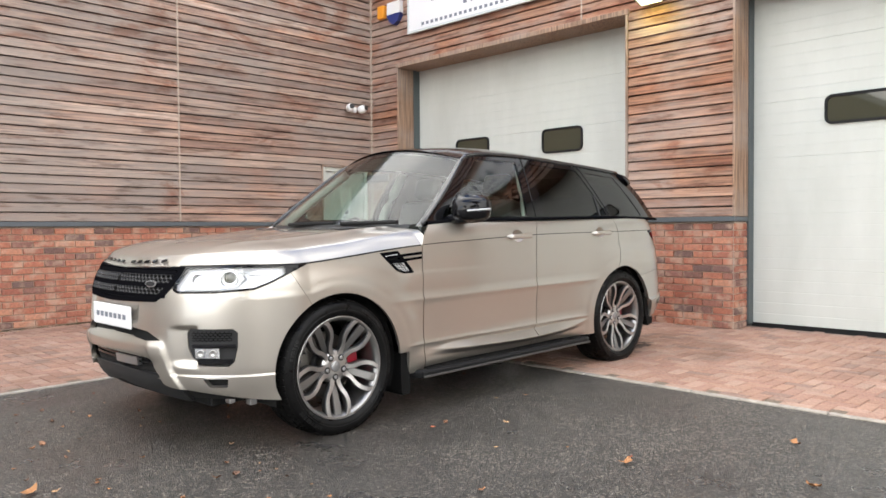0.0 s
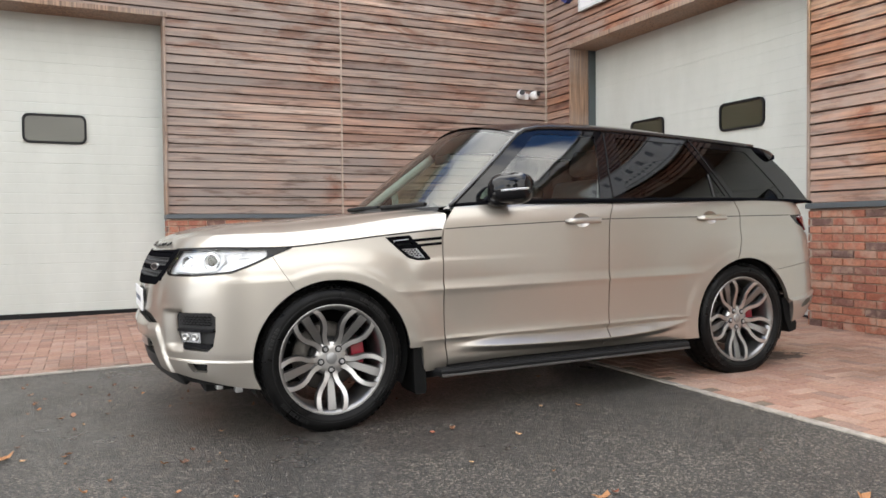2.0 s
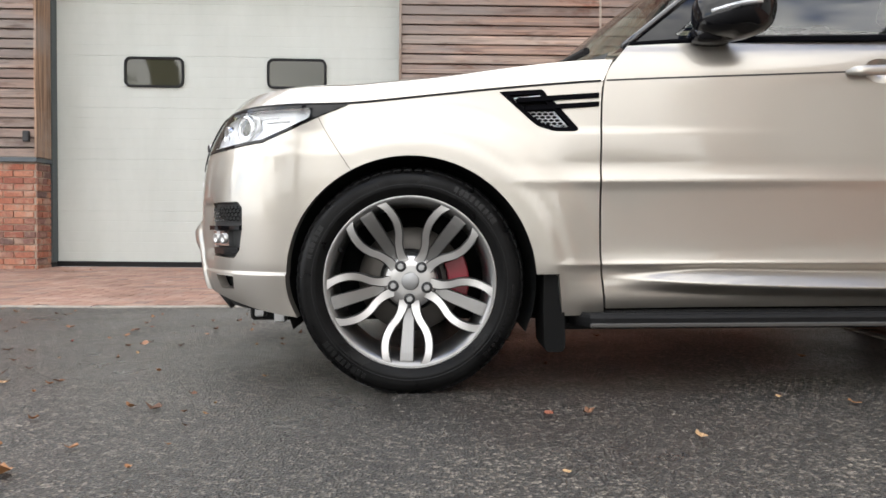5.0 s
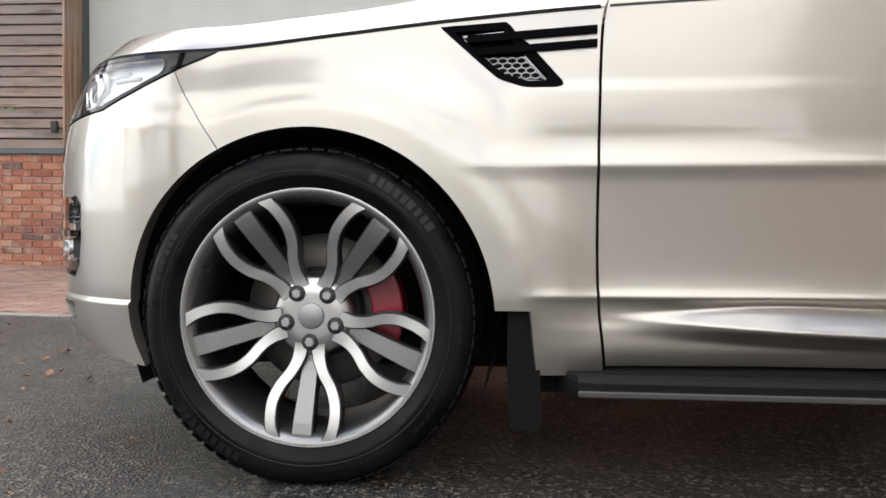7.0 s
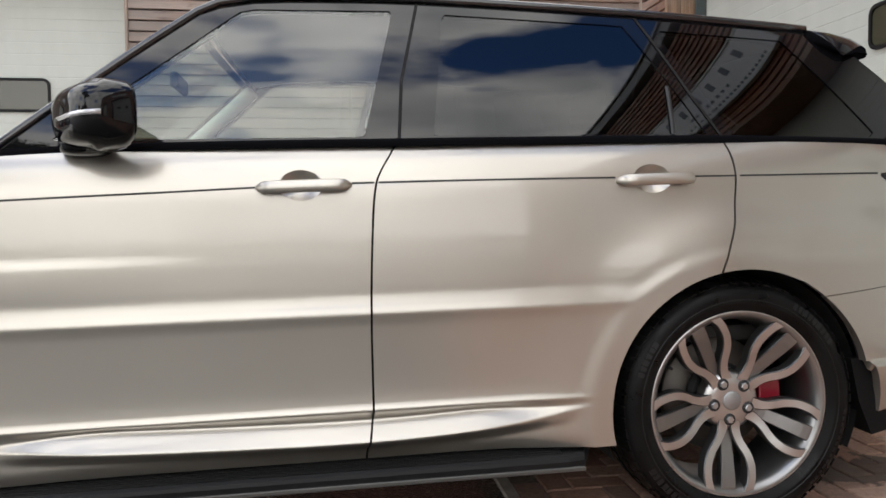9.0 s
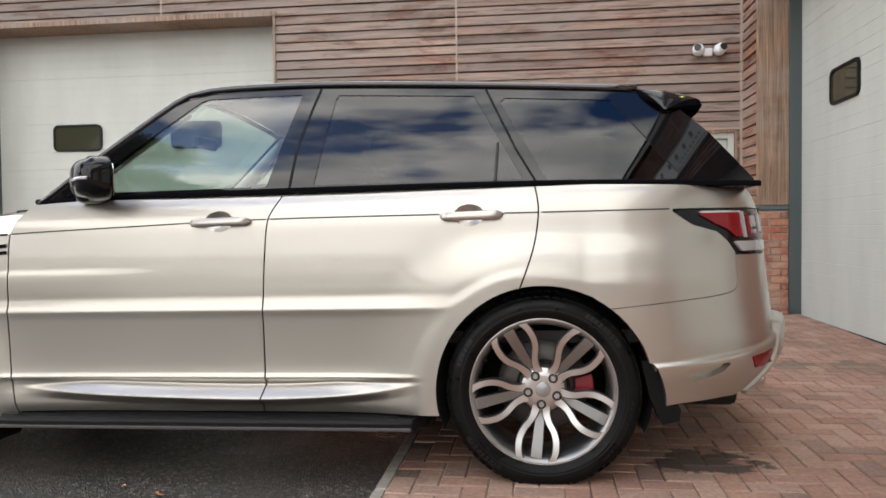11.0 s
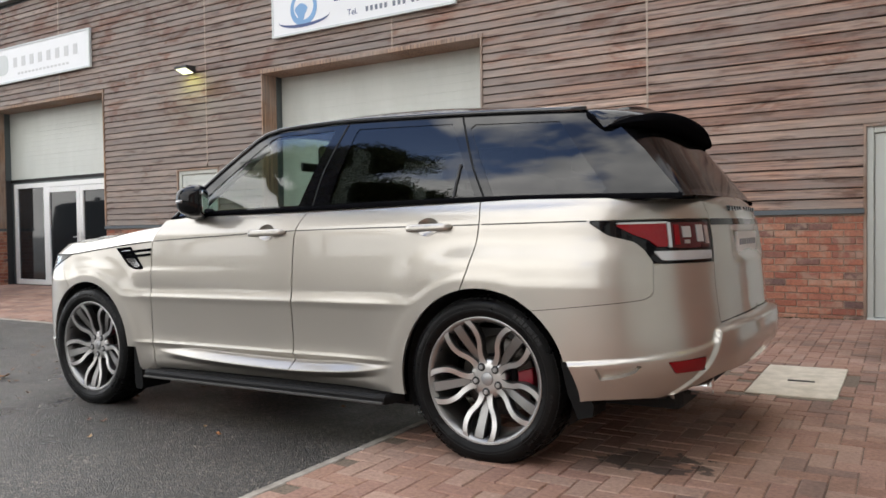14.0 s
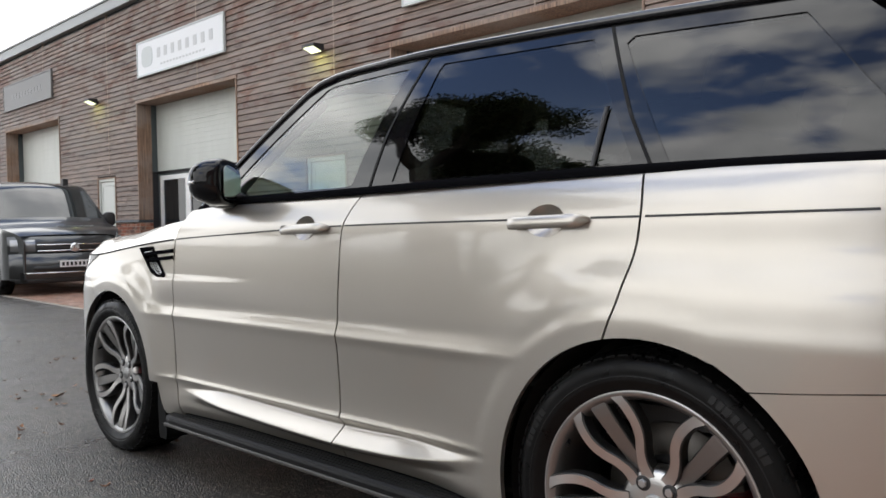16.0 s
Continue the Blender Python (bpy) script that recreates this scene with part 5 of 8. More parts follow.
# upper crease: its groove's shade laid on as a fine dark ribbon along doors and quarter
def line_on_shell(name, f, u0, u1, half, out, material, count=60):
    """A narrow ribbon along z = f(u)."""
    pts, faces = [], []
    for k in range(count + 1):
        u = u0 + (u1 - u0) * k / count
        pts += [shell(u, f(u) - half, out), shell(u, f(u) + half, out)]
    for k in range(count):
        faces.append((2 * k, 2 * k + 2, 2 * k + 3, 2 * k + 1))
    me = bpy.data.meshes.new(name)
    me.from_pydata(pts, [], faces)
    return pair(name, me, material, car)


for u0, u1 in ((0.664, 1.474), (1.742, 1.806), (1.818, 2.527), (2.783, 2.921), (2.932, 3.445)):
    line_on_shell("crease_line", hood_line, u0, u1, 0.0028, 0.0012, "trim_black")

# black ribbon laid over the bonnet gap to stand for its shade
for u0, u1 in ((-1.0, -0.46), (-0.46, 0.645)):
    line_on_shell("bonnet_seam", lambda u: hood_line(u) - 0.0005, u0, u1, 0.0042, 0.0012, "void_black")

# ---- front bumper
lip_low = curve(((-1.60, 0.405), (-1.10, 0.380), (-1.02, 0.342), (-0.88, 0.326), (-0.72, 0.304), (-0.56, 0.278), (-0.40, 0.258)))


def bumper_place(u, z):
    out = 0.0
    if z < 0.41:        # splitter flank stands proud
        out += 0.008 * smooth_step((0.414 - z) / 0.012) * smooth_step((u + 1.05) / 0.2)
    if u < -1.0:        # bright bar in front of the intakes
        out += 0.022 * smooth_step((-0.98 - u) / 0.22) * smooth_step((0.62 - z) / 0.07) * smooth_step((z - 0.45) / 0.07)
    if -1.03 < u < -0.82:   # hollow that leads into the fog lamp
        out -= 0.024 * smooth_step((u + 1.01) / 0.12) * smooth_step((0.675 - z) / 0.03) * smooth_step((z - 0.44) / 0.05)
    if z < 0.60 and u < -0.80:   # claw beside the lower intake, running down into the foot
        line = -1.075 + 0.62 * (0.44 - z) if z < 0.44 else -1.075 - 0.30 * (z - 0.44)
        out += 0.015 * smooth_step((u - line + 0.045) / 0.022) * smooth_step((line + 0.095 - u) / 0.03) * smooth_step((0.60 - z) / 0.06)
    out -= 0.014 * smooth_step((z - 0.66) / 0.03) * smooth_step((0.80 - z) / 0.05) * smooth_step((-1.22 - u) / 0.05)
    return shell(u, z, out)


bumper = skin_mesh("front_bumper", (UF, -0.09, 0.24, 1.0), [left_of(wing_front, 0.0012), arch_out, over(lip_low), grown(LAMP, 0.004), hole(GRILLE), hole(FOG), hole(SLOT), hole(UP_SLOT), hole(LOW_GAP), under(hood_line, GAP)],
                   bumper_place, 0.011, turn_in=0.03, both=True, skip=lambda u, z: abs(u - UF) < 1e-6)
mesh_part("front_bumper", bumper, "car_paint", car, "body-coloured front bumper", True)
valance = skin_mesh("front_valance", (UF, -0.95, 0.25, 0.42), [under(lip_low, -0.01), over(curve(((-1.60, 0.33), (-1.15, 0.27), (-1.0, 0.25))))], lambda u, z: shell(u, z, -0.012), 0.03, turn_in=0.03, both=True, skip=lambda u, z: abs(u - UF) < 1e-6)
mesh_part("front_valance", valance, "trim_black", car, "black lower valance", True)
backing = skin_mesh("grille_backing", (UF, -0.55, 0.34, 1.0), [left_of(curve(((0.3, -0.6), (1.0, -0.6))))], lambda u, z: shell(u, z, -0.035), 0.04, turn_in=0, both=True)
mesh_part("intake_backing", backing, "void_black", car, "", True)


def shell_bar(name, u0, u1, z0, z1, out0, out1, material, parent, label="", step=0.03, both=False, slope=0.0):
    """A slim raised or sunk bar that follows the shell between two depths."""
    nu = max(2, round((u1 - u0) / step))
    pts, faces = [], []
    for i in range(nu + 1):
        u = u0 + (u1 - u0) * i / nu
        dz = slope * (u - u0)
        for z, o in ((z0 + dz, out0), (z0 + dz, out1), (z1 + dz, out1), (z1 + dz, out0)):
            pts.append(shell(u, z, o))
    for i in range(nu):
        k = 4 * i
        for j in range(4):
            faces.append((k + j, k + 4 + j, k + 4 + (j + 1) % 4, k + (j + 1) % 4))
    faces += [(0, 1, 2, 3), (4 * nu + 3, 4 * nu + 2, 4 * nu + 1, 4 * nu)]
    if both:
        k = len(pts)
        pts += [(x, -y, z) for x, y, z in pts]
        faces += [tuple(k + i for i in f[::-1]) for f in faces]
    me = bpy.data.meshes.new(name)
    me.from_pydata(pts, [], faces)
    bm = bmesh.new()
    bm.from_mesh(me)
    bmesh.ops.remove_doubles(bm, verts=bm.verts, dist=1e-5)
    bmesh.ops.recalc_face_normals(bm, faces=bm.faces)
    bm.to_mesh(me)
    bm.free()
    return mesh_part(name, me, material, parent, label)


def hex_net(name, poly, size, out, thick, material, parent, both=True):
    """A honeycomb of slim bars laid on the shell inside an outline."""
    f = poly_in(poly)
    us, zs = [p[0] for p in poly], [p[1] for p in poly]
    pts, faces = [], []

    def stick(p, q):
        (a, b), (c, d) = p, q
        ln = math.hypot(c - a, d - b)
        nx, nz = -(d - b) / ln * thick, (c - a) / ln * thick
        k = len(pts)
        for (u, z) in (p, q):
            for s in (-1, 1):
                pts.append(shell(u + nx * s, z + nz * s, out))
            pts.append(shell(u, z, out + thick * 1.2))
        faces.extend([(k, k + 3, k + 5, k + 2), (k + 2, k + 5, k + 4, k + 1)])
    w, h = size * math.sqrt(3), size * 1.5 * 0.62
    row = 0
    z = min(zs)
    while z < max(zs) + h:
        u = max(min(us), UF) + (w / 2 if row % 2 else 0)
        while u < max(us) + w:
            c = [(u + size * math.sin(radians(60 * k)), z + 0.62 * size * math.cos(radians(60 * k))) for k in range(6)]
            for k in (0, 1, 2):
                p, q = c[k], c[k + 1]
                if min(f(*p), f(*q)) > -0.002 and min(p[0], q[0]) > UF:
                    stick(p, q)
            u += w
        z += h
        row += 1
    if both:
        k = len(pts)
        pts.extend([(x, -y, zz) for x, y, zz in pts])
        faces.extend([tuple(k + i for i in fc[::-1]) for fc in list(faces)])
    me = bpy.data.meshes.new(name)
    me.from_pydata(pts, [], faces)
    return tagged(mesh_part(name, me, material, parent), kind="stuff")


grille = mesh_part("grille", skin_mesh("grille", (UF, -0.93, 0.77, 1.0), [poly_in(GRILLE), under(hood_line, 0.004), grown(((-1.0, 0.935), (-1.06, 0.852), (-1.12, 0.815), (-1.70, 0.802), (-1.70, 0.962), (-0.99, 0.962)), 0.0)],
                   lambda u, z: shell(u, z, 0.004), 0.02, turn_in=0.02, both=True, skip=lambda u, z: abs(u - UF) < 1e-6), "spoiler_black", car, "black honeycomb grille", True)
for z0, z1 in ((0.868, 0.890), (0.935, 0.957), (0.812, 0.828)):
    shell_bar("grille_bar", UF, -1.035 if z0 < 0.86 else -1.0, z0, z1, -0.03, 0.004, "spoiler_black", grille, both=True)
hex_net("grille_mesh", ((-1.70, 0.886), (-1.70, 0.94), (-1.0, 0.94), (-1.03, 0.886)), 0.020, -0.001, 0.0045, "alloy_dark", grille)
hex_net("grille_mesh", ((-1.70, 0.825), (-1.70, 0.872), (-1.05, 0.872), (-1.08, 0.825)), 0.020, -0.001, 0.0045, "alloy_dark", grille)
bm = bmesh.new()
prism(bm, [(0.036 * math.cos(t), 0.018 * math.sin(t)) for t in np.linspace(0, 2 * math.pi, 24, endpoint=False)], "x", -0.004, 0.01)
badge = part("badge", bm, "satin_silver", grille, "plain oval silver badge")
bx, by, bz = shell(-1.155, 0.886, 0.012)
badge.matrix_basis = pose(bx, by, bz, 0, 0, 24)
part("badge_field", prism(bmesh.new(), [(0.030 * math.cos(t), 0.0135 * math.sin(t)) for t in np.linspace(0, 2 * math.pi, 24, endpoint=False)], "x", -0.0055, -0.003), "alloy_dark", badge)

# plain dark bars where the bonnet carries its lettering
LETTERS = (0.0, 0.062, 0.124, 0.186, 0.248, 0.362, 0.424, 0.486, 0.548, 0.610)


# ---- lamps in front
def lamp_sides(name, me, material, parent_pair, label=""):
    out = []
    for side, mesh in zip(parent_pair, (me, mirrored(me))):
        out.append(mesh_part(name, mesh, material, side, label, True))
    return out


inside_lamp = [poly_in(LAMP), under(hood_line, 0.004)]
lamp_bodies = flank_part("headlight", (-1.0, -0.19, 0.83, 1.0), inside_lamp, "clear headlight with white inner reflector", out=-0.028, material="lamp_reflector", step=0.018, turn_in=0)
lens = skin_mesh("lens", (-1.0, -0.19, 0.83, 1.0), inside_lamp, lambda u, z: shell(u, z, 0.001), 0.018, turn_in=0.0)
lamp_sides("lens", lens, "glass_lens", lamp_bodies, "clear lens")
rim_f = poly_in(LAMP)
rim = skin_mesh("surround", (-1.0, -0.19, 0.83, 1.0), inside_lamp + [lambda u, z: max(0.009 - min(rim_f(u, z), hood_line(u) - z - 0.004), (u + 0.350) * 0.5)], lambda u, z: shell(u, z, 0.003), 0.01, turn_in=0.02)
lamp_sides("surround", rim, "gloss_black", lamp_bodies, "gloss black edge and tip")


def lamp_bits(side, body):
    s = 1 if side == 0 else -1

    def put(name, bm, material, u, z, out, label="", smooth=True):
        x, y, zz = shell(u, z, out)
        x2, y2, _ = shell(u + 0.01, z, out)
        yaw = math.degrees(math.atan2(y2 - y, x2 - x))
        ob = part(name, bm, material, body, label, smooth)
        ob.matrix_basis = pose(x, y * s, zz, 0, 0, yaw * s)
        return ob
    ring = lathe(bmesh.new(), ((0.034, -0.01), (0.046, -0.016), (0.052, -0.008), (0.052, 0.02), (0.036, 0.02)), 28)
    put("projector_ring", ring, "chrome", -0.665, 0.912, -0.03)
    put("projector", lathe(bmesh.new(), ((0.0, -0.018), (0.018, -0.014), (0.030, -0.004), (0.036, 0.012)), 28), "pane_dark", -0.665, 0.912, -0.03)
    put("lamp_bowl", lathe(bmesh.new(), ((0.0, 0.02), (0.022, 0.012), (0.036, -0.008), (0.040, -0.008), (0.040, 0.02)), 24), "chrome", -0.845, 0.902, -0.03)
    for du, z0 in ((-0.55, 0.945), (-0.50, 0.93)):
        put("light_strip", boxes((-0.05, 0.05, -0.008, 0.01, -0.006, 0.006), bevel=0.004), "lamp_white", du, z0, -0.03)
    strip_pts = [shell(u, z, -0.02) for u, z in ((-0.93, 0.965), (-0.80, 0.968), (-0.68, 0.966), (-0.60, 0.945), (-0.575, 0.91), (-0.62, 0.872), (-0.75, 0.858), (-0.92, 0.858))]
    part("daylight_strip", tube(bmesh.new(), [(x, y * s, z) for x, y, z in strip_pts], 0.007, 8), "lamp_white", body, "white daylight strip", True)


for side, body in enumerate(lamp_bodies):
    lamp_bits(side, body)

# ---- fog lamps, slots, intakes
fog_bodies = flank_part("fog_recess", (-1.0, -0.59, 0.44, 0.67), [poly_in(FOG)], "black recess with a fog lamp", out=-0.03, material="trim_black", step=0.02, turn_in=0)
for side, body in enumerate(fog_bodies):
    s = 1 if side == 0 else -1
    for nm, u0, u1, z0, z1, o0, o1, mat in (("fog_lamp", -0.838, -0.705, 0.500, 0.552, -0.03, -0.010, "chrome"), ("fog_bezel", -0.850, -0.62, 0.556, 0.572, -0.03, 0.002, "gloss_black"),
                                            ("fog_bezel", -0.825, -0.64, 0.470, 0.494, -0.03, -0.004, "gloss_black")):
        ob = shell_bar(nm, u0, u1, z0, z1, o0, o1, mat, body)
        if s < 0:
            ob.data = mirrored(ob.data)
    for u in (-0.806, -0.740):
        x, y, z = shell(u, 0.526, -0.008)
        cup_ob = part("fog_bulb", lathe(bmesh.new(), ((0.0, 0.002), (0.012, -0.002), (0.018, -0.006), (0.019, 0.004)), 20), "alloy_bright", body, "", True)
        cup_ob.matrix_basis = pose(x, y * s, z, 0, 0, -48 * s)
    if s > 0:
        hex_net("fog_mesh", ((-0.858, 0.585), (-0.856, 0.64), (-0.63, 0.64), (-0.63, 0.585)), 0.014, -0.018, 0.002, "gloss_black", body, both=False)
shell_bar("tow_cover", -1.50, -1.26, 0.435, 0.480, -0.03, 0.0, "satin_silver", car, "grey sensor cover in the lower intake", both=False)
for z in (0.45, 0.475):
    shell_bar("intake_bar", UF, -1.10, z, z + 0.012, -0.03, -0.012, "gloss_black", car, both=True)


def number_plate(u, z0, z1, at_tail, half=0.26):
    x, y, _ = shell(UF if not at_tail else UR, (z0 + z1) / 2)
    d = -1 if not at_tail else 1
    x0 = x + d * (-0.006 if not at_tail else -0.026)
    plate_ob = part("number_plate", boxes((min(x0, x0 + d * 0.012), max(x0, x0 + d * 0.012), -half, half, z0, z1), bevel=0.004), "plate_white", car, "white show plate with dark letter bars")
    part("plate_backing", boxes((min(x0 - d * 0.03, x0 - d * 0.001), max(x0 - d * 0.03, x0 - d * 0.001), -half + 0.07, half - 0.07, z0 + 0.012, z1 - 0.012)), "trim_black", plate_ob)
    for k in range(7):
        yy = -0.205 + k * 0.062
        a, b2 = x0 + d * 0.012, x0 + d * 0.0135
        part("text_bar", boxes((min(a, b2), max(a, b2), yy, yy + 0.040, (z0 + z1) / 2 - 0.014, (z0 + z1) / 2 + 0.014)), "sign_ink", plate_ob)


number_plate(UF, 0.632, 0.757, False)
number_plate(UR, 0.930, 1.030, True)

# ---- side vents
vent_frames = flank_part("side_vent", (0.29, 0.60, 0.87, 1.04), [poly_in(VENT), grown(((0.335, 1.004), (0.440, 1.008), (0.462, 0.975), (0.545, 0.897), (0.492, 0.897), (0.44, 0.912), (0.405, 0.942)), 0.0)], "gloss black side vent with honeycomb", out=0.003, material="spoiler_black", step=0.012, turn_in=0.02)
vent_back = skin_mesh("vent_backing", (0.29, 0.60, 0.87, 1.04), [poly_in(VENT)], lambda u, z: shell(u, z, -0.022), 0.03, turn_in=0)
lamp_sides("vent_backing", vent_back, "void_black", vent_frames)
for side, body in enumerate(vent_frames):
    s = 1 if side == 0 else -1
    made = [shell_bar("vent_blade", 0.362, 0.637, 0.979, 0.995, -0.015, 0.010, "spoiler_black", body, slope=0.062), shell_bar("vent_blade", 0.388, 0.637, 0.952, 0.967, -0.015, 0.010, "spoiler_black", body, slope=0.062),
            hex_net("vent_mesh", ((0.398, 0.948), (0.484, 0.948), (0.532, 0.899), (0.465, 0.901), (0.424, 0.920)), 0.0115, -0.006, 0.0016, "vent_silver", body, both=False)]
    edge = [(0.440, 1.002), (0.352, 0.994), (0.374, 0.960), (0.400, 0.934), (0.428, 0.914), (0.466, 0.900), (0.532, 0.897), (0.484, 0.950)]
    made.append(part("vent_edge", tube(bmesh.new(), [shell(u, z, -0.001) for u, z in edge], 0.0024, 6), "vent_silver", body))
    if s < 0:
        for ob in made:
            ob.data = mirrored(ob.data)

# ---- door handles
for k, (a, b2) in enumerate(HANDLES):
    cx = (a + b2) / 2 - 0.01
    bowl_pts, bowl_faces = [], []
    rings = 6
    for i in range(rings + 1):
        rr = 1.02 * (1 - i / rings)
        for j in range(24):
            t = 2 * math.pi * j / 24
            bowl_pts.append(shell(cx + 0.060 * rr * math.cos(t), 1.086 + 0.043 * rr * math.sin(t), -0.028 * (1 - rr * rr)))
    for i in range(rings):
        for j in range(24):
            bowl_faces.append((i * 24 + j, i * 24 + (j + 1) % 24, (i + 1) * 24 + (j + 1) % 24, (i + 1) * 24 + j))
    me = bpy.data.meshes.new("handle_bowl")
    me.from_pydata(bowl_pts, [], bowl_faces)
    bowls = pair("handle_bowl", me, "car_paint", car)
    pts, faces = [], []
    stations = 14
    for i in range(stations + 1):
        t = i / stations
        u = a + (b2 - a) * t
        hgt = 0.0185 * (max(0.10, 1 - abs(2 * t - 1) ** 12)) ** 0.5
        bulge = 0.030 * (max(0.0, 1 - abs(2 * t - 1) ** 8)) ** 0.6
        for j in range(10):
            q = 2 * math.pi * j / 10
            pts.append(shell(u, 1.083 + hgt * math.sin(q) + 0.004 * (t - 0.5), bulge + 0.011 * math.cos(q)))
    for i in range(stations):
        for j in range(10):
            faces.append((i * 10 + j, i * 10 + (j + 1) % 10, (i + 1) * 10 + (j + 1) % 10, (i + 1) * 10 + j))
    faces += [tuple(range(9, -1, -1)), tuple(range(stations * 10, stations * 10 + 10))]
    me = bpy.data.meshes.new("door_handle")
    me.from_pydata(pts, [], faces)
    pair("door_handle", me, "car_paint", car, "body-coloured bar handle")

# ---- bonnet
hood_mid = curve(((-0.80, 0.985), (-0.60, 1.062), (-0.40, 1.098), (-0.20, 1.120), (0.20, 1.150), (0.58, 1.172), (0.80, 1.18)))


def hood_point(u, v):
    """u round the clamshell edge, v from the edge (0) to the spine (1)."""
    ex, ey, ez = shell(u, hood_line(u))
    r = 1 - v
    if u >= XA:
        n2 = 2.5 + 1.3 * smooth_step((u - 0.05) / 0.6)
        g = max(0.0, 1 - r ** n2) ** (1 / n2)
        x, y = ex, ey * r
        top = hood_mid(x)
    else:
        k = (XA - u) / (XA - UF)
        n2 = 2.5 - 0.65 * smooth_step(k)
        g = max(0.0, 1 - r ** n2) ** (1 / n2)
        x, y = XA + (ex - XA) * r, ey * r
        top = hood_mid(XA)
    z = ez + (top - ez) * g
    z += 0.007 * math.exp(-((abs(y) - 0.60 - 0.05 * x) / 0.045) ** 2) * smooth_step((x + 0.62) / 0.3)
    return (x, y, z)


def hood_clip(u, v):
    x, y, z = hood_point(u, v)
    door_edge = gap_a(z) - GAP - x if abs(y) > 0.80 else 1.0
    return min(door_edge, 0.60 + 0.12 * (abs(y) / 0.9) ** 3 - 0.10 * (1 - min(1, abs(y) / 0.75) ** 2) - x)


def v_of(k):
    return 1 - math.cos(math.pi / 2 * k)


hood = skin_mesh("bonnet", (UF, 0.74, 0.0, 1.0), [lambda u, k: hood_clip(u, v_of(k)), lambda u, k: 1 if k > 0.02 else gap_a(hood_line(min(u, 0.7))) - GAP - u], lambda u, k: hood_point(u, v_of(k)), 0.03, turn_in=0.018,
                 inward=lambda x, y, z: (0.0, 0.006 if y < 0 else 0, -0.018), both=True, skip=lambda u, k: k > 0.999 or abs(u - UF) < 1e-6)
mesh_part("bonnet", hood, "car_paint", car, "champagne silver clamshell bonnet", True)
for k, d in enumerate(LETTERS):
    y = 1.28 * (-0.320 + d + 0.015)
    u = [q for q in np.linspace(UF, -0.9, 120) if shell(q, 0.985)[1] <= -abs(y)][:1]
    u = float(u[0]) if u else UF
    p0, p1, p2 = (Vector(hood_point(*q)) for q in ((u, 0.022), (u + 0.02, 0.022), (u, 0.034)))
    across, upward = (p1 - p0).normalized(), (p2 - p0).normalized()
    if y > 0:
        p0.y, across.y, upward.y = -p0.y, -across.y, -upward.y
        across = -across
    out_way = across.cross(upward).normalized()
    if out_way.x > 0:
        out_way = -out_way
    across = upward.cross(out_way)
    bar_ob = part("letter_bar", boxes((-0.019, 0.019, -0.009, 0.009, -0.004, 0.003), bevel=0.0015), "gloss_black", car)
    turn = Matrix((across, upward, out_way)).transposed().to_4x4()
    bar_ob.matrix_basis = Matrix.Translation(p0) @ turn

# ---- greenhouse
glass_taper = curve(((0.60, 0.958), (1.00, 0.985), (1.50, 1.0), (2.50, 0.998), (3.10, 0.972), (3.50, 0.93), (3.90, 0.85)))
roof_edge = curve(((1.20, 1.590), (1.32, 1.638), (1.45, 1.668), (1.70, 1.676), (2.00, 1.672), (2.70, 1.634), (3.33, 1.592), (3.60, 1.57)))
roof_mid = curve(((1.10, 1.690), (1.25, 1.731), (1.50, 1.768), (1.90, 1.780), (2.40, 1.764), (3.00, 1.704), (3.45, 1.622)))


def glass_y(x, z):
    d = z - 1.2
    return -(0.903 * glass_taper(x) - 0.333 * d - 0.32 * d * d)


def house(x, z, out=0.0):
    return (x, glass_y(x, z) - out, z)


A0, A1 = (0.735, 1.168), (1.315, 1.634)
D0, D1 = (3.795, 1.186), (3.43, 1.582)
OUTLINE = ((0.70, 1.150), A0, (0.9, 1.302), (1.10, 1.466), A1, (1.45, 1.667), (1.70, 1.675), (2.00, 1.671), (2.35, 1.655), (2.70, 1.633), (3.05, 1.612), (3.33, 1.592), D1, (3.62, 1.40), D0, (3.3, 1.15))
GLASS_F = ((0.915, 1.224), (1.10, 1.372), (1.30, 1.530), (1.425, 1.632), (1.47, 1.642), (1.895, 1.642), (1.785, 1.226))
GLASS_R = ((1.990, 1.228), (2.052, 1.632), (2.655, 1.600), (2.862, 1.226))
GLASS_Q = ((2.755, 1.586), (3.225, 1.558), (3.50, 1.212), (2.958, 1.220))
frame_me = skin_mesh("window_surround", (0.68, 3.86, 1.14, 1.70), [poly_in(OUTLINE), over(belt_line, -0.012), hole(GLASS_F), hole(GLASS_R), hole(GLASS_Q)], house, 0.022, turn_in=0.02)
frames = pair("window_surround", frame_me, "pillar_black", car, "gloss black pillars and window surround")
for poly, mat, lab in ((GLASS_F, "glass_clear", "clear front side glass"), (GLASS_R, "glass_dark", "dark tinted rear side glass"), (GLASS_Q, "glass_dark", "dark tinted quarter glass")):
    f = poly_in(poly)
    us, zs = [p[0] for p in poly], [p[1] for p in poly]
    me = skin_mesh("side_window", (min(us) - 0.02, max(us) + 0.02, min(zs) - 0.02, max(zs) + 0.02), [lambda u, z, f=f: f(u, z) + 0.004], lambda u, z: house(u, z, -0.004), 0.03, turn_in=0)
    for ob in pair("side_window", me, mat, car, lab):
        ob.visible_shadow = False
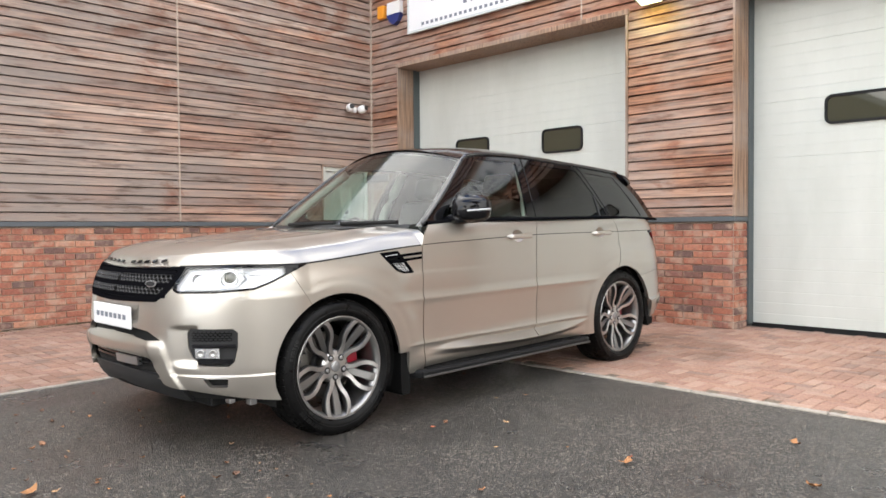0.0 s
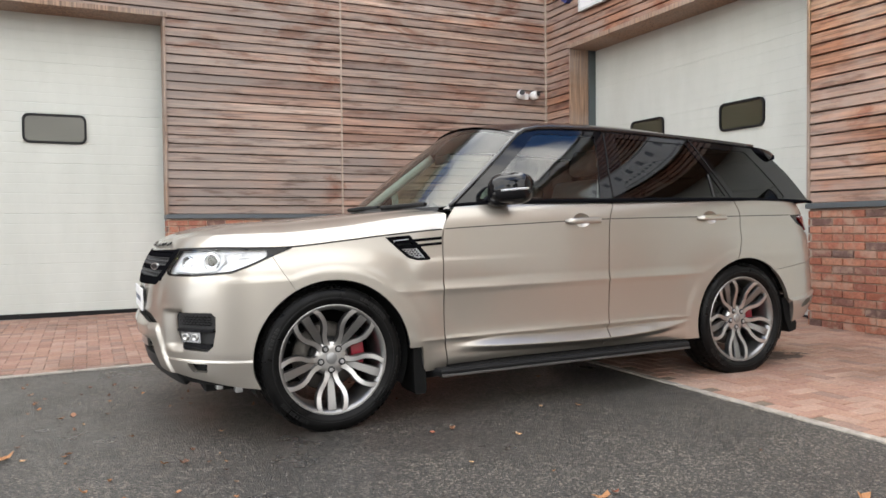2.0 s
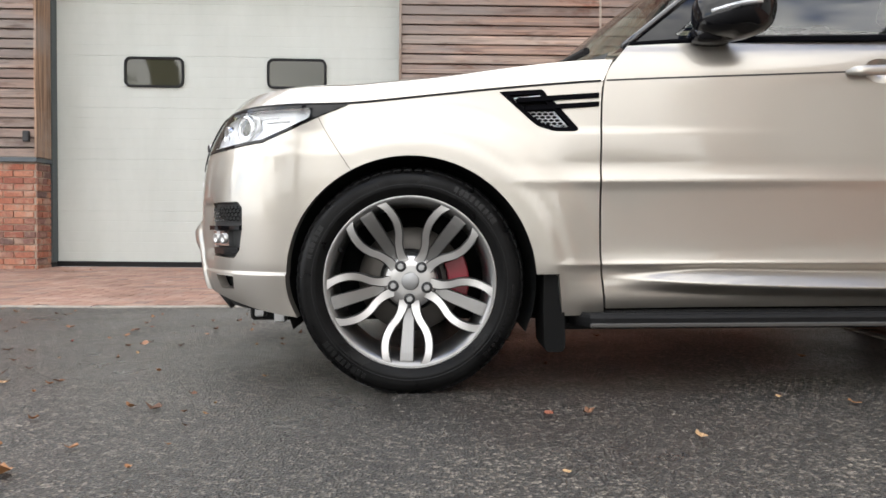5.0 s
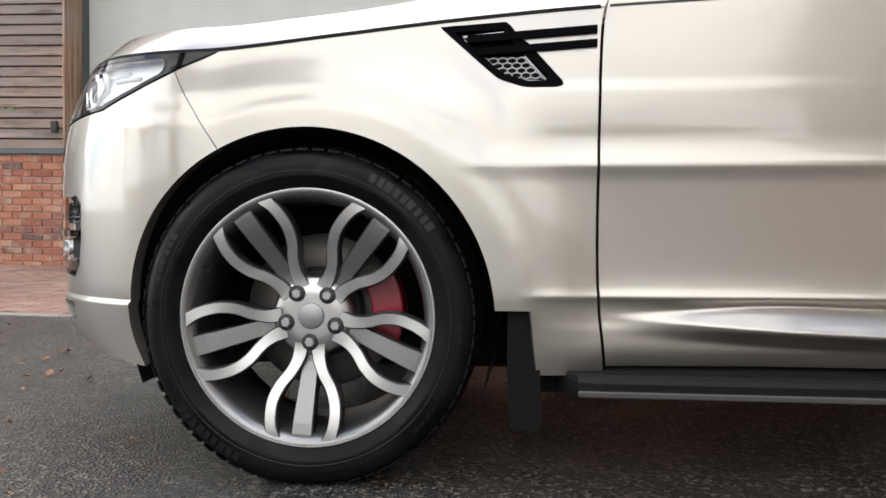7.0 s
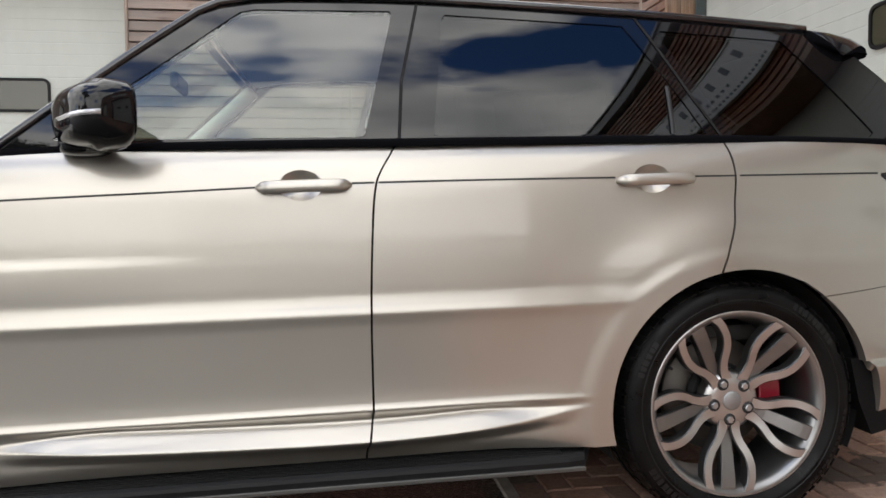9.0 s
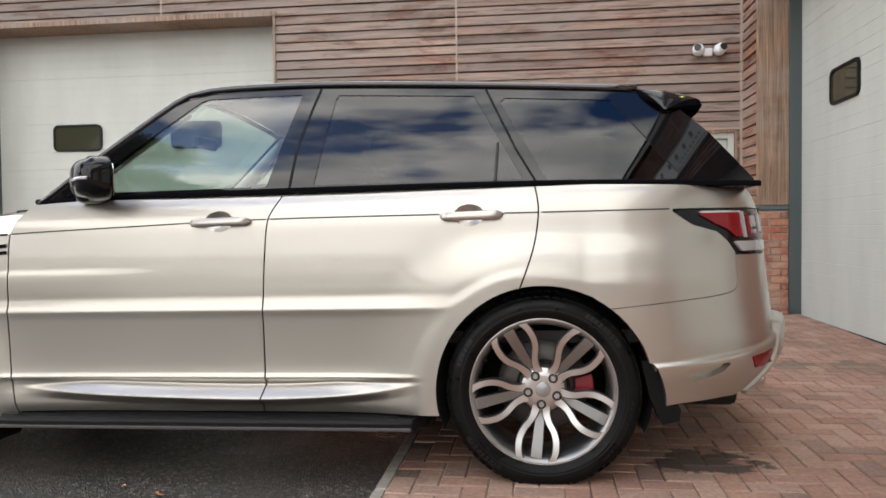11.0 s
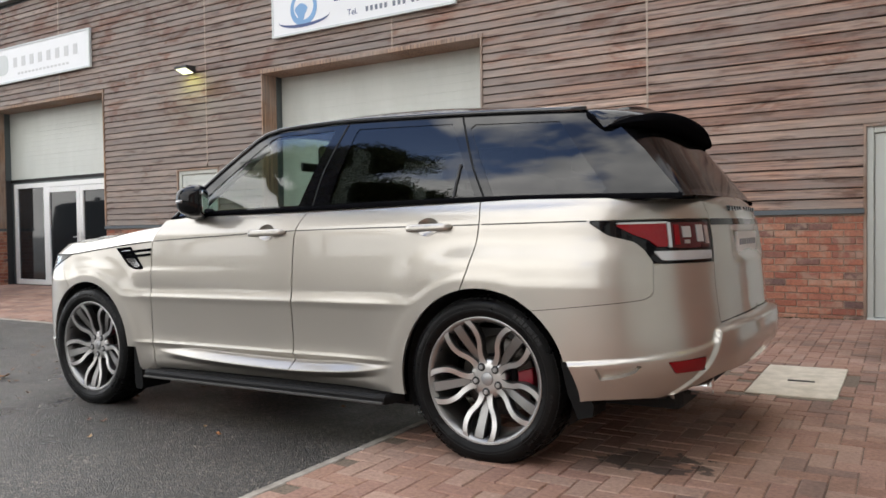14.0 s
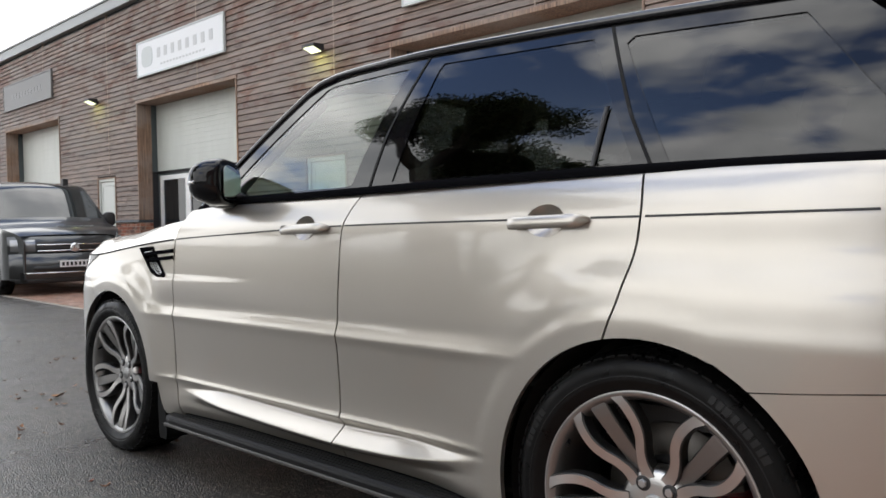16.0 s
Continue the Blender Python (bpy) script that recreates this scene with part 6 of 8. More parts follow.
# gap lines between the doors, rubber strip under the glass
for line in (((1.885, 1.205), (1.905, 1.40), (1.975, 1.668)), ((2.918, 1.205), (2.83, 1.36), (2.705, 1.630))):
    me = bpy.data.meshes.new("door_seam")
    pts, faces = [], []
    path = [tuple(np.array(a) + (np.array(b) - np.array(a)) * t) for a, b in zip(line, line[1:]) for t in np.linspace(0, 1, 14)]
    for x, z in path:
        pts += [house(x - 0.005, z, 0.003), house(x + 0.005, z, 0.003)]
    for k in range(len(path) - 1):
        faces.append((2 * k, 2 * k + 1, 2 * k + 3, 2 * k + 2))
    me.from_pydata(pts, [], faces)
    pair("door_seam", me, "void_black", car)
seal = bpy.data.meshes.new("belt_seal")
pts, faces = [], []
xs = np.linspace(0.76, 3.80, 60)
for x in xs:
    z = belt_line(x)
    y = glass_y(x, z)
    for dy, dz in ((-0.022, -0.008), (-0.026, 0.006), (-0.012, 0.016), (0.008, 0.016)):
        pts.append((x, y + dy, z + dz))
for k in range(len(xs) - 1):
    for j in range(3):
        faces.append((4 * k + j, 4 * k + j + 1, 4 * k + 5 + j, 4 * k + 4 + j))
seal.from_pydata(pts, [], faces)
pair("belt_seal", seal, "spoiler_black", car)
bar = bpy.data.meshes.new("window_divider")
pts = [house(2.742 + 0.010 * t + w, 1.225 + 0.16 * t, o) for t in np.linspace(0, 1, 6) for w, o in ((0, 0.0), (0.001, 0.005), (0.012, 0.005), (0.013, 0.0))]
bar.from_pydata(pts, [], [(4 * k + j, 4 * k + j + 1, 4 * k + j + 5, 4 * k + j + 4) for k in range(5) for j in range(3)])
pair("window_divider", bar, "trim_black", car)
for s in (-1, 1):
    pts = [(x, s * (-glass_y(x, roof_edge(x)) - 0.004), roof_edge(x) + 0.014) for x in np.linspace(1.36, 3.34, 20)]
    foot_pts = []
    for t in np.linspace(0.02, 0.98, 12):
        ex, ez = A0[0] + (A1[0] - A0[0]) * t, A0[1] + (A1[1] - A0[1]) * t
        foot_pts.append((ex - 0.006, s * (-glass_y(ex, ez) - 0.004), ez + 0.006))
    pts = foot_pts + pts
    part("roof_trim", tube(bmesh.new(), pts, 0.014, 12), "roof_rail_black", car, "", True)


def windscreen_at(s, t):
    e = (A0[0] + (A1[0] - A0[0]) * t, A0[1] + (A1[1] - A0[1]) * t)
    ey = glass_y(*e)
    cx, cz = 0.50 + 0.715 * t, 1.168 + 0.562 * t + 0.02 * math.sin(math.pi * t)
    q = s * s
    return (cx + (e[0] - cx) * q, ey * s, cz + (e[1] - cz) * q)


def patch(name, f, s0, s1, t0, t1, ns, nt, material, label="", smooth=True):
    pts = [f(s0 + (s1 - s0) * i / ns, t0 + (t1 - t0) * j / nt) for i in range(ns + 1) for j in range(nt + 1)]
    faces = [(i * (nt + 1) + j, (i + 1) * (nt + 1) + j, (i + 1) * (nt + 1) + j + 1, i * (nt + 1) + j + 1) for i in range(ns) for j in range(nt)]
    me = bpy.data.meshes.new(name)
    me.from_pydata(pts, [], faces)
    bm = bmesh.new()
    bm.from_mesh(me)
    bmesh.ops.recalc_face_normals(bm, faces=bm.faces)
    bm.to_mesh(me)
    bm.free()
    return mesh_part(name, me, material, car, label, smooth)


screen_ob = patch("windscreen", windscreen_at, -0.955, 0.955, 0.03, 0.965, 30, 14, "glass_screen", "raked clear windscreen")
screen_ob.visible_shadow = False
for s0, s1 in ((-1.0, -0.95), (0.95, 1.0)):
    patch("pillar_trim", windscreen_at, s0, s1, 0.0, 1.0, 3, 14, "roof_rail_black")
patch("screen_header", windscreen_at, -0.952, 0.952, 0.962, 1.0, 24, 2, "gloss_black")


def cowl_at(s, t):
    bx, by, bz = windscreen_at(s, 0.035)
    fx = 0.605 + 0.12 * (abs(by) / 0.9) ** 3 - 0.10 * (1 - min(1, abs(by) / 0.75) ** 2)
    fz = hood_point(fx, 1 - abs(by) / abs(shell(fx, hood_line(fx))[1]))[2] - 0.014
    return (fx + (bx - fx) * t, by, fz + (bz - fz) * t)


patch("cowl_panel", cowl_at, -0.90, 0.90, 0, 1, 24, 4, "trim_black", "black scuttle panel")


def roof_at(s, x):
    ze, zc = roof_edge(x), roof_mid(x)
    y = glass_y(x, ze) * -1
    front = smooth_step((1.65 - x) / 0.35)
    q = abs(s)
    px = x - 0.10 * front * (1 - s * s)
    return (px, y * s, ze + (zc - ze) * (1 - q ** (3.0 - 1.0 * front)))


patch("roof", lambda s, t: roof_at(s, 1.315 + (3.43 - 1.315) * t), -1.0, 1.0, 0, 1, 32, 36, "roof_black", "gloss black roof")


def tail_glass_at(s, t):
    e = (D1[0] + (D0[0] - D1[0]) * t, D1[1] + (D0[1] - D1[1]) * t)
    ey = glass_y(*e)
    cx, cz = 3.52 + 0.325 * t, 1.640 - 0.447 * t
    q = abs(s) ** 4.0
    return (cx + (e[0] - cx) * q, ey * s, cz + (e[1] - cz) * q)


patch("tailgate_glass", tail_glass_at, -0.86, 0.86, 0.10, 0.94, 28, 10, "glass_privacy", "dark tailgate glass")
for s0, s1 in ((-1.0, -0.855), (0.855, 1.0)):
    patch("rear_pillar", tail_glass_at, s0, s1, 0.0, 1.0, 8, 10, "gloss_black")
patch("tailgate_frame", tail_glass_at, -0.86, 0.86, 0.935, 1.0, 24, 2, "gloss_black")
patch("tailgate_frame", tail_glass_at, -0.86, 0.86, 0.0, 0.105, 24, 2, "gloss_black")

# spoiler: a deep wedge that carries on the roof, with a tall rear face and drooping corners
pts, faces = [], []
ys = [-2.0, -1.85, -1.6, -1.35, -1.15, *np.linspace(-1.0, 1.0, 37).tolist(), 1.15, 1.35, 1.6, 1.85, 2.0]
ring = 12
for s in ys:
    q, e = min(1.0, abs(s)), max(0.0, abs(s) - 1.0)      # e: round the cheek, down to its tip on the pillar
    xt = 3.645 - 0.048 * q ** 2.5
    zt = 1.612 - 0.047 * q ** 2 - 0.006 * smooth_step((q - 0.85) / 0.15)
    x0 = 3.335 + 0.01 * q
    z0 = roof_at(0.97 * q, x0)[2] + 0.004
    x0, z0, xt, zt = x0 + 0.099 * e, z0 + (1.505 - z0) * e ** 1.2, xt + (3.446 - xt) * e, zt + (1.505 - zt) * e ** 1.3
    deep, tall = 1 - e, (0.088 - 0.038 * q ** 3) * (1 - e)
    sec = [(x0, z0), (x0 + (xt - x0) * 0.33, z0 + (zt - z0) * 0.30 + 0.003 * deep), (x0 + (xt - x0) * 0.70, z0 + (zt - z0) * 0.70 + 0.005 * deep), (xt - 0.010 * deep, zt), (xt + 0.008 * deep, zt - 0.010 * deep), (xt + 0.016 * deep, zt - 0.032 * deep), (xt + 0.016 * deep, zt - 0.62 * tall),
           (xt + 0.006 * deep, zt - 0.86 * tall), (xt - 0.016 * deep, zt - tall), (xt + (3.50 - xt) * deep, zt - tall - 0.003 * deep), (xt + (3.44 - xt) * deep, zt - tall), (x0, z0 - 0.04 * deep)]
    for x, z in sec:
        y = q * (0.690 - 0.050 * smooth_step((x - 3.46) / 0.15)) + 0.045 * math.sin(math.pi / 2 * e)
        pts.append((x, y if s > 0 else -y, z))
for i in range(len(ys) - 1):
    for j in range(ring):
        faces.append((i * ring + j, i * ring + (j + 1) % ring, (i + 1) * ring + (j + 1) % ring, (i + 1) * ring + j))
faces += [tuple(range(ring)), tuple(range((len(ys) - 1) * ring + ring - 1, (len(ys) - 1) * ring - 1, -1))]
me = bpy.data.meshes.new("roof_spoiler")
me.from_pydata(pts, [], faces)
bm = bmesh.new()
bm.from_mesh(me)
bmesh.ops.recalc_face_normals(bm, faces=bm.faces)
bm.to_mesh(me)
bm.free()
me.materials.append(MATS["roof_black"])
me.materials.append(MATS["spoiler_black"])
for k, face in enumerate(me.polygons):
    face.material_index = 0 if k % ring < 3 and k < ring * (len(ys) - 1) else 1
mesh_part("roof_spoiler", me, "roof_black", car, "gloss black roof spoiler", True)
fin = prism(bmesh.new(), ((3.10, 1.675), (3.25, 1.655), (3.25, 1.692), (3.21, 1.698)), "y", -0.02, 0.02)
part("aerial_fin", fin, "roof_black", car)

# ---- tail
gate_low = curve(((4.0, 0.640), (4.2, 0.655), (UR, 0.660)))


def gate_place(u, z):
    out = 0.0
    out -= 0.018 * smooth_step((u - 4.25) / 0.05) * smooth_step((z - 0.90) / 0.02) * smooth_step((1.062 - z) / 0.02)
    out -= 0.008 * smooth_step((0.78 - z) / 0.10) * smooth_step((u - 4.1) / 0.2)
    return shell(u, z, out)


gate = skin_mesh("tailgate", (TAILGATE_U - 0.01, UR, 0.63, 1.22), [lambda u, z: u - TAILGATE_U - 0.0012, over(gate_low, 0.0), lambda u, z: 1.195 - z], gate_place, 0.025, turn_in=0.016, both=True, skip=lambda u, z: abs(u - UR) < 1e-6)
mesh_part("tailgate", gate, "car_paint", car, "champagne silver tailgate", True)
shell_bar("tailgate_strip", 4.06, UR, 1.062, 1.090, -0.01, 0.004, "gloss_black", car, "gloss black strip over the plate", both=True)
for k, d in enumerate(LETTERS):
    y = -0.305 + d
    tail_c = shell(UR, 1.14)[0]
    part("letter_bar", boxes((tail_c - 0.03, tail_c + 0.004, y - 0.017, y + 0.017, 1.126, 1.150), bevel=0.002), "gloss_black", car)
for y0, y1, z0, z1, mat in ((-0.52, -0.38, 1.006, 1.022, "satin_silver"), (-0.47, -0.38, 0.972, 0.985, "sign_blue")):
    xx = min((shell(q, 1.0) for q in np.linspace(4.06, UR, 80)), key=lambda p: abs(p[1] - y0))[0] - 0.018
    part("model_bar", boxes((xx - 0.02, xx + 0.004, y0, y1, z0, z1), bevel=0.002), mat, car)
part("tow_hitch_cover", boxes((3.80, 3.86, -0.16, 0.16, 0.40, 0.44), bevel=0.008), "trim_black", car)

bump_top = lambda u: quarter_low(u) if u < 3.73 else 0.905
bump_low = curve(((3.25, 0.30), (3.37, 0.316), (3.49, 0.335), (3.70, 0.345), (3.80, 0.345), (3.95, 0.395), (4.10, 0.435), (UR, 0.445)))
crease_r = curve(((3.30, 0.490), (3.50, 0.508), (3.75, 0.535), (3.95, 0.565), (4.10, 0.62), (UR, 0.64)))


claw = curve(((0.30, 3.780), (0.36, 3.832), (0.42, 3.893), (0.47, 3.936), (0.52, 3.962), (0.575, 3.985), (0.64, 4.010)))


def rear_bumper_place(u, z):
    out = 0.015 * smooth_step((crease_r(u) - z) / 0.012) * smooth_step((u - 3.26) / 0.08) * smooth_step((4.02 - u) / 0.04)
    if u > 3.76:        # raised claw and the bar across the tail
        bar = 0.030 + 0.012 * smooth_step((u - 4.0) / 0.15)
        edge = smooth_step((u - claw(z)) / 0.013) * smooth_step((0.622 + 0.02 * smooth_step((u - 4.0) / 0.2) - z) / 0.014)
        out += (bar - out) * edge
    return shell(u, z, out)


rear_bumper = skin_mesh("rear_bumper", (3.10, UR, 0.29, 0.92), [lambda u, z: arch_out(u, z), lambda u, z: bump_top(u) - 0.0014 - z if u < 3.722 else min(0.905 - z, max(u - 3.7245, quarter_low(u) - 0.0014 - z)), over(bump_low),
                                                                 lambda u, z: max(TAILGATE_U - 0.0012 - u, gate_low(u) - 0.004 - z), grown(TAIL, 0.004), grown(RLAMP, 0.002), hole(RSLOT), lambda u, z: max(u - 3.345 - 0.55 * (0.497 - z), z - 0.497)], rear_bumper_place, 0.009, turn_in=0.03, both=True,
                        skip=lambda u, z: abs(u - UR) < 1e-6)
mesh_part("rear_bumper", rear_bumper, "car_paint", car, "body-coloured rear bumper", True)
diffuser = skin_mesh("rear_diffuser", (3.86, UR, 0.28, 0.52), [under(bump_low, -0.02), over(curve(((3.86, 0.31), (4.1, 0.30), (UR, 0.31))))], lambda u, z: shell(u, z, -0.05), 0.03, turn_in=0.02, both=True, skip=lambda u, z: abs(u - UR) < 1e-6)
mesh_part("rear_diffuser", diffuser, "trim_black", car, "black lower diffuser", True)
for s in (-1, 1):
    ex = part("exhaust_tip", lathe(bmesh.new(), ((0.034, 0.0), (0.040, 0.0), (0.042, -0.012), (0.042, -0.16), (0.034, -0.16)), 24, "x", closed=True), "chrome", car, "polished exhaust tip", True)
    ex.matrix_basis = pose(3.855, s * 0.58, 0.362, 0, 0, -s * 8)
    part("exhaust_inside", lathe(bmesh.new(), ((0.0, -0.05), (0.034, -0.05), (0.034, -0.04), (0.0, -0.04)), 16, "x"), "void_black", ex)
flank_part("rear_reflector", (3.74, 3.95, 0.44, 0.52), [poly_in(RLAMP)], "red rear reflector", out=0.018, material="lamp_red", step=0.012, turn_in=0.02)

tail_bodies = flank_part("tail_light", (3.44, 4.06, 0.90, 1.10), [poly_in(TAIL)], "red and clear tail light in a black surround", out=-0.004, material="gloss_black", step=0.018, turn_in=0.02)
pieces_t = (("red_lens", ((3.560, 1.072), (3.640, 1.028), (3.705, 1.005), (3.745, 0.975), (3.790, 0.975), (3.790, 1.072)), "lamp_red"), ("bright_lens", ((3.562, 1.080), (3.80, 1.080), (3.80, 1.072), (3.575, 1.072)), "lamp_clear"),
            ("lamp_cell", ((3.806, 0.975), (3.806, 1.074), (4.030, 1.074), (4.030, 0.968), (3.84, 0.968)), "lamp_smoke"), ("clear_lens", ((3.725, 0.958), (4.036, 0.955), (4.036, 0.918), (3.765, 0.918)), "lamp_clear"))
for nm, poly, mat in pieces_t:
    us, zs = [p[0] for p in poly], [p[1] for p in poly]
    me = skin_mesh(nm, (min(us) - 0.01, max(us) + 0.01, min(zs) - 0.01, max(zs) + 0.01), [poly_in(poly)], lambda u, z: shell(u, z, 0.004), 0.015, turn_in=0.01)
    lamp_sides(nm, me, mat, tail_bodies)
for side, body in enumerate(tail_bodies):
    s = 1 if side == 0 else -1
    for u, w, z0, z1, mat in ((3.800, 0.007, 0.972, 1.076, "lamp_clear"), (3.836, 0.012, 0.982, 1.066, "lamp_red"), (3.885, 0.021, 1.012, 1.058, "lamp_clear"), (3.885, 0.013, 0.986, 1.002, "lamp_dim"), (3.962, 0.018, 0.992, 1.064, "lamp_clear"), (4.005, 0.010, 0.984, 1.062, "lamp_dim")):
        ob = shell_bar("lamp_block", u - w, u + w, z0, z1, 0.0, 0.006 + {"lamp_smoke": 0.0, "lamp_red": 0.002, "lamp_clear": 0.004, "lamp_dim": 0.004}[mat], mat, body)
        if s < 0:
            ob.data = mirrored(ob.data)

slot_me = skin_mesh("slot_floor", (3.45, 3.67, 0.41, 0.50), [lambda u, z: poly_in(RSLOT)(u, z) + 0.004], lambda u, z: shell(u, z, -0.013), 0.03, turn_in=0)
pair("slot_floor", slot_me, "car_paint", car)

# ---- sills, steps, flaps, liners
for s in (-1, 1):
    pts, faces = [], []
    xs = np.linspace(0, 1, 40)
    for t in xs:
        x = 0.552 + 1.898 * t
        e = min(1.0, min(t, 1 - t) / 0.035)
        e = math.sin(e * math.pi / 2)
        y1 = -(0.905 + 0.115 * e)
        for y, z in ((-0.86, 0.268), (y1 + 0.014, 0.274), (y1 + 0.004, 0.268), (y1, 0.258), (y1 + 0.002, 0.246), (y1 + 0.002, 0.242), (y1 + 0.01, 0.226), (-0.86, 0.222)):
            pts.append((x, y * -s, z))
    for i in range(len(xs) - 1):
        for j in range(8):
            faces.append((i * 8 + j, i * 8 + (j + 1) % 8, (i + 1) * 8 + (j + 1) % 8, (i + 1) * 8 + j))
    faces += [tuple(range(8)), tuple(range(39 * 8 + 7, 39 * 8 - 1, -1))]
    me = bpy.data.meshes.new("side_step")
    me.from_pydata(pts, [], faces)
    bm = bmesh.new()
    bm.from_mesh(me)
    bmesh.ops.recalc_face_normals(bm, faces=bm.faces)
    bm.to_mesh(me)
    bm.free()
    step_ob = mesh_part("side_step", me, "rubber_black", car, "black side step with a grey edge")
    yy = s * 1.0215
    part("step_edge", boxes((0.60, 2.40, min(yy, yy - s * 0.010), max(yy, yy - s * 0.010), 0.2275, 0.2415), bevel=0.003), "step_trim", step_ob, "pale satin lower edge")
    for k in range(5):
        y0 = s * (0.90 + 0.02 * k)
        part("tread_rib", boxes((0.66, 2.34, min(y0, y0 + s * 0.008), max(y0, y0 + s * 0.008), 0.270, 0.2765)), "rubber_black", step_ob)
    for k in (0, 1):
        outline = ((0.452, 0.402), (0.492, 0.402), (0.504, 0.392), (0.514, 0.340), (0.522, 0.270), (0.526, 0.160), (0.516, 0.140), (0.464, 0.140), (0.454, 0.160), (0.450, 0.280))
        w0, w1 = (0.76, 0.970) if k == 0 else (0.80, 0.962)
        if k:
            outline = ((3.305, 0.500), (3.347, 0.500), (3.402, 0.400), (3.452, 0.312), (3.446, 0.265), (3.380, 0.250), (3.335, 0.36))
        part("mud_flap", prism(bmesh.new(), outline, "y", s * w0, s * w1), "flap_black", car)
    for cx in (0.0, BASE_W):
        pts, faces = [], []
        for i in range(25):
            a = radians(-24 + 226 * i / 24)
            for y in (0.60, 0.945):
                pts.append((cx + 0.432 * math.cos(a), s * min(y, 0.93), AXLE_Z + 0.432 * math.sin(a)))
        for i in range(24):
            faces.append((2 * i, 2 * i + 1, 2 * i + 3, 2 * i + 2))
        me = bpy.data.meshes.new("arch_liner")
        me.from_pydata(pts, [], faces)
        mesh_part("arch_liner", me, "void_black", car)
for box_b in ((-0.575, -0.540, -0.74, -0.69, 0.238, 0.300), (-0.49, -0.45, -0.81, -0.76, 0.226, 0.290)):
    part("lower_bracket", boxes(box_b, bevel=0.004), "satin_silver", car, "pale bracket under the bumper")

# ---- mirrors
def superball(bm, cx, cy, cz, rx, ry, rz, e1, e2, nu=28, nv=16):
    def sp(v, e):
        return math.copysign(abs(v) ** e, v)
    rings = []
    for j in range(nv + 1):
        b3 = -math.pi / 2 + math.pi * j / nv
        rings.append([bm.verts.new((cx + rx * sp(math.cos(b3), e1) * sp(math.cos(a), e2), cy + ry * sp(math.cos(b3), e1) * sp(math.sin(a), e2), cz + rz * sp(math.sin(b3), e1))) for a in (2 * math.pi * i / nu for i in range(nu))])
    for j in range(nv):
        for i in range(nu):
            bm.faces.new((rings[j][i], rings[j][(i + 1) % nu], rings[j + 1][(i + 1) % nu], rings[j + 1][i]))
    bmesh.ops.remove_doubles(bm, verts=bm.verts, dist=1e-5)
    bmesh.ops.recalc_face_normals(bm, faces=bm.faces)
    return bm


for s in (-1, 1):
    yaw = -s * 38
    bm = superball(bmesh.new(), 0, 0, 0, 0.100, 0.134, 0.098, 0.64, 0.70)
    for v in bm.verts:
        if v.co.x > 0.045:      # flat glass side
            v.co.x = 0.045 + (v.co.x - 0.045) * 0.12
        v.co.z *= 1 - 0.9 * (v.co.y * s + 0.15) * max(0.0, v.co.y * s - 0.02) - 0.10 * (v.co.x < -0.03)
        v.co.z += 0.04 * v.co.y * s + (0.010 if v.co.z < -0.03 else 0)
    mir = part("door_mirror", bm, "gloss_black", car, "gloss black door mirror", True)
    mir.matrix_basis = pose(1.080, s * 0.992, 1.272, 0, 0, yaw)
    bm = prism(bmesh.new(), rounded(-0.090, 0.090, -0.066, 0.070, 0.040), "x", 0.0545, 0.0570)
    part("mirror_glass", bm, "chrome", mir, "mirror glass")
    strip_line = []
    for t in np.linspace(0, 1, 14):
        y = -0.02 + 0.146 * t
        strip_line.append((-0.099 * max(0.0, 1 - abs(y / 0.134) ** 2.8) ** (1 / 2.8) + 0.004, s * y, -0.006 + 0.06 * y))
    part("indicator", tube(bmesh.new(), strip_line, 0.0080, 8), "lamp_clear", mir, "slim clear indicator strip", True)
    base = superball(bmesh.new(), 0, 0, 0, 0.070, 0.085, 0.036, 0.7, 0.7, 24, 12)
    foot = part("mirror_foot", base, "gloss_black", mir, "", True)
    foot.matrix_basis = pose(0, 0, 0, 0, 0, -yaw) @ pose(-0.052, -s * 0.080, -0.062)

# ---- wipers
for pts in (((0.545, -0.28, 1.192), (0.575, -0.50, 1.196), (0.640, -0.75, 1.200)), ((0.515, 0.30, 1.192), (0.52, 0.05, 1.196), (0.55, -0.20, 1.194))):
    part("wiper", tube(bmesh.new(), pts, 0.014, 8), "rubber_black", car)


# ---- slim dark vents set in the bonnet
def on_hood(x, y, lift):
    return (x, y, hood_point(x, 1 - abs(y) / abs(shell(x, hood_line(x))[1]))[2] + lift)


for s in (-1, 1):
    def vent_at(p, t, s=s):
        y = 0.36 + 0.27 * (p * 0.5 + 0.5)
        x = 0.40 + 0.06 * (p * 0.5 + 0.5) + (t - 0.5) * 0.11 * (1 - 0.6 * abs(p) ** 2)
        return on_hood(x, s * y, 0.006)
    patch("bonnet_vent", vent_at, -1.0, 1.0, 0, 1, 12, 4, "trim_black", "slim black vent set in the bonnet")

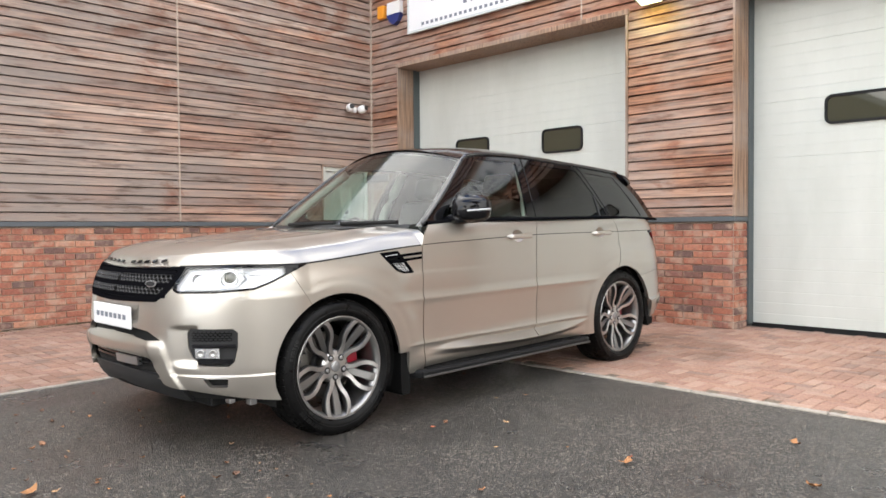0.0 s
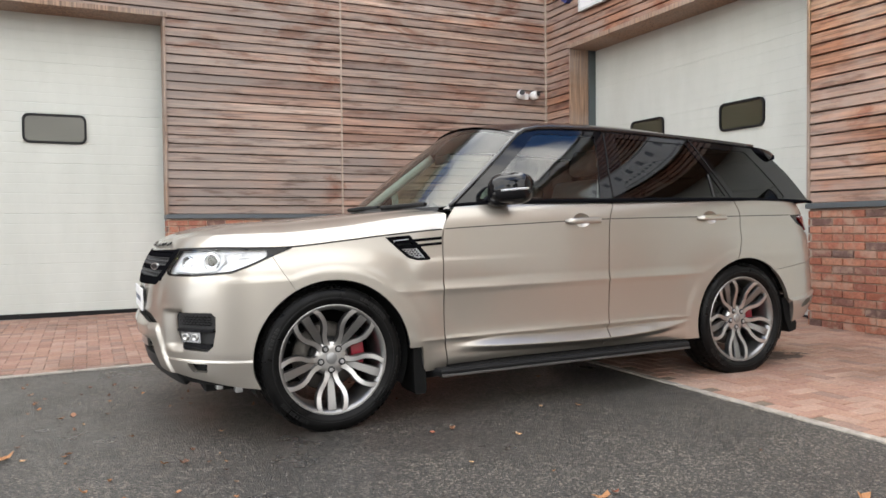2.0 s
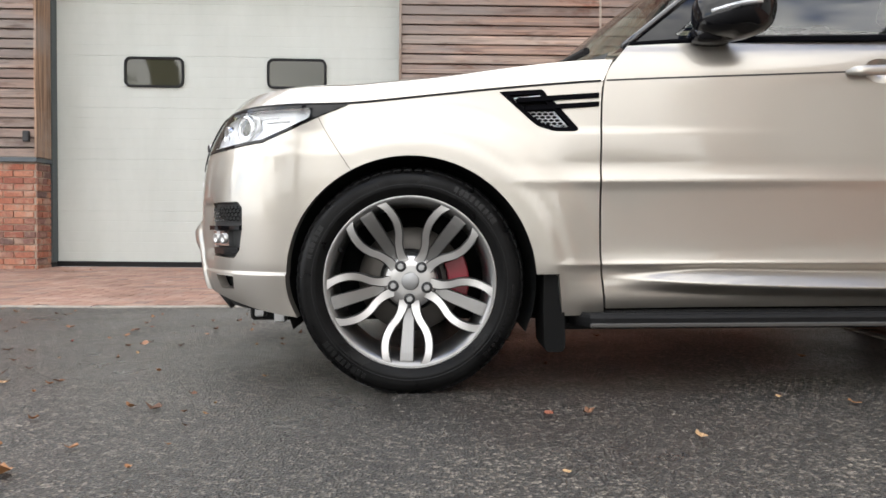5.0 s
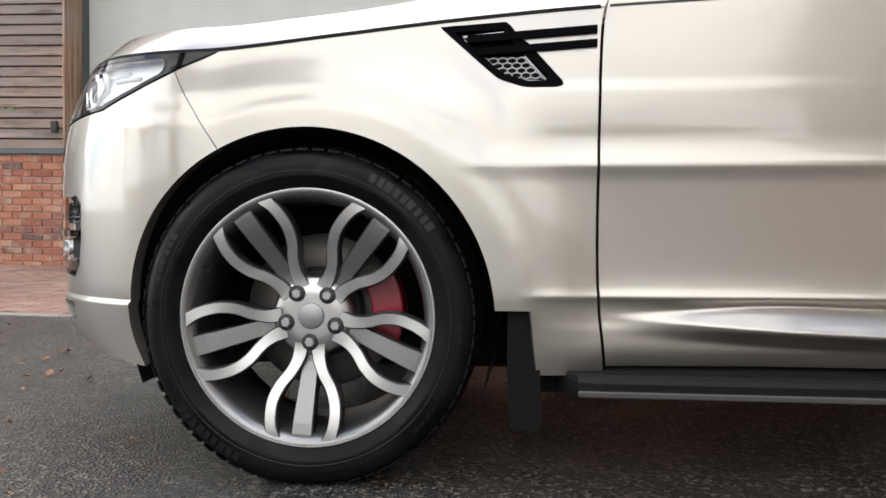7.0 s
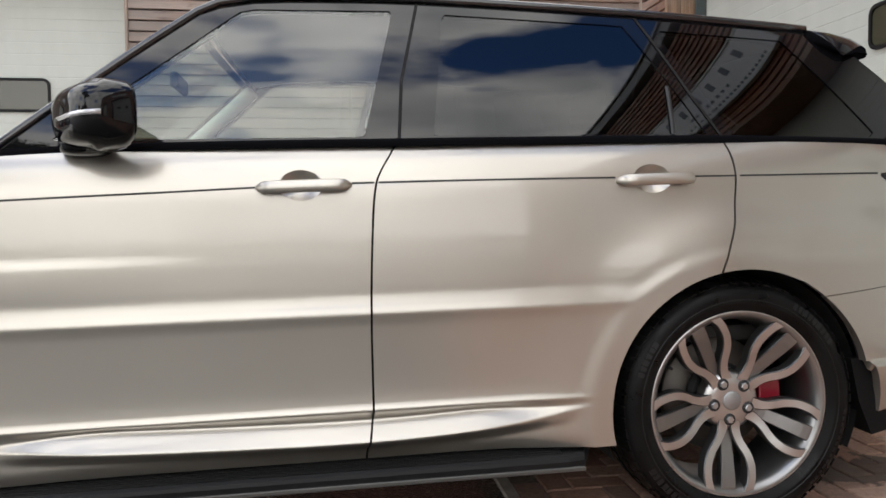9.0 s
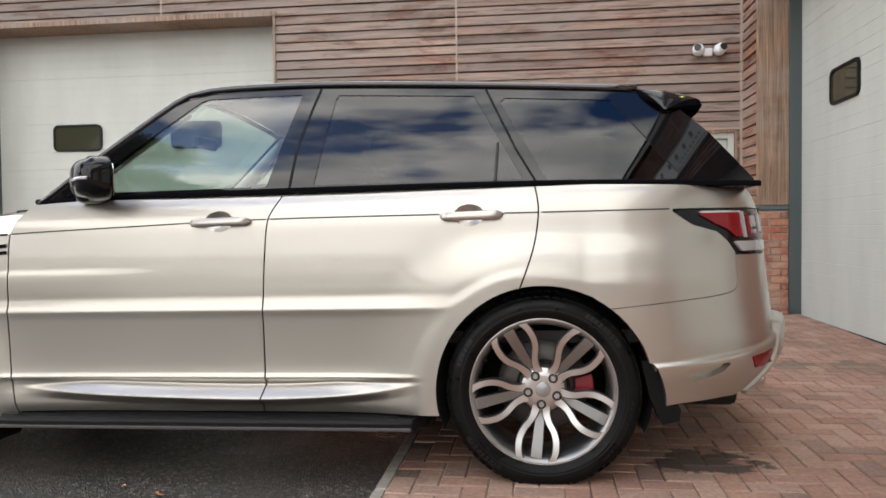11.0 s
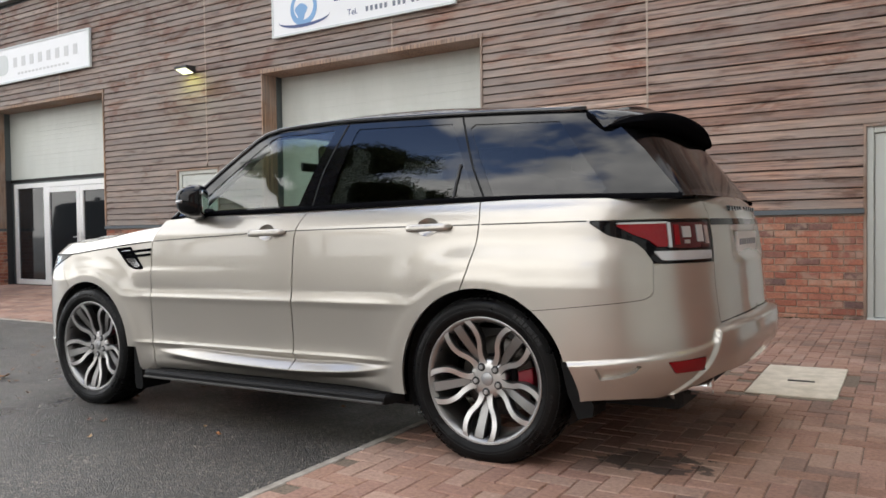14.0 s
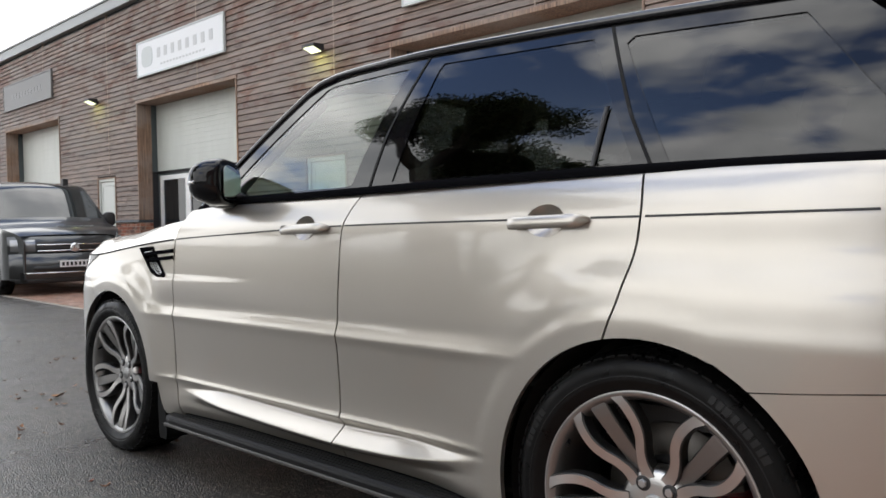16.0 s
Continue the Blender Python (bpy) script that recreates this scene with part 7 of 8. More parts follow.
# ---- cabin
for s in (-1, 1):
    line_in = [tuple(Vector(windscreen_at(0.94 * s, t)) + Vector((0.05, 0, -0.03))) for t in np.linspace(0.05, 0.97, 8)]
    part("pillar_lining", tube(bmesh.new(), line_in, 0.034, 10), "lining_pale", car, "pale pillar lining", True)
    line_in = [(1.84 + 0.13 * t, s * (-glass_y(1.9, 1.2 + 0.42 * t) - 0.05), 1.15 + 0.47 * t) for t in np.linspace(0, 1, 6)]
    part("pillar_lining", tube(bmesh.new(), line_in, 0.04, 10), "lining_pale", car, "", True)
def seat(x, y, wide=0.50):
    root = part("seat", boxes((x - 0.02, x + 0.52, y - wide / 2, y + wide / 2, 0.62, 0.80), bevel=0.05), "leather_dark", car, "dark leather seat", True)
    back = part("backrest", boxes((-0.07, 0.08, -wide / 2, wide / 2, 0.0, 0.62), bevel=0.05), "leather_dark", root, "", True)
    back.matrix_basis = pose(x + 0.52, y, 0.76, 0, 16, 0)
    rest = part("headrest", boxes((-0.05, 0.05, -0.13, 0.13, 0.66, 0.84), bevel=0.04), "leather_dark", back, "", True)
    return root


for y in (-0.40, 0.40):
    seat(1.30, y)
    seat(2.20, y, 0.62)
part("dashboard", boxes((0.66, 1.00, -0.72, 0.72, 0.86, 1.11), bevel=0.06), "leather_dark", car, "dark dashboard", True)
wheel_bm = lathe(bmesh.new(), [(0.185 + 0.016 * math.cos(a), 0.016 * math.sin(a)) for a in np.linspace(0, 2 * math.pi, 10, endpoint=False)], 32, "x", closed=True)
sw_ob = part("steering_wheel", wheel_bm, "leather_dark", car, "", True)
sw_ob.matrix_basis = pose(1.12, 0.38, 1.06, 0, 24, 0)
part("steering_boss", boxes((-0.02, 0.03, -0.17, 0.17, -0.03, 0.05), bevel=0.015), "leather_dark", sw_ob)
patch("headlining", lambda s, t: tuple(Vector(roof_at(s, 1.36 + 2.0 * t)) - Vector((0, 0, 0.045))), -0.94, 0.94, 0, 1, 16, 16, "lining_pale", "pale headlining")
part("cabin_floor", boxes((0.6, 3.75, -0.80, 0.80, 0.55, 0.60)), "leather_dark", car)
part("load_cover", boxes((2.75, 3.72, -0.74, 0.74, 1.13, 1.16), bevel=0.01), "leather_dark", car)
part("rear_bulkhead", boxes((0.52, 0.58, -0.70, 0.70, 0.5, 1.05)), "leather_dark", car)
part("inside_mirror", boxes((1.10, 1.13, -0.12, 0.12, 1.50, 1.56), bevel=0.012), "trim_black", car)

# ---------------------------------------------------------------- wheels


def spoke_mesh(name, path, widths, y_face, thick, sign=1, mats=()):
    """A flat bar on the wheel's face: path of (r, side) pairs, widths, depth of the face at each."""
    pts, faces = [], []
    n_p = len(path)
    for k in range(n_p):
        r, q = path[k]
        a, b2 = path[max(0, k - 1)], path[min(n_p - 1, k + 1)]
        dr, dq = b2[0] - a[0], b2[1] - a[1]
        ln = math.hypot(dr, dq)
        nr, nq = -dq / ln, dr / ln
        w = widths[k] / 2
        y = y_face[k]
        for o, d in ((-w, thick), (-w, 0.004), (-w + 0.003, 0.0), (w - 0.003, 0.0), (w, 0.004), (w, thick)):
            pts.append(((q + nq * o) * sign, y + d, -(r + nr * o)))
    for k in range(n_p - 1):
        for j in range(6):
            faces.append((6 * k + j, 6 * k + (j + 1) % 6, 6 * k + 6 + (j + 1) % 6, 6 * k + 6 + j))
    faces += [tuple(range(6)), tuple(range(6 * n_p - 1, 6 * n_p - 7, -1))]
    bm = bmesh.new()
    vs = [bm.verts.new(p) for p in pts]
    for f in faces:
        bm.faces.new([vs[i] for i in f])
    bmesh.ops.recalc_face_normals(bm, faces=bm.faces)
    me = bpy.data.meshes.new(name)
    bm.to_mesh(me)
    bm.free()
    for mat in mats:
        me.materials.append(MATS[mat])
    if len(mats) > 1:
        me.polygons.foreach_set("material_index", [0 if p.index < 6 * (n_p - 1) and p.index % 6 == 2 else 1 for p in me.polygons])
    return me


def smooth_path(points, steps=5):
    rs = curve([(k, p[0]) for k, p in enumerate(points)])
    qs = curve([(k, p[1]) for k, p in enumerate(points)])
    ts = np.linspace(0, len(points) - 1, (len(points) - 1) * steps + 1)
    return [(rs(float(t)), qs(float(t))) for t in ts], [float(t) for t in ts]


def build_wheel(name, x, side, turn, span=15):
    """A 22 inch alloy wheel with five groups of two bright wavy spokes and a broad grey one between them."""
    barrel = lathe(bmesh.new(), ((0.268, -0.100), (0.278, -0.112), (0.289, -0.119), (0.2935, -0.116), (0.2935, -0.106), (0.280, -0.095), (0.272, -0.070), (0.262, 0.02), (0.262, 0.11), (0.290, 0.118), (0.290, 0.11), (0.270, 0.10), (0.255, 0.02), (0.262, -0.07)), 72, closed=True)
    w = part(name, barrel, "alloy_barrel", car, "twenty-two inch machined alloy wheel", True)
    part("rim_lip", lathe(bmesh.new(), ((0.2865, -0.1170), (0.2895, -0.1192), (0.2925, -0.1188), (0.2940, -0.1150)), 80), "alloy_bright", w, "bright machined rim edge", True)
    # tyre: profile with rounded shoulders and two rim ribs
    prof = [(0.288, -0.112), (0.300, -0.122), (0.316, -0.131), (0.322, -0.1345), (0.326, -0.133), (0.340, -0.136), (0.356, -0.132), (0.368, -0.124), (0.378, -0.112), (0.3845, -0.100), (0.388, -0.078), (0.3885, -0.04), (0.3885, 0.04),
            (0.388, 0.078), (0.3845, 0.100), (0.378, 0.112), (0.356, 0.132), (0.322, 0.1345), (0.290, 0.112)]
    bm = lathe(bmesh.new(), prof, 96)
    tyre = part("tyre", bm, "tyre_rubber", w, "black low-profile tyre", True)
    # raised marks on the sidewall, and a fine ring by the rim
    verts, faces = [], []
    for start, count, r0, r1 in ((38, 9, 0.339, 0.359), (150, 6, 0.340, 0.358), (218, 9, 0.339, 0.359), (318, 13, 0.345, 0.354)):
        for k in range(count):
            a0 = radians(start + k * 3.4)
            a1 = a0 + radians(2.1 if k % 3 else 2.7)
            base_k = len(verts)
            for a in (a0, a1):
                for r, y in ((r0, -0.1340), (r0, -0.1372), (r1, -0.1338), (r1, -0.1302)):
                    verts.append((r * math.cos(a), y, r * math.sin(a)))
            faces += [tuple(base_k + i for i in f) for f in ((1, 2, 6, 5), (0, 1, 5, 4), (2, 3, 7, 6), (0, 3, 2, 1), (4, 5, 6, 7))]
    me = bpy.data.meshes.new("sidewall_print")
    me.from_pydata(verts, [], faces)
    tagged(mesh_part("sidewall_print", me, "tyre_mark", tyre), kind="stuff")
    part("sidewall_ring", lathe(bmesh.new(), ((0.3275, -0.1330), (0.3285, -0.1352), (0.3305, -0.1352), (0.3315, -0.1338)), 72), "tyre_mark", tyre, "", True)
    # shoulder lugs and circumferential grooves
    verts, faces = [], []
    for k in range(66):
        a0, a1 = 2 * math.pi * (k + 0.08) / 66, 2 * math.pi * (k + 0.80) / 66
        for y0, y1, r0, r1 in ((-0.119, -0.070, 0.3805, 0.3915), (-0.060, -0.022, 0.3915, 0.3925), (0.022, 0.06, 0.3925, 0.3915), (0.07, 0.119, 0.3915, 0.3805)):
            skew = 0.02 * (1 if y0 < 0 else -1)
            base_k = len(verts)
            for a, sk in ((a0, 0), (a1, 0)):
                for y, r in ((y0, r0), (y1, r1)):
                    aa = a + skew * (y / 0.1)
                    for rr in (0.376, r):
                        verts.append((rr * math.cos(aa), y, rr * math.sin(aa)))
            b0 = base_k
            faces += [(b0 + 1, b0 + 3, b0 + 7, b0 + 5), (b0, b0 + 1, b0 + 5, b0 + 4), (b0 + 2, b0 + 6, b0 + 7, b0 + 3), (b0, b0 + 2, b0 + 3, b0 + 1), (b0 + 4, b0 + 5, b0 + 7, b0 + 6)]
    me = bpy.data.meshes.new("tread")
    me.from_pydata(verts, [], faces)
    tread = mesh_part("tread", me, "tyre_rubber", w)
    tread["kind"] = "stuff"
    # inner dish wall behind the spokes
    part("dish", lathe(bmesh.new(), ((0.0, 0.0), (0.10, 0.0), (0.11, 0.012), (0.0, 0.012)), 40), "trim_black", w)
    # bright wavy spokes
    line, ts = smooth_path(((0.066, 0.020), (0.098, 0.024), (0.130, 0.038), (0.162, 0.060), (0.198, 0.073), (0.238, 0.074), (0.272, 0.067), (0.2905, 0.067)))
    n_t = ts[-1]
    face_y = [-0.070 - 0.044 * smooth_step(t / n_t * 1.15) for t in ts]
    wid = [0.036 - 0.007 * smooth_step(t / 2) + 0.022 * smooth_step((t - 5.4) / 1.6) for t in ts]
    bright = [spoke_mesh("spoke", line, wid, face_y, 0.040, sg, ("alloy_bright", "alloy_side")) for sg in (1, -1)]
    line2, ts2 = smooth_path(((0.088, 0.0), (0.15, 0.0), (0.22, 0.0), (0.289, 0.0)), 3)
    face_y2 = [-0.056 - 0.052 * smooth_step(t / ts2[-1]) for t in ts2]
    wid2 = [0.038 + 0.014 * t / ts2[-1] for t in ts2]
    broad = spoke_mesh("broad_spoke", line2, wid2, face_y2, 0.030, 1, ("alloy_grey", "alloy_side"))
    nut = lathe(bmesh.new(), ((0.0, -0.078), (0.0095, -0.078), (0.0115, -0.076), (0.012, -0.060)), 6)
    nut_me = bpy.data.meshes.new("wheel_nut")
    nut.to_mesh(nut_me)
    nut.free()
    # shade of the sunk wells, put in as black discs proud of the hub
    well = lathe(bmesh.new(), ((0.0, -0.0715), (0.0175, -0.0715), (0.0195, -0.0705), (0.020, -0.060)), 20)
    well_me = bpy.data.meshes.new("nut_well")
    well.to_mesh(well_me)
    well.free()
    for k in range(5):
        m = pose(0, 0, 0, 0, 72 * k, 0)
        for me in bright:
            ob = mesh_part("spoke", me, "alloy_bright", w, "", False)
            ob.matrix_basis = m
        ob = mesh_part("broad_spoke", broad, "alloy_grey", w)
        ob.matrix_basis = m
        for nm, me, mat in (("wheel_nut", nut_me, "satin_silver"), ("nut_well", well_me, "trim_black")):
            ob = mesh_part(nm, me, mat, w, "", nm != "wheel_nut")
            ob.matrix_basis = m @ pose(0, 0, -0.061, 0, 0, 0)
    part("hub", lathe(bmesh.new(), ((0.0, -0.0692), (0.050, -0.0692), (0.082, -0.0672), (0.093, -0.058), (0.096, -0.02), (0.0, -0.02)), 40), "alloy_bright", w, "", True)
    part("centre_cap", lathe(bmesh.new(), ((0.0, -0.0745), (0.027, -0.0742), (0.0305, -0.072), (0.032, -0.060)), 32), "cap_silver", w, "plain silver centre cap", True)
    part("brake_disc", lathe(bmesh.new(), ((0.10, 0.035), (0.185, 0.035), (0.187, 0.040), (0.187, 0.062), (0.10, 0.062)), 48), "disc_steel", w, "worn steel brake disc", True)
    part("disc_bell", lathe(bmesh.new(), ((0.0, 0.012), (0.10, 0.012), (0.105, 0.04)), 32), "trim_black", w, "", True)
    part("valve", tube(bmesh.new(), ((-0.245, -0.09, 0.10), (-0.235, -0.112, 0.095)), 0.005, 8), "rubber_black", w)
    # caliper behind the spokes, towards the rear of the disc
    out = []
    for k in range(9):
        a = radians(-span + 2 * span * k / 8)
        out.append((0.205 * math.cos(a), 0.205 * math.sin(a)))
    for k in range(9):
        a = radians(span - 2 * span * k / 8)
        out.append((0.130 * math.cos(a), 0.130 * math.sin(a)))
    cal = prism(bmesh.new(), out, "y", -0.012, 0.075)
    bmesh.ops.bevel(cal, geom=list(cal.edges), offset=0.006, segments=2, affect="EDGES", profile=0.5)
    cal_ob = part("brake_caliper", cal, "caliper_red", w, "red brake caliper")
    m = pose(x, side * 0.845, AXLE_Z + 0.0, 0, turn, 0)
    if side > 0:
        m = pose(x, side * 0.845, AXLE_Z, 0, turn, 180)
    w.matrix_basis = m
    cal_ob.matrix_basis = pose(0, 0, 0, 0, -turn if side < 0 else 180 - turn, 0)
    return w


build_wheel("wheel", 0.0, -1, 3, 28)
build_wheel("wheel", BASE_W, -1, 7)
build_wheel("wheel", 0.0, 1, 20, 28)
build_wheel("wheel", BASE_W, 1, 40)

# ---------------------------------------------------------------- trees across the road
m, n, l, b = principled("bark", (0.09, 0.07, 0.055), 0.9)
bk_n = noise_node(n, l, coords(n, l, (6, 6, 1.2)), 5, 6, 0.65)
l.new(ramp_node(n, l, bk_n, (0.3, (0.05, 0.04, 0.032)), (0.7, (0.14, 0.115, 0.09))), b.inputs["Base Color"])
bump_node(n, l, b, bk_n, 0.6, 0.02)
m, n, l, b = principled("foliage", (0.06, 0.09, 0.025), 0.6)
g = n.new("ShaderNodeNewGeometry")
l.new(ramp_node(n, l, g.outputs["Random Per Island"], (0.0, (0.045, 0.075, 0.02)), (0.5, (0.075, 0.11, 0.03)), (0.85, (0.11, 0.12, 0.035)), (1.0, (0.16, 0.11, 0.03))), b.inputs["Base Color"])


def tree(x, y, high, spread, seed, leaves, reach=1.0):
    """Trunk, forking limbs and a crown of small leaves in uneven clumps."""
    rng = random.Random(seed)
    root = thing("broadleaf_tree", "tall broadleaf tree with dense green crown by the road", "tree", "trees by the road", at=pose(x, y, ground_z(x, y)))
    wood = bmesh.new()
    tips = []

    def limb(p, d, length, rad, depth):
        path, q = [p], Vector(p)
        for k in range(4):
            d = (d + Vector((rng.uniform(-0.25, 0.25), rng.uniform(-0.25, 0.25), rng.uniform(-0.08, 0.2)))).normalized()
            q = q + d * length / 4
            path.append(tuple(q))
        tube(wood, path, lambda t, r=rad: r * (1 - 0.45 * t), 7 if depth else 10)
        if depth >= 2:
            tips.append((q, length))
        if depth < 4:
            for k in range(3 if depth else 6):
                side = Vector((rng.uniform(-1, 1), rng.uniform(-1, 1), rng.uniform(-0.05, 0.75))).normalized()
                start = Vector(path[-1 - (k % 2)])
                limb(tuple(start), (d * 0.5 + side).normalized(), length * (rng.uniform(0.55, 0.78) if depth else rng.uniform(0.28, 0.42) * reach), rad * 0.52, depth + 1)
    limb((0, 0, -0.1), Vector((0, 0, 1)), high * 0.50, high * 0.026, 0)
    part("trunk", wood, "bark", root, smooth=True)
    verts, faces = [], []
    for _ in range(leaves):
        c, length = rng.choice(tips)
        r = spread * 0.21
        while True:
            o = Vector((rng.uniform(-1, 1), rng.uniform(-1, 1), rng.uniform(-0.8, 0.8)))
            if o.length < 1:
                break
        p = c + o * r
        s = rng.uniform(0.07, 0.13)
        a = Vector((rng.uniform(-1, 1), rng.uniform(-1, 1), rng.uniform(-1, 1))).normalized()
        w = a.cross(Vector((rng.uniform(-1, 1), rng.uniform(-1, 1), rng.uniform(-1, 1)))).normalized()
        k = len(verts)
        verts += [tuple(p), tuple(p + a * s + w * s * 0.45), tuple(p + a * s * 2), tuple(p + a * s - w * s * 0.45)]
        faces.append((k, k + 1, k + 2, k + 3))
    me = bpy.data.meshes.new("crown")
    me.from_pydata(verts, [], faces)
    tagged(mesh_part("crown", me, "foliage", root), kind="stuff")
    return root


tree(-8.4, -12.1, 23.5, 4.4, 3, 90000, 0.58)
# two unseen trees added for the horizon in reflections
tree(-27.0, -21.0, 9.0, 5.0, 8, 14000)
tree(9.5, -19.0, 10.0, 5.0, 14, 12000)
# four more unseen trees added to darken the flank's low reflections
for x, y, high, seed in ((-16.5, -23.0, 9.5, 21), (-22.0, -18.5, 10.0, 22), (-34.0, -17.0, 11.0, 23), (-31.0, -26.0, 11.5, 24)):
    tree(x, y, high, 5.4, seed, 13000)
# clipped hedge along the far side of the road, added unseen for reflections
rng = random.Random(31)
verts, faces = [], []
for _ in range(26000):
    p = Vector((rng.uniform(-40, 30), -20.5 + rng.gauss(0, 0.45), rng.uniform(-0.1, 1.9)))
    s = rng.uniform(0.07, 0.15)
    a = Vector((rng.uniform(-1, 1), rng.uniform(-1, 1), rng.uniform(-1, 1))).normalized()
    w = a.cross(Vector((rng.uniform(-1, 1), rng.uniform(-1, 1), rng.uniform(-1, 1)))).normalized()
    k = len(verts)
    verts += [tuple(p), tuple(p + a * s + w * s * 0.5), tuple(p + a * s * 2), tuple(p + a * s - w * s * 0.5)]
    faces.append((k, k + 1, k + 2, k + 3))
me = bpy.data.meshes.new("hedge")
me.from_pydata(verts, [], faces)
tagged(mesh_part("hedge", me, "foliage"), "long leafy hedge along the road", "hedge", kind="stuff")

# ---------------------------------------------------------------- fallen leaves and twigs
m, n, l, b = principled("dead_leaf", (0.2, 0.09, 0.04), 0.7)
g = n.new("ShaderNodeNewGeometry")
l.new(ramp_node(n, l, g.outputs["Random Per Island"], (0.0, (0.10, 0.05, 0.03)), (0.35, (0.22, 0.10, 0.045)), (0.65, (0.34, 0.16, 0.06)), (0.85, (0.16, 0.035, 0.025)), (1.0, (0.42, 0.28, 0.14))), b.inputs["Base Color"])


def leaf_outline(rng, s):
    out = []
    for k in range(9):
        a = 2 * math.pi * k / 9
        r = s * (0.55 + 0.45 * abs(math.cos(a * 1.5))) * rng.uniform(0.8, 1.15)
        out.append(Vector((r * math.cos(a), 0.62 * r * math.sin(a), 0)))
    return out


def lay_leaf(verts, faces, rng, x, y, s):
    m = pose(x, y, ground_z(x, y) + 0.008, rng.uniform(-14, 14), rng.uniform(-14, 14), rng.uniform(0, 360))
    k = len(verts)
    ring = leaf_outline(rng, s)
    verts.append(tuple(m @ Vector((0, 0, -0.002))))
    for q in ring:
        q.z = 1.8 * (q.x * q.x + q.y * q.y) / s * rng.uniform(0.1, 0.5)
        verts.append(tuple(m @ q))
    for j in range(len(ring)):
        faces.append((k, k + 1 + j, k + 1 + (j + 1) % len(ring)))


rng = random.Random(77)
verts, faces = [], []
for _ in range(420):
    region = rng.random()
    if region < 0.45:
        x, y = rng.uniform(-3.2, -0.6), rng.uniform(-3.2, 1.4)
    elif region < 0.7:
        x, y = rng.uniform(-7, 2.0), rng.uniform(-4.6, 1.4)
    elif region < 0.85:
        x, y = rng.uniform(-5.2, 0.8), 4.9 - abs(rng.gauss(0, 0.25))
    else:
        x, y = rng.uniform(-14, 2), rng.uniform(-6, 4.6)
    lay_leaf(verts, faces, rng, x, y, rng.uniform(0.010, 0.028))
me = bpy.data.meshes.new("fallen_leaves")
me.from_pydata(verts, [], faces)
tagged(mesh_part("fallen_leaves", me, "dead_leaf"), "small brown and orange leaves scattered on the tarmac", "leaves", kind="stuff")
for x, y, s in ((-1.36, -2.30, 0.055), (-0.93, -1.76, 0.05), (0.63, -2.42, 0.045), (-1.55, -0.7, 0.06), (0.9, -3.2, 0.05), (1.5, -2.9, 0.045)):
    verts, faces = [], []
    lay_leaf(verts, faces, rng, x, y, s)
    me = bpy.data.meshes.new("fallen_leaf")
    me.from_pydata(verts, [], faces)
    tagged(mesh_part("fallen_leaf", me, "dead_leaf"), "single curled autumn leaf lying on the tarmac", "leaf", "single leaves on the tarmac")
twig = thing("twig", "thin dark twig lying on the tarmac", "twig")
part("stem", tube(bmesh.new(), [(-1.75 + 0.085 * k, -1.62 + 0.03 * math.sin(k), ground_z(-1.6, -1.6) + 0.009 + 0.004 * (k % 2)) for k in range(4)], 0.005, 6), "bark", twig)

# moss and dirt against the foot of the walls
verts, faces = [], []
m, n, l, b = principled("moss", (0.05, 0.055, 0.02), 0.95)
for _ in range(2600):
    x = rng.uniform(-0.2, 4.15)
    y = WALL_A - 0.02 - abs(rng.gauss(0, 0.035))
    lay_leaf(verts, faces, rng, x, y, rng.uniform(0.006, 0.018))
me = bpy.data.meshes.new("moss")
me.from_pydata(verts, [], faces)
tagged(mesh_part("moss", me, "moss"), "dark moss and grit along the wall foot", "moss", kind="stuff")

# ---------------------------------------------------------------- the grey van
principled("van_paint", (0.045, 0.048, 0.050), 0.28, 0.3, Coat_Weight=1.0, Coat_Roughness=0.04)
principled("van_glass", (0.03, 0.035, 0.035), 0.03, 0.0, Specular_IOR_Level=1.0)
principled("van_lamp", (0.30, 0.31, 0.32), 0.12, 0.4, Coat_Weight=1.0)
van = thing("panel_van", "dark grey panel van parked facing the yard", "van", at=pose(-9.45, 2.42, ground_z(-9.4, 2.4), 0, 0, 0))
# space of the van: x forwards (towards +x), the nose at 0
van_top = curve(((-4.95, 1.86), (-4.6, 1.93), (-3.0, 1.96), (-1.95, 1.94), (-1.55, 1.86), (-1.25, 1.62), (-0.92, 1.30), (-0.80, 1.20), (-0.35, 1.09), (-0.12, 1.00), (0.0, 0.86)))


def van_half(x, z):
    nose = 0.952 - 0.22 * smooth_step((x + 0.55) / 0.6) ** 1.6
    return nose - 0.20 * max(0.0, z - 1.05) ** 1.25 - 0.03 * max(0.0, 0.5 - z)


def van_side(x, z, out=0.0):
    return (x, -van_half(x, z) - out, z)


def van_pair(name, bounds, clips, material, out=0.0, label="", step=0.04, turn_in=0.02):
    me = skin_mesh(name, bounds, clips, lambda u, z: van_side(u, z, out), step, turn_in=turn_in)
    for mesh in (me, mirrored(me)):
        mesh_part(name, mesh, material, van, label, True)


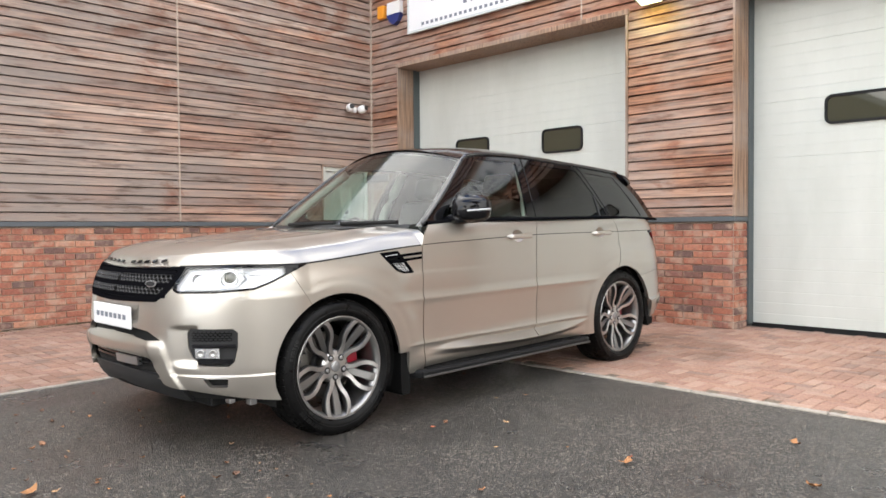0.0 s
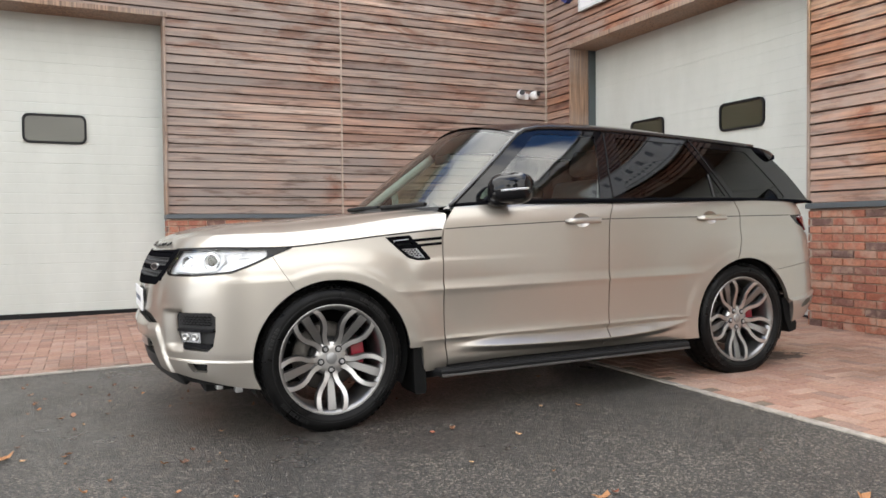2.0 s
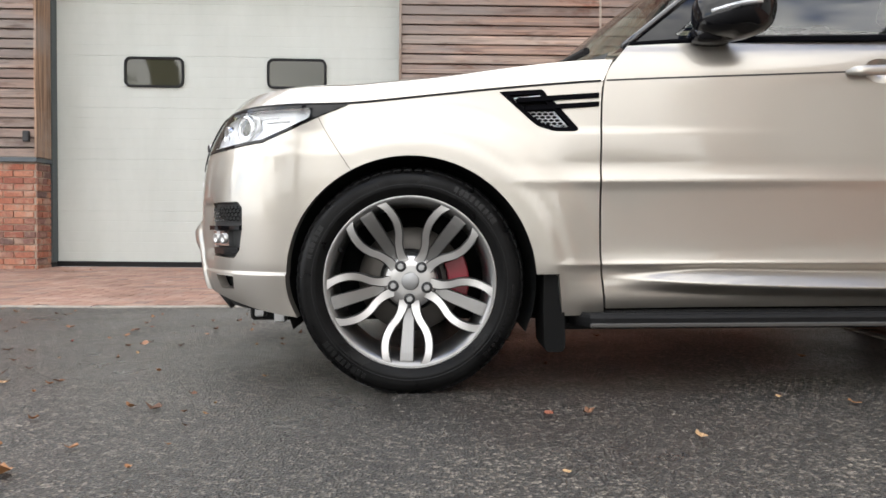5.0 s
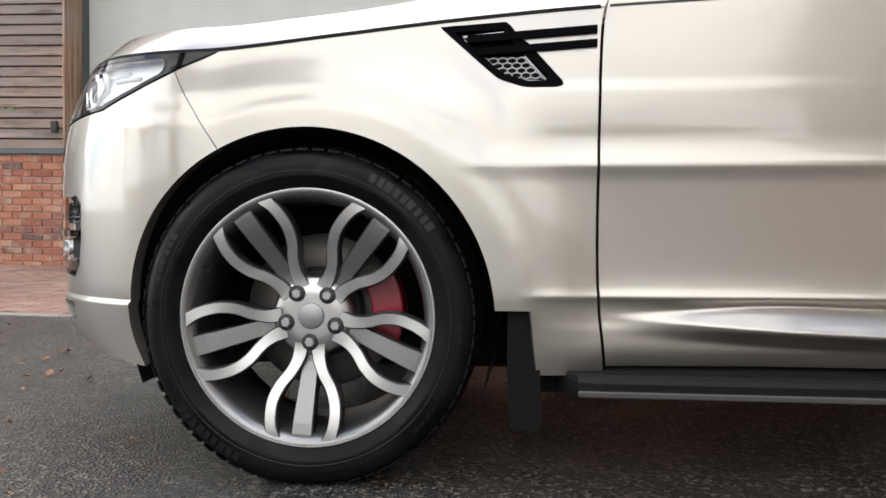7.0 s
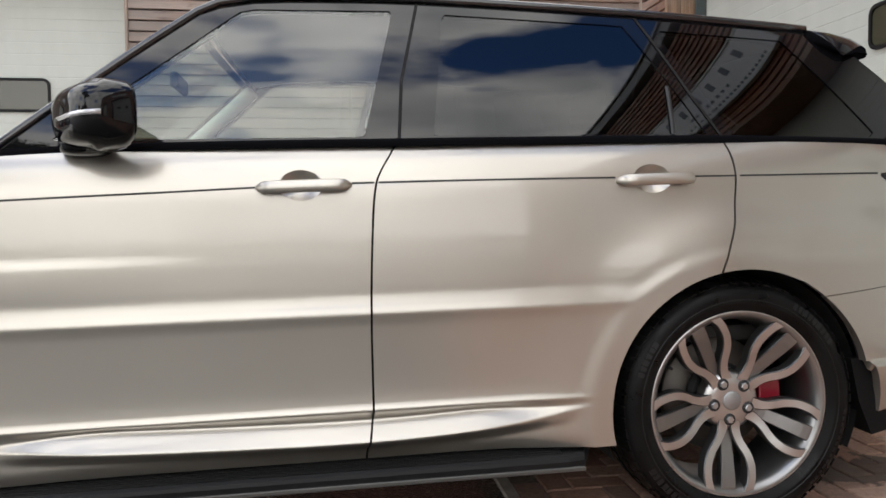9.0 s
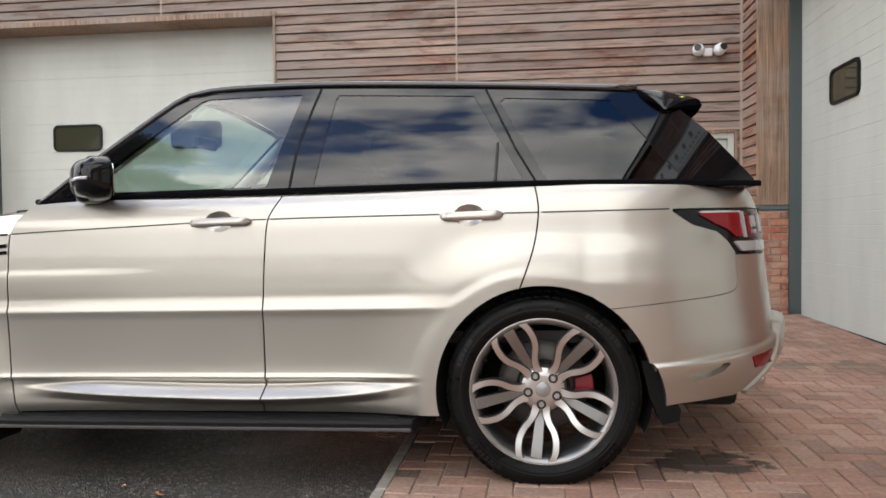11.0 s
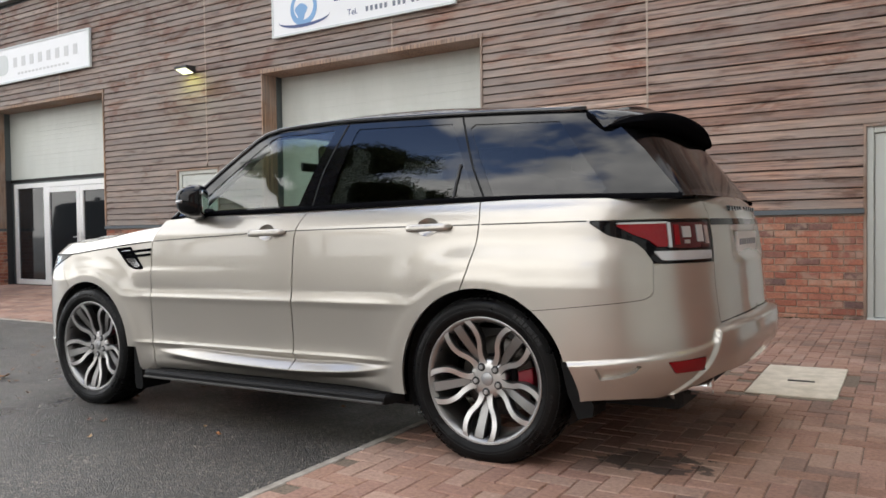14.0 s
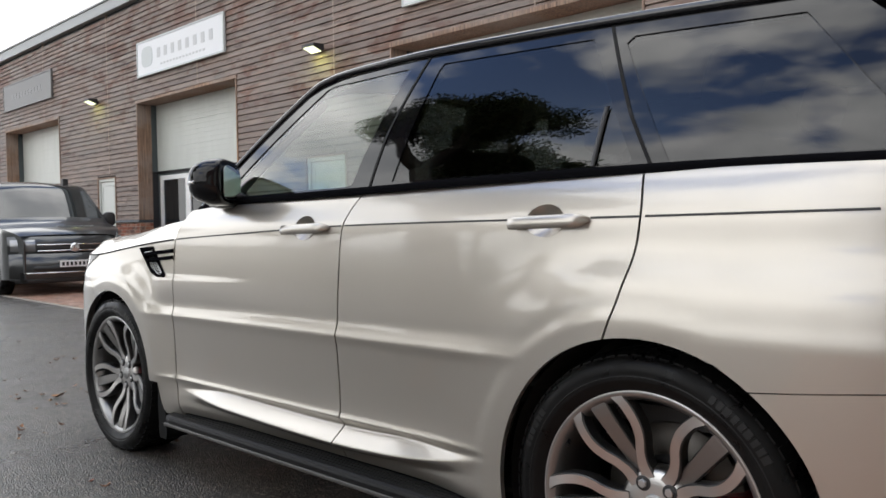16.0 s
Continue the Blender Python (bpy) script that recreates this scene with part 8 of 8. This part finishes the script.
WHEELS_X = (-0.92, -4.0)
van_arch = lambda u, z: min(math.hypot(u - cx, z - 0.34) - 0.40 for cx in WHEELS_X)
van_pair("flank", (-4.95, -0.02, 0.28, 1.98), [lambda u, z: van_top(u) - z, van_arch, hole(((-1.62, 1.22), (-1.05, 1.22), (-1.50, 1.78), (-1.62, 1.80))), hole(((-2.65, 1.22), (-1.70, 1.22), (-1.74, 1.80), (-2.65, 1.80)))], "van_paint", label="dark grey painted side")
for poly in (((-1.62, 1.22), (-1.05, 1.22), (-1.50, 1.78), (-1.62, 1.80)), ((-2.65, 1.22), (-1.70, 1.22), (-1.74, 1.80), (-2.65, 1.80))):
    f = poly_in(poly)
    van_pair("cab_window", (min(p[0] for p in poly) - 0.02, max(p[0] for p in poly) + 0.02, 1.2, 1.82), [lambda u, z, f=f: f(u, z) + 0.006], "pane_dark", -0.012, turn_in=0)


def van_patch(name, x_of, ts, material, s0=-1.0, s1=1.0, lift=0.0, label="", bow=0.04):
    pts, faces = [], []
    ns = 16
    for t in ts:
        x = x_of(t)
        z = van_top(x)
        w = van_half(x, z)
        for k in range(ns + 1):
            s = s0 + (s1 - s0) * k / ns
            pts.append((x + bow * (1 - s * s), w * s, z + lift + 0.03 * (1 - s * s)))
    for i in range(len(ts) - 1):
        for k in range(ns):
            faces.append((i * (ns + 1) + k, (i + 1) * (ns + 1) + k, (i + 1) * (ns + 1) + k + 1, i * (ns + 1) + k + 1))
    me = bpy.data.meshes.new(name)
    me.from_pydata(pts, [], faces)
    return mesh_part(name, me, material, van, label, True)


van_patch("van_roof", lambda t: t, np.linspace(-4.95, -1.60, 14).tolist(), "van_paint", label="grey roof")
van_patch("van_windscreen", lambda t: t, np.linspace(-1.60, -0.90, 10).tolist(), "van_glass", label="raked windscreen")
van_patch("van_bonnet", lambda t: t, np.linspace(-0.90, -0.10, 10).tolist(), "van_paint", label="short sloping bonnet", bow=0.10)
for s0, s1 in ((-1.0, -0.93), (0.93, 1.0)):
    van_patch("screen_pillar", lambda t: t, np.linspace(-1.62, -0.88, 10).tolist(), "van_paint", s0, s1, 0.006)


def van_front(name, z0, z1, half, out, material, label="", y0=None, y1=None, x_back=-0.12):
    """A curved strip across the nose."""
    pts, faces = [], []
    ns = 18
    a, b2 = (-half, half) if y0 is None else (y0, y1)
    for z in (z0, z1):
        for deep in (0, 1):
            for k in range(ns + 1):
                y = a + (b2 - a) * k / ns
                x = 0.09 - 0.30 * (abs(y) / 0.95) ** 2.6 - 0.10 * max(0.0, z - 0.70) + out
                pts.append((x if not deep else x + x_back, y, z))
    m2 = ns + 1
    for k in range(ns):
        faces += [(k, k + 1, 2 * m2 + k + 1, 2 * m2 + k), (m2 + k, m2 + k + 1, k + 1, k), (2 * m2 + k, 2 * m2 + k + 1, 3 * m2 + k + 1, 3 * m2 + k)]
    me = bpy.data.meshes.new(name)
    me.from_pydata(pts, [], faces)
    return mesh_part(name, me, material, van, label, True)


van_front("bumper", 0.30, 0.70, 0.93, 0.02, "van_paint", "grey bumper")
van_front("nose_panel", 0.70, 0.98, 0.93, -0.02, "van_paint", x_back=-0.2)
van_front("bumper_grille", 0.42, 0.50, 0.62, 0.026, "plastic_black")
van_front("skirt", 0.22, 0.33, 0.86, 0.005, "plastic_black")
van_front("van_grille", 0.70, 0.90, 0.56, 0.0, "plastic_black", "black grille with bright bars")
for z in (0.735, 0.835):
    van_front("grille_bar", z, z + 0.018, 0.56, 0.008, "chrome")
van_front("bumper_trim", 0.375, 0.392, 0.80, 0.028, "chrome")
for a, b2 in ((-0.90, -0.58), (0.58, 0.90)):
    lamp_v = van_front("van_headlight", 0.74, 0.93, 0, -0.012, "van_lamp", "clear headlight", a, b2)
badge_v = part("van_badge", lathe(bmesh.new(), ((0.0, 0.115), (0.05, 0.113), (0.075, 0.105), (0.078, 0.08)), 28, "x"), "chrome", van, "plain round bright badge", True)
badge_v.matrix_basis = pose(0.0, 0, 0.79)
plate_v = part("van_plate", boxes((0.118, 0.128, -0.26, 0.26, 0.47, 0.58), bevel=0.003), "plate_white", van, "white number plate with dark bars")
for k in range(7):
    part("text_bar", boxes((0.128, 0.1295, -0.225 + 0.066 * k, -0.185 + 0.066 * k, 0.495, 0.555)), "plastic_black", plate_v)
for k in range(7):
    yy = -0.12 + 0.09 * k
    x = -0.34
    part("bonnet_bar", boxes((x - 0.03, x + 0.03, yy, yy + 0.05, 1.142, 1.150)), "sign_pale", van)
for s in (-1, 1):
    part("van_mirror", superball(bmesh.new(), -1.02, s * 1.05, 1.27, 0.07, 0.11, 0.13, 0.6, 0.7), "plastic_black", van, "", True)
    for x in (-1.95, -3.4):
        part("roof_bar_foot", boxes((x - 0.06, x + 0.06, s * 0.62 - 0.05, s * 0.62 + 0.05, 1.93, 2.05), bevel=0.012), "plastic_black", van)
    for cx in WHEELS_X:
        tyre_v = part("van_wheel", lathe(bmesh.new(), ((0.22, -0.11), (0.30, -0.115), (0.335, -0.09), (0.34, 0.0), (0.335, 0.09), (0.22, 0.11)), 40), "tyre_rubber", van, "", True)
        tyre_v.matrix_basis = pose(cx, s * 0.80, 0.34)
        rim_v = part("van_rim", lathe(bmesh.new(), ((0.0, -0.06), (0.06, -0.07), (0.10, -0.05), (0.19, -0.07), (0.215, -0.10), (0.225, -0.10), (0.225, 0.0)), 20), "alloy_grey", tyre_v, "", True)
        if s > 0:
            rim_v.matrix_basis = pose(0, 0, 0, 0, 0, 180)
part("van_floor", boxes((-4.9, -0.05, -0.80, 0.80, 0.24, 0.40)), "void_black", van)
part("van_cabin", boxes((-4.8, -1.75, -0.80, 0.80, 0.40, 1.80), (-1.75, -0.3, -0.72, 0.72, 0.40, 1.02)), "void_black", van)

# ---------------------------------------------------------------- pieces of walls and paving
for name, mesh, m, material, parent in LATE:
    ob = mesh_part(name, mesh, material, parent)
    ob.matrix_basis = m

PW, PL, PJ = 0.100, 0.200, 0.004


def paver_mesh(length, width):
    h, w, c = length / 2 - PJ / 2, width / 2 - PJ / 2, 0.005
    v = [(-h, -w, -0.03), (h, -w, -0.03), (h, w, -0.03), (-h, w, -0.03), (-h, -w, 0.007), (h, -w, 0.007), (h, w, 0.007), (-h, w, 0.007),
         (-h + c, -w + c, 0.011), (h - c, -w + c, 0.011), (h - c, w - c, 0.011), (-h + c, w - c, 0.011)]
    f = [(8, 9, 10, 11)]
    for k in range(4):
        j = (k + 1) % 4
        f += [(k, j, 4 + j, 4 + k), (4 + k, 4 + j, 8 + j, 8 + k)]
    return v, f


FULL = bpy.data.meshes.new("paver")
FULL.from_pydata(*[paver_mesh(PL, PW)[0], [], paver_mesh(PL, PW)[1]])
rng = random.Random(21)
far_v, far_f, single = [], [], 0
for x0, x1, y0, y1 in ((EDGE_X, 5.6, -8.0, EDGE_Y), (-24.0, 5.6, EDGE_Y, 5.4)):
    for i in range(int((x1 - x0) / PW)):
        for j in range(int((y1 - y0) / PW)):
            c = (i - j) % 4           # herringbone, square to the walls
            if c not in (0, 3):
                continue
            ax, ay = x0 + i * PW, y0 + j * PW
            bx, by = (min(ax + PL, x1), ay + PW) if c == 0 else (ax + PW, min(ay + PL, y1))
            mx, my = (ax + bx) / 2, (ay + by) / 2
            inside = MANHOLE[0] - 0.02 < mx < MANHOLE[1] + 0.02 and MANHOLE[2] - 0.02 < my < MANHOLE[3] + 0.02
            if inside or (mx > WALL_B and not (-5 < my < -0.9 or 0.3 < my < 4.4)) or (my > WALL_A and not any(s < mx < t for s, t, _ in OPEN_A)):
                continue
            m = pose(mx, my, ground_z(mx, my) + rng.uniform(-0.0015, 0.0015), rng.uniform(-0.5, 0.5), rng.uniform(-0.4, 0.4), rng.uniform(-0.5, 0.5) + (0 if c == 0 else 90))
            long_side = (bx - ax) if c == 0 else (by - ay)
            if long_side > PL - 0.001 and 2.3 < mx < 4.7 and -2.9 < my < -0.35 and single < 300:
                single += 1
                ob = mesh_part("paver", FULL, "paver", pavement)
                ob.matrix_basis = m
            else:
                v, f = paver_mesh(long_side, PW)
                k = len(far_v)
                far_v += [tuple(m @ Vector(q)) for q in v]
                far_f += [tuple(k + n_i for n_i in q) for q in f]
mesh = bpy.data.meshes.new("paving")
mesh.from_pydata(far_v, [], far_f)
tagged(mesh_part("paving", mesh, "paver", pavement), kind="stuff")
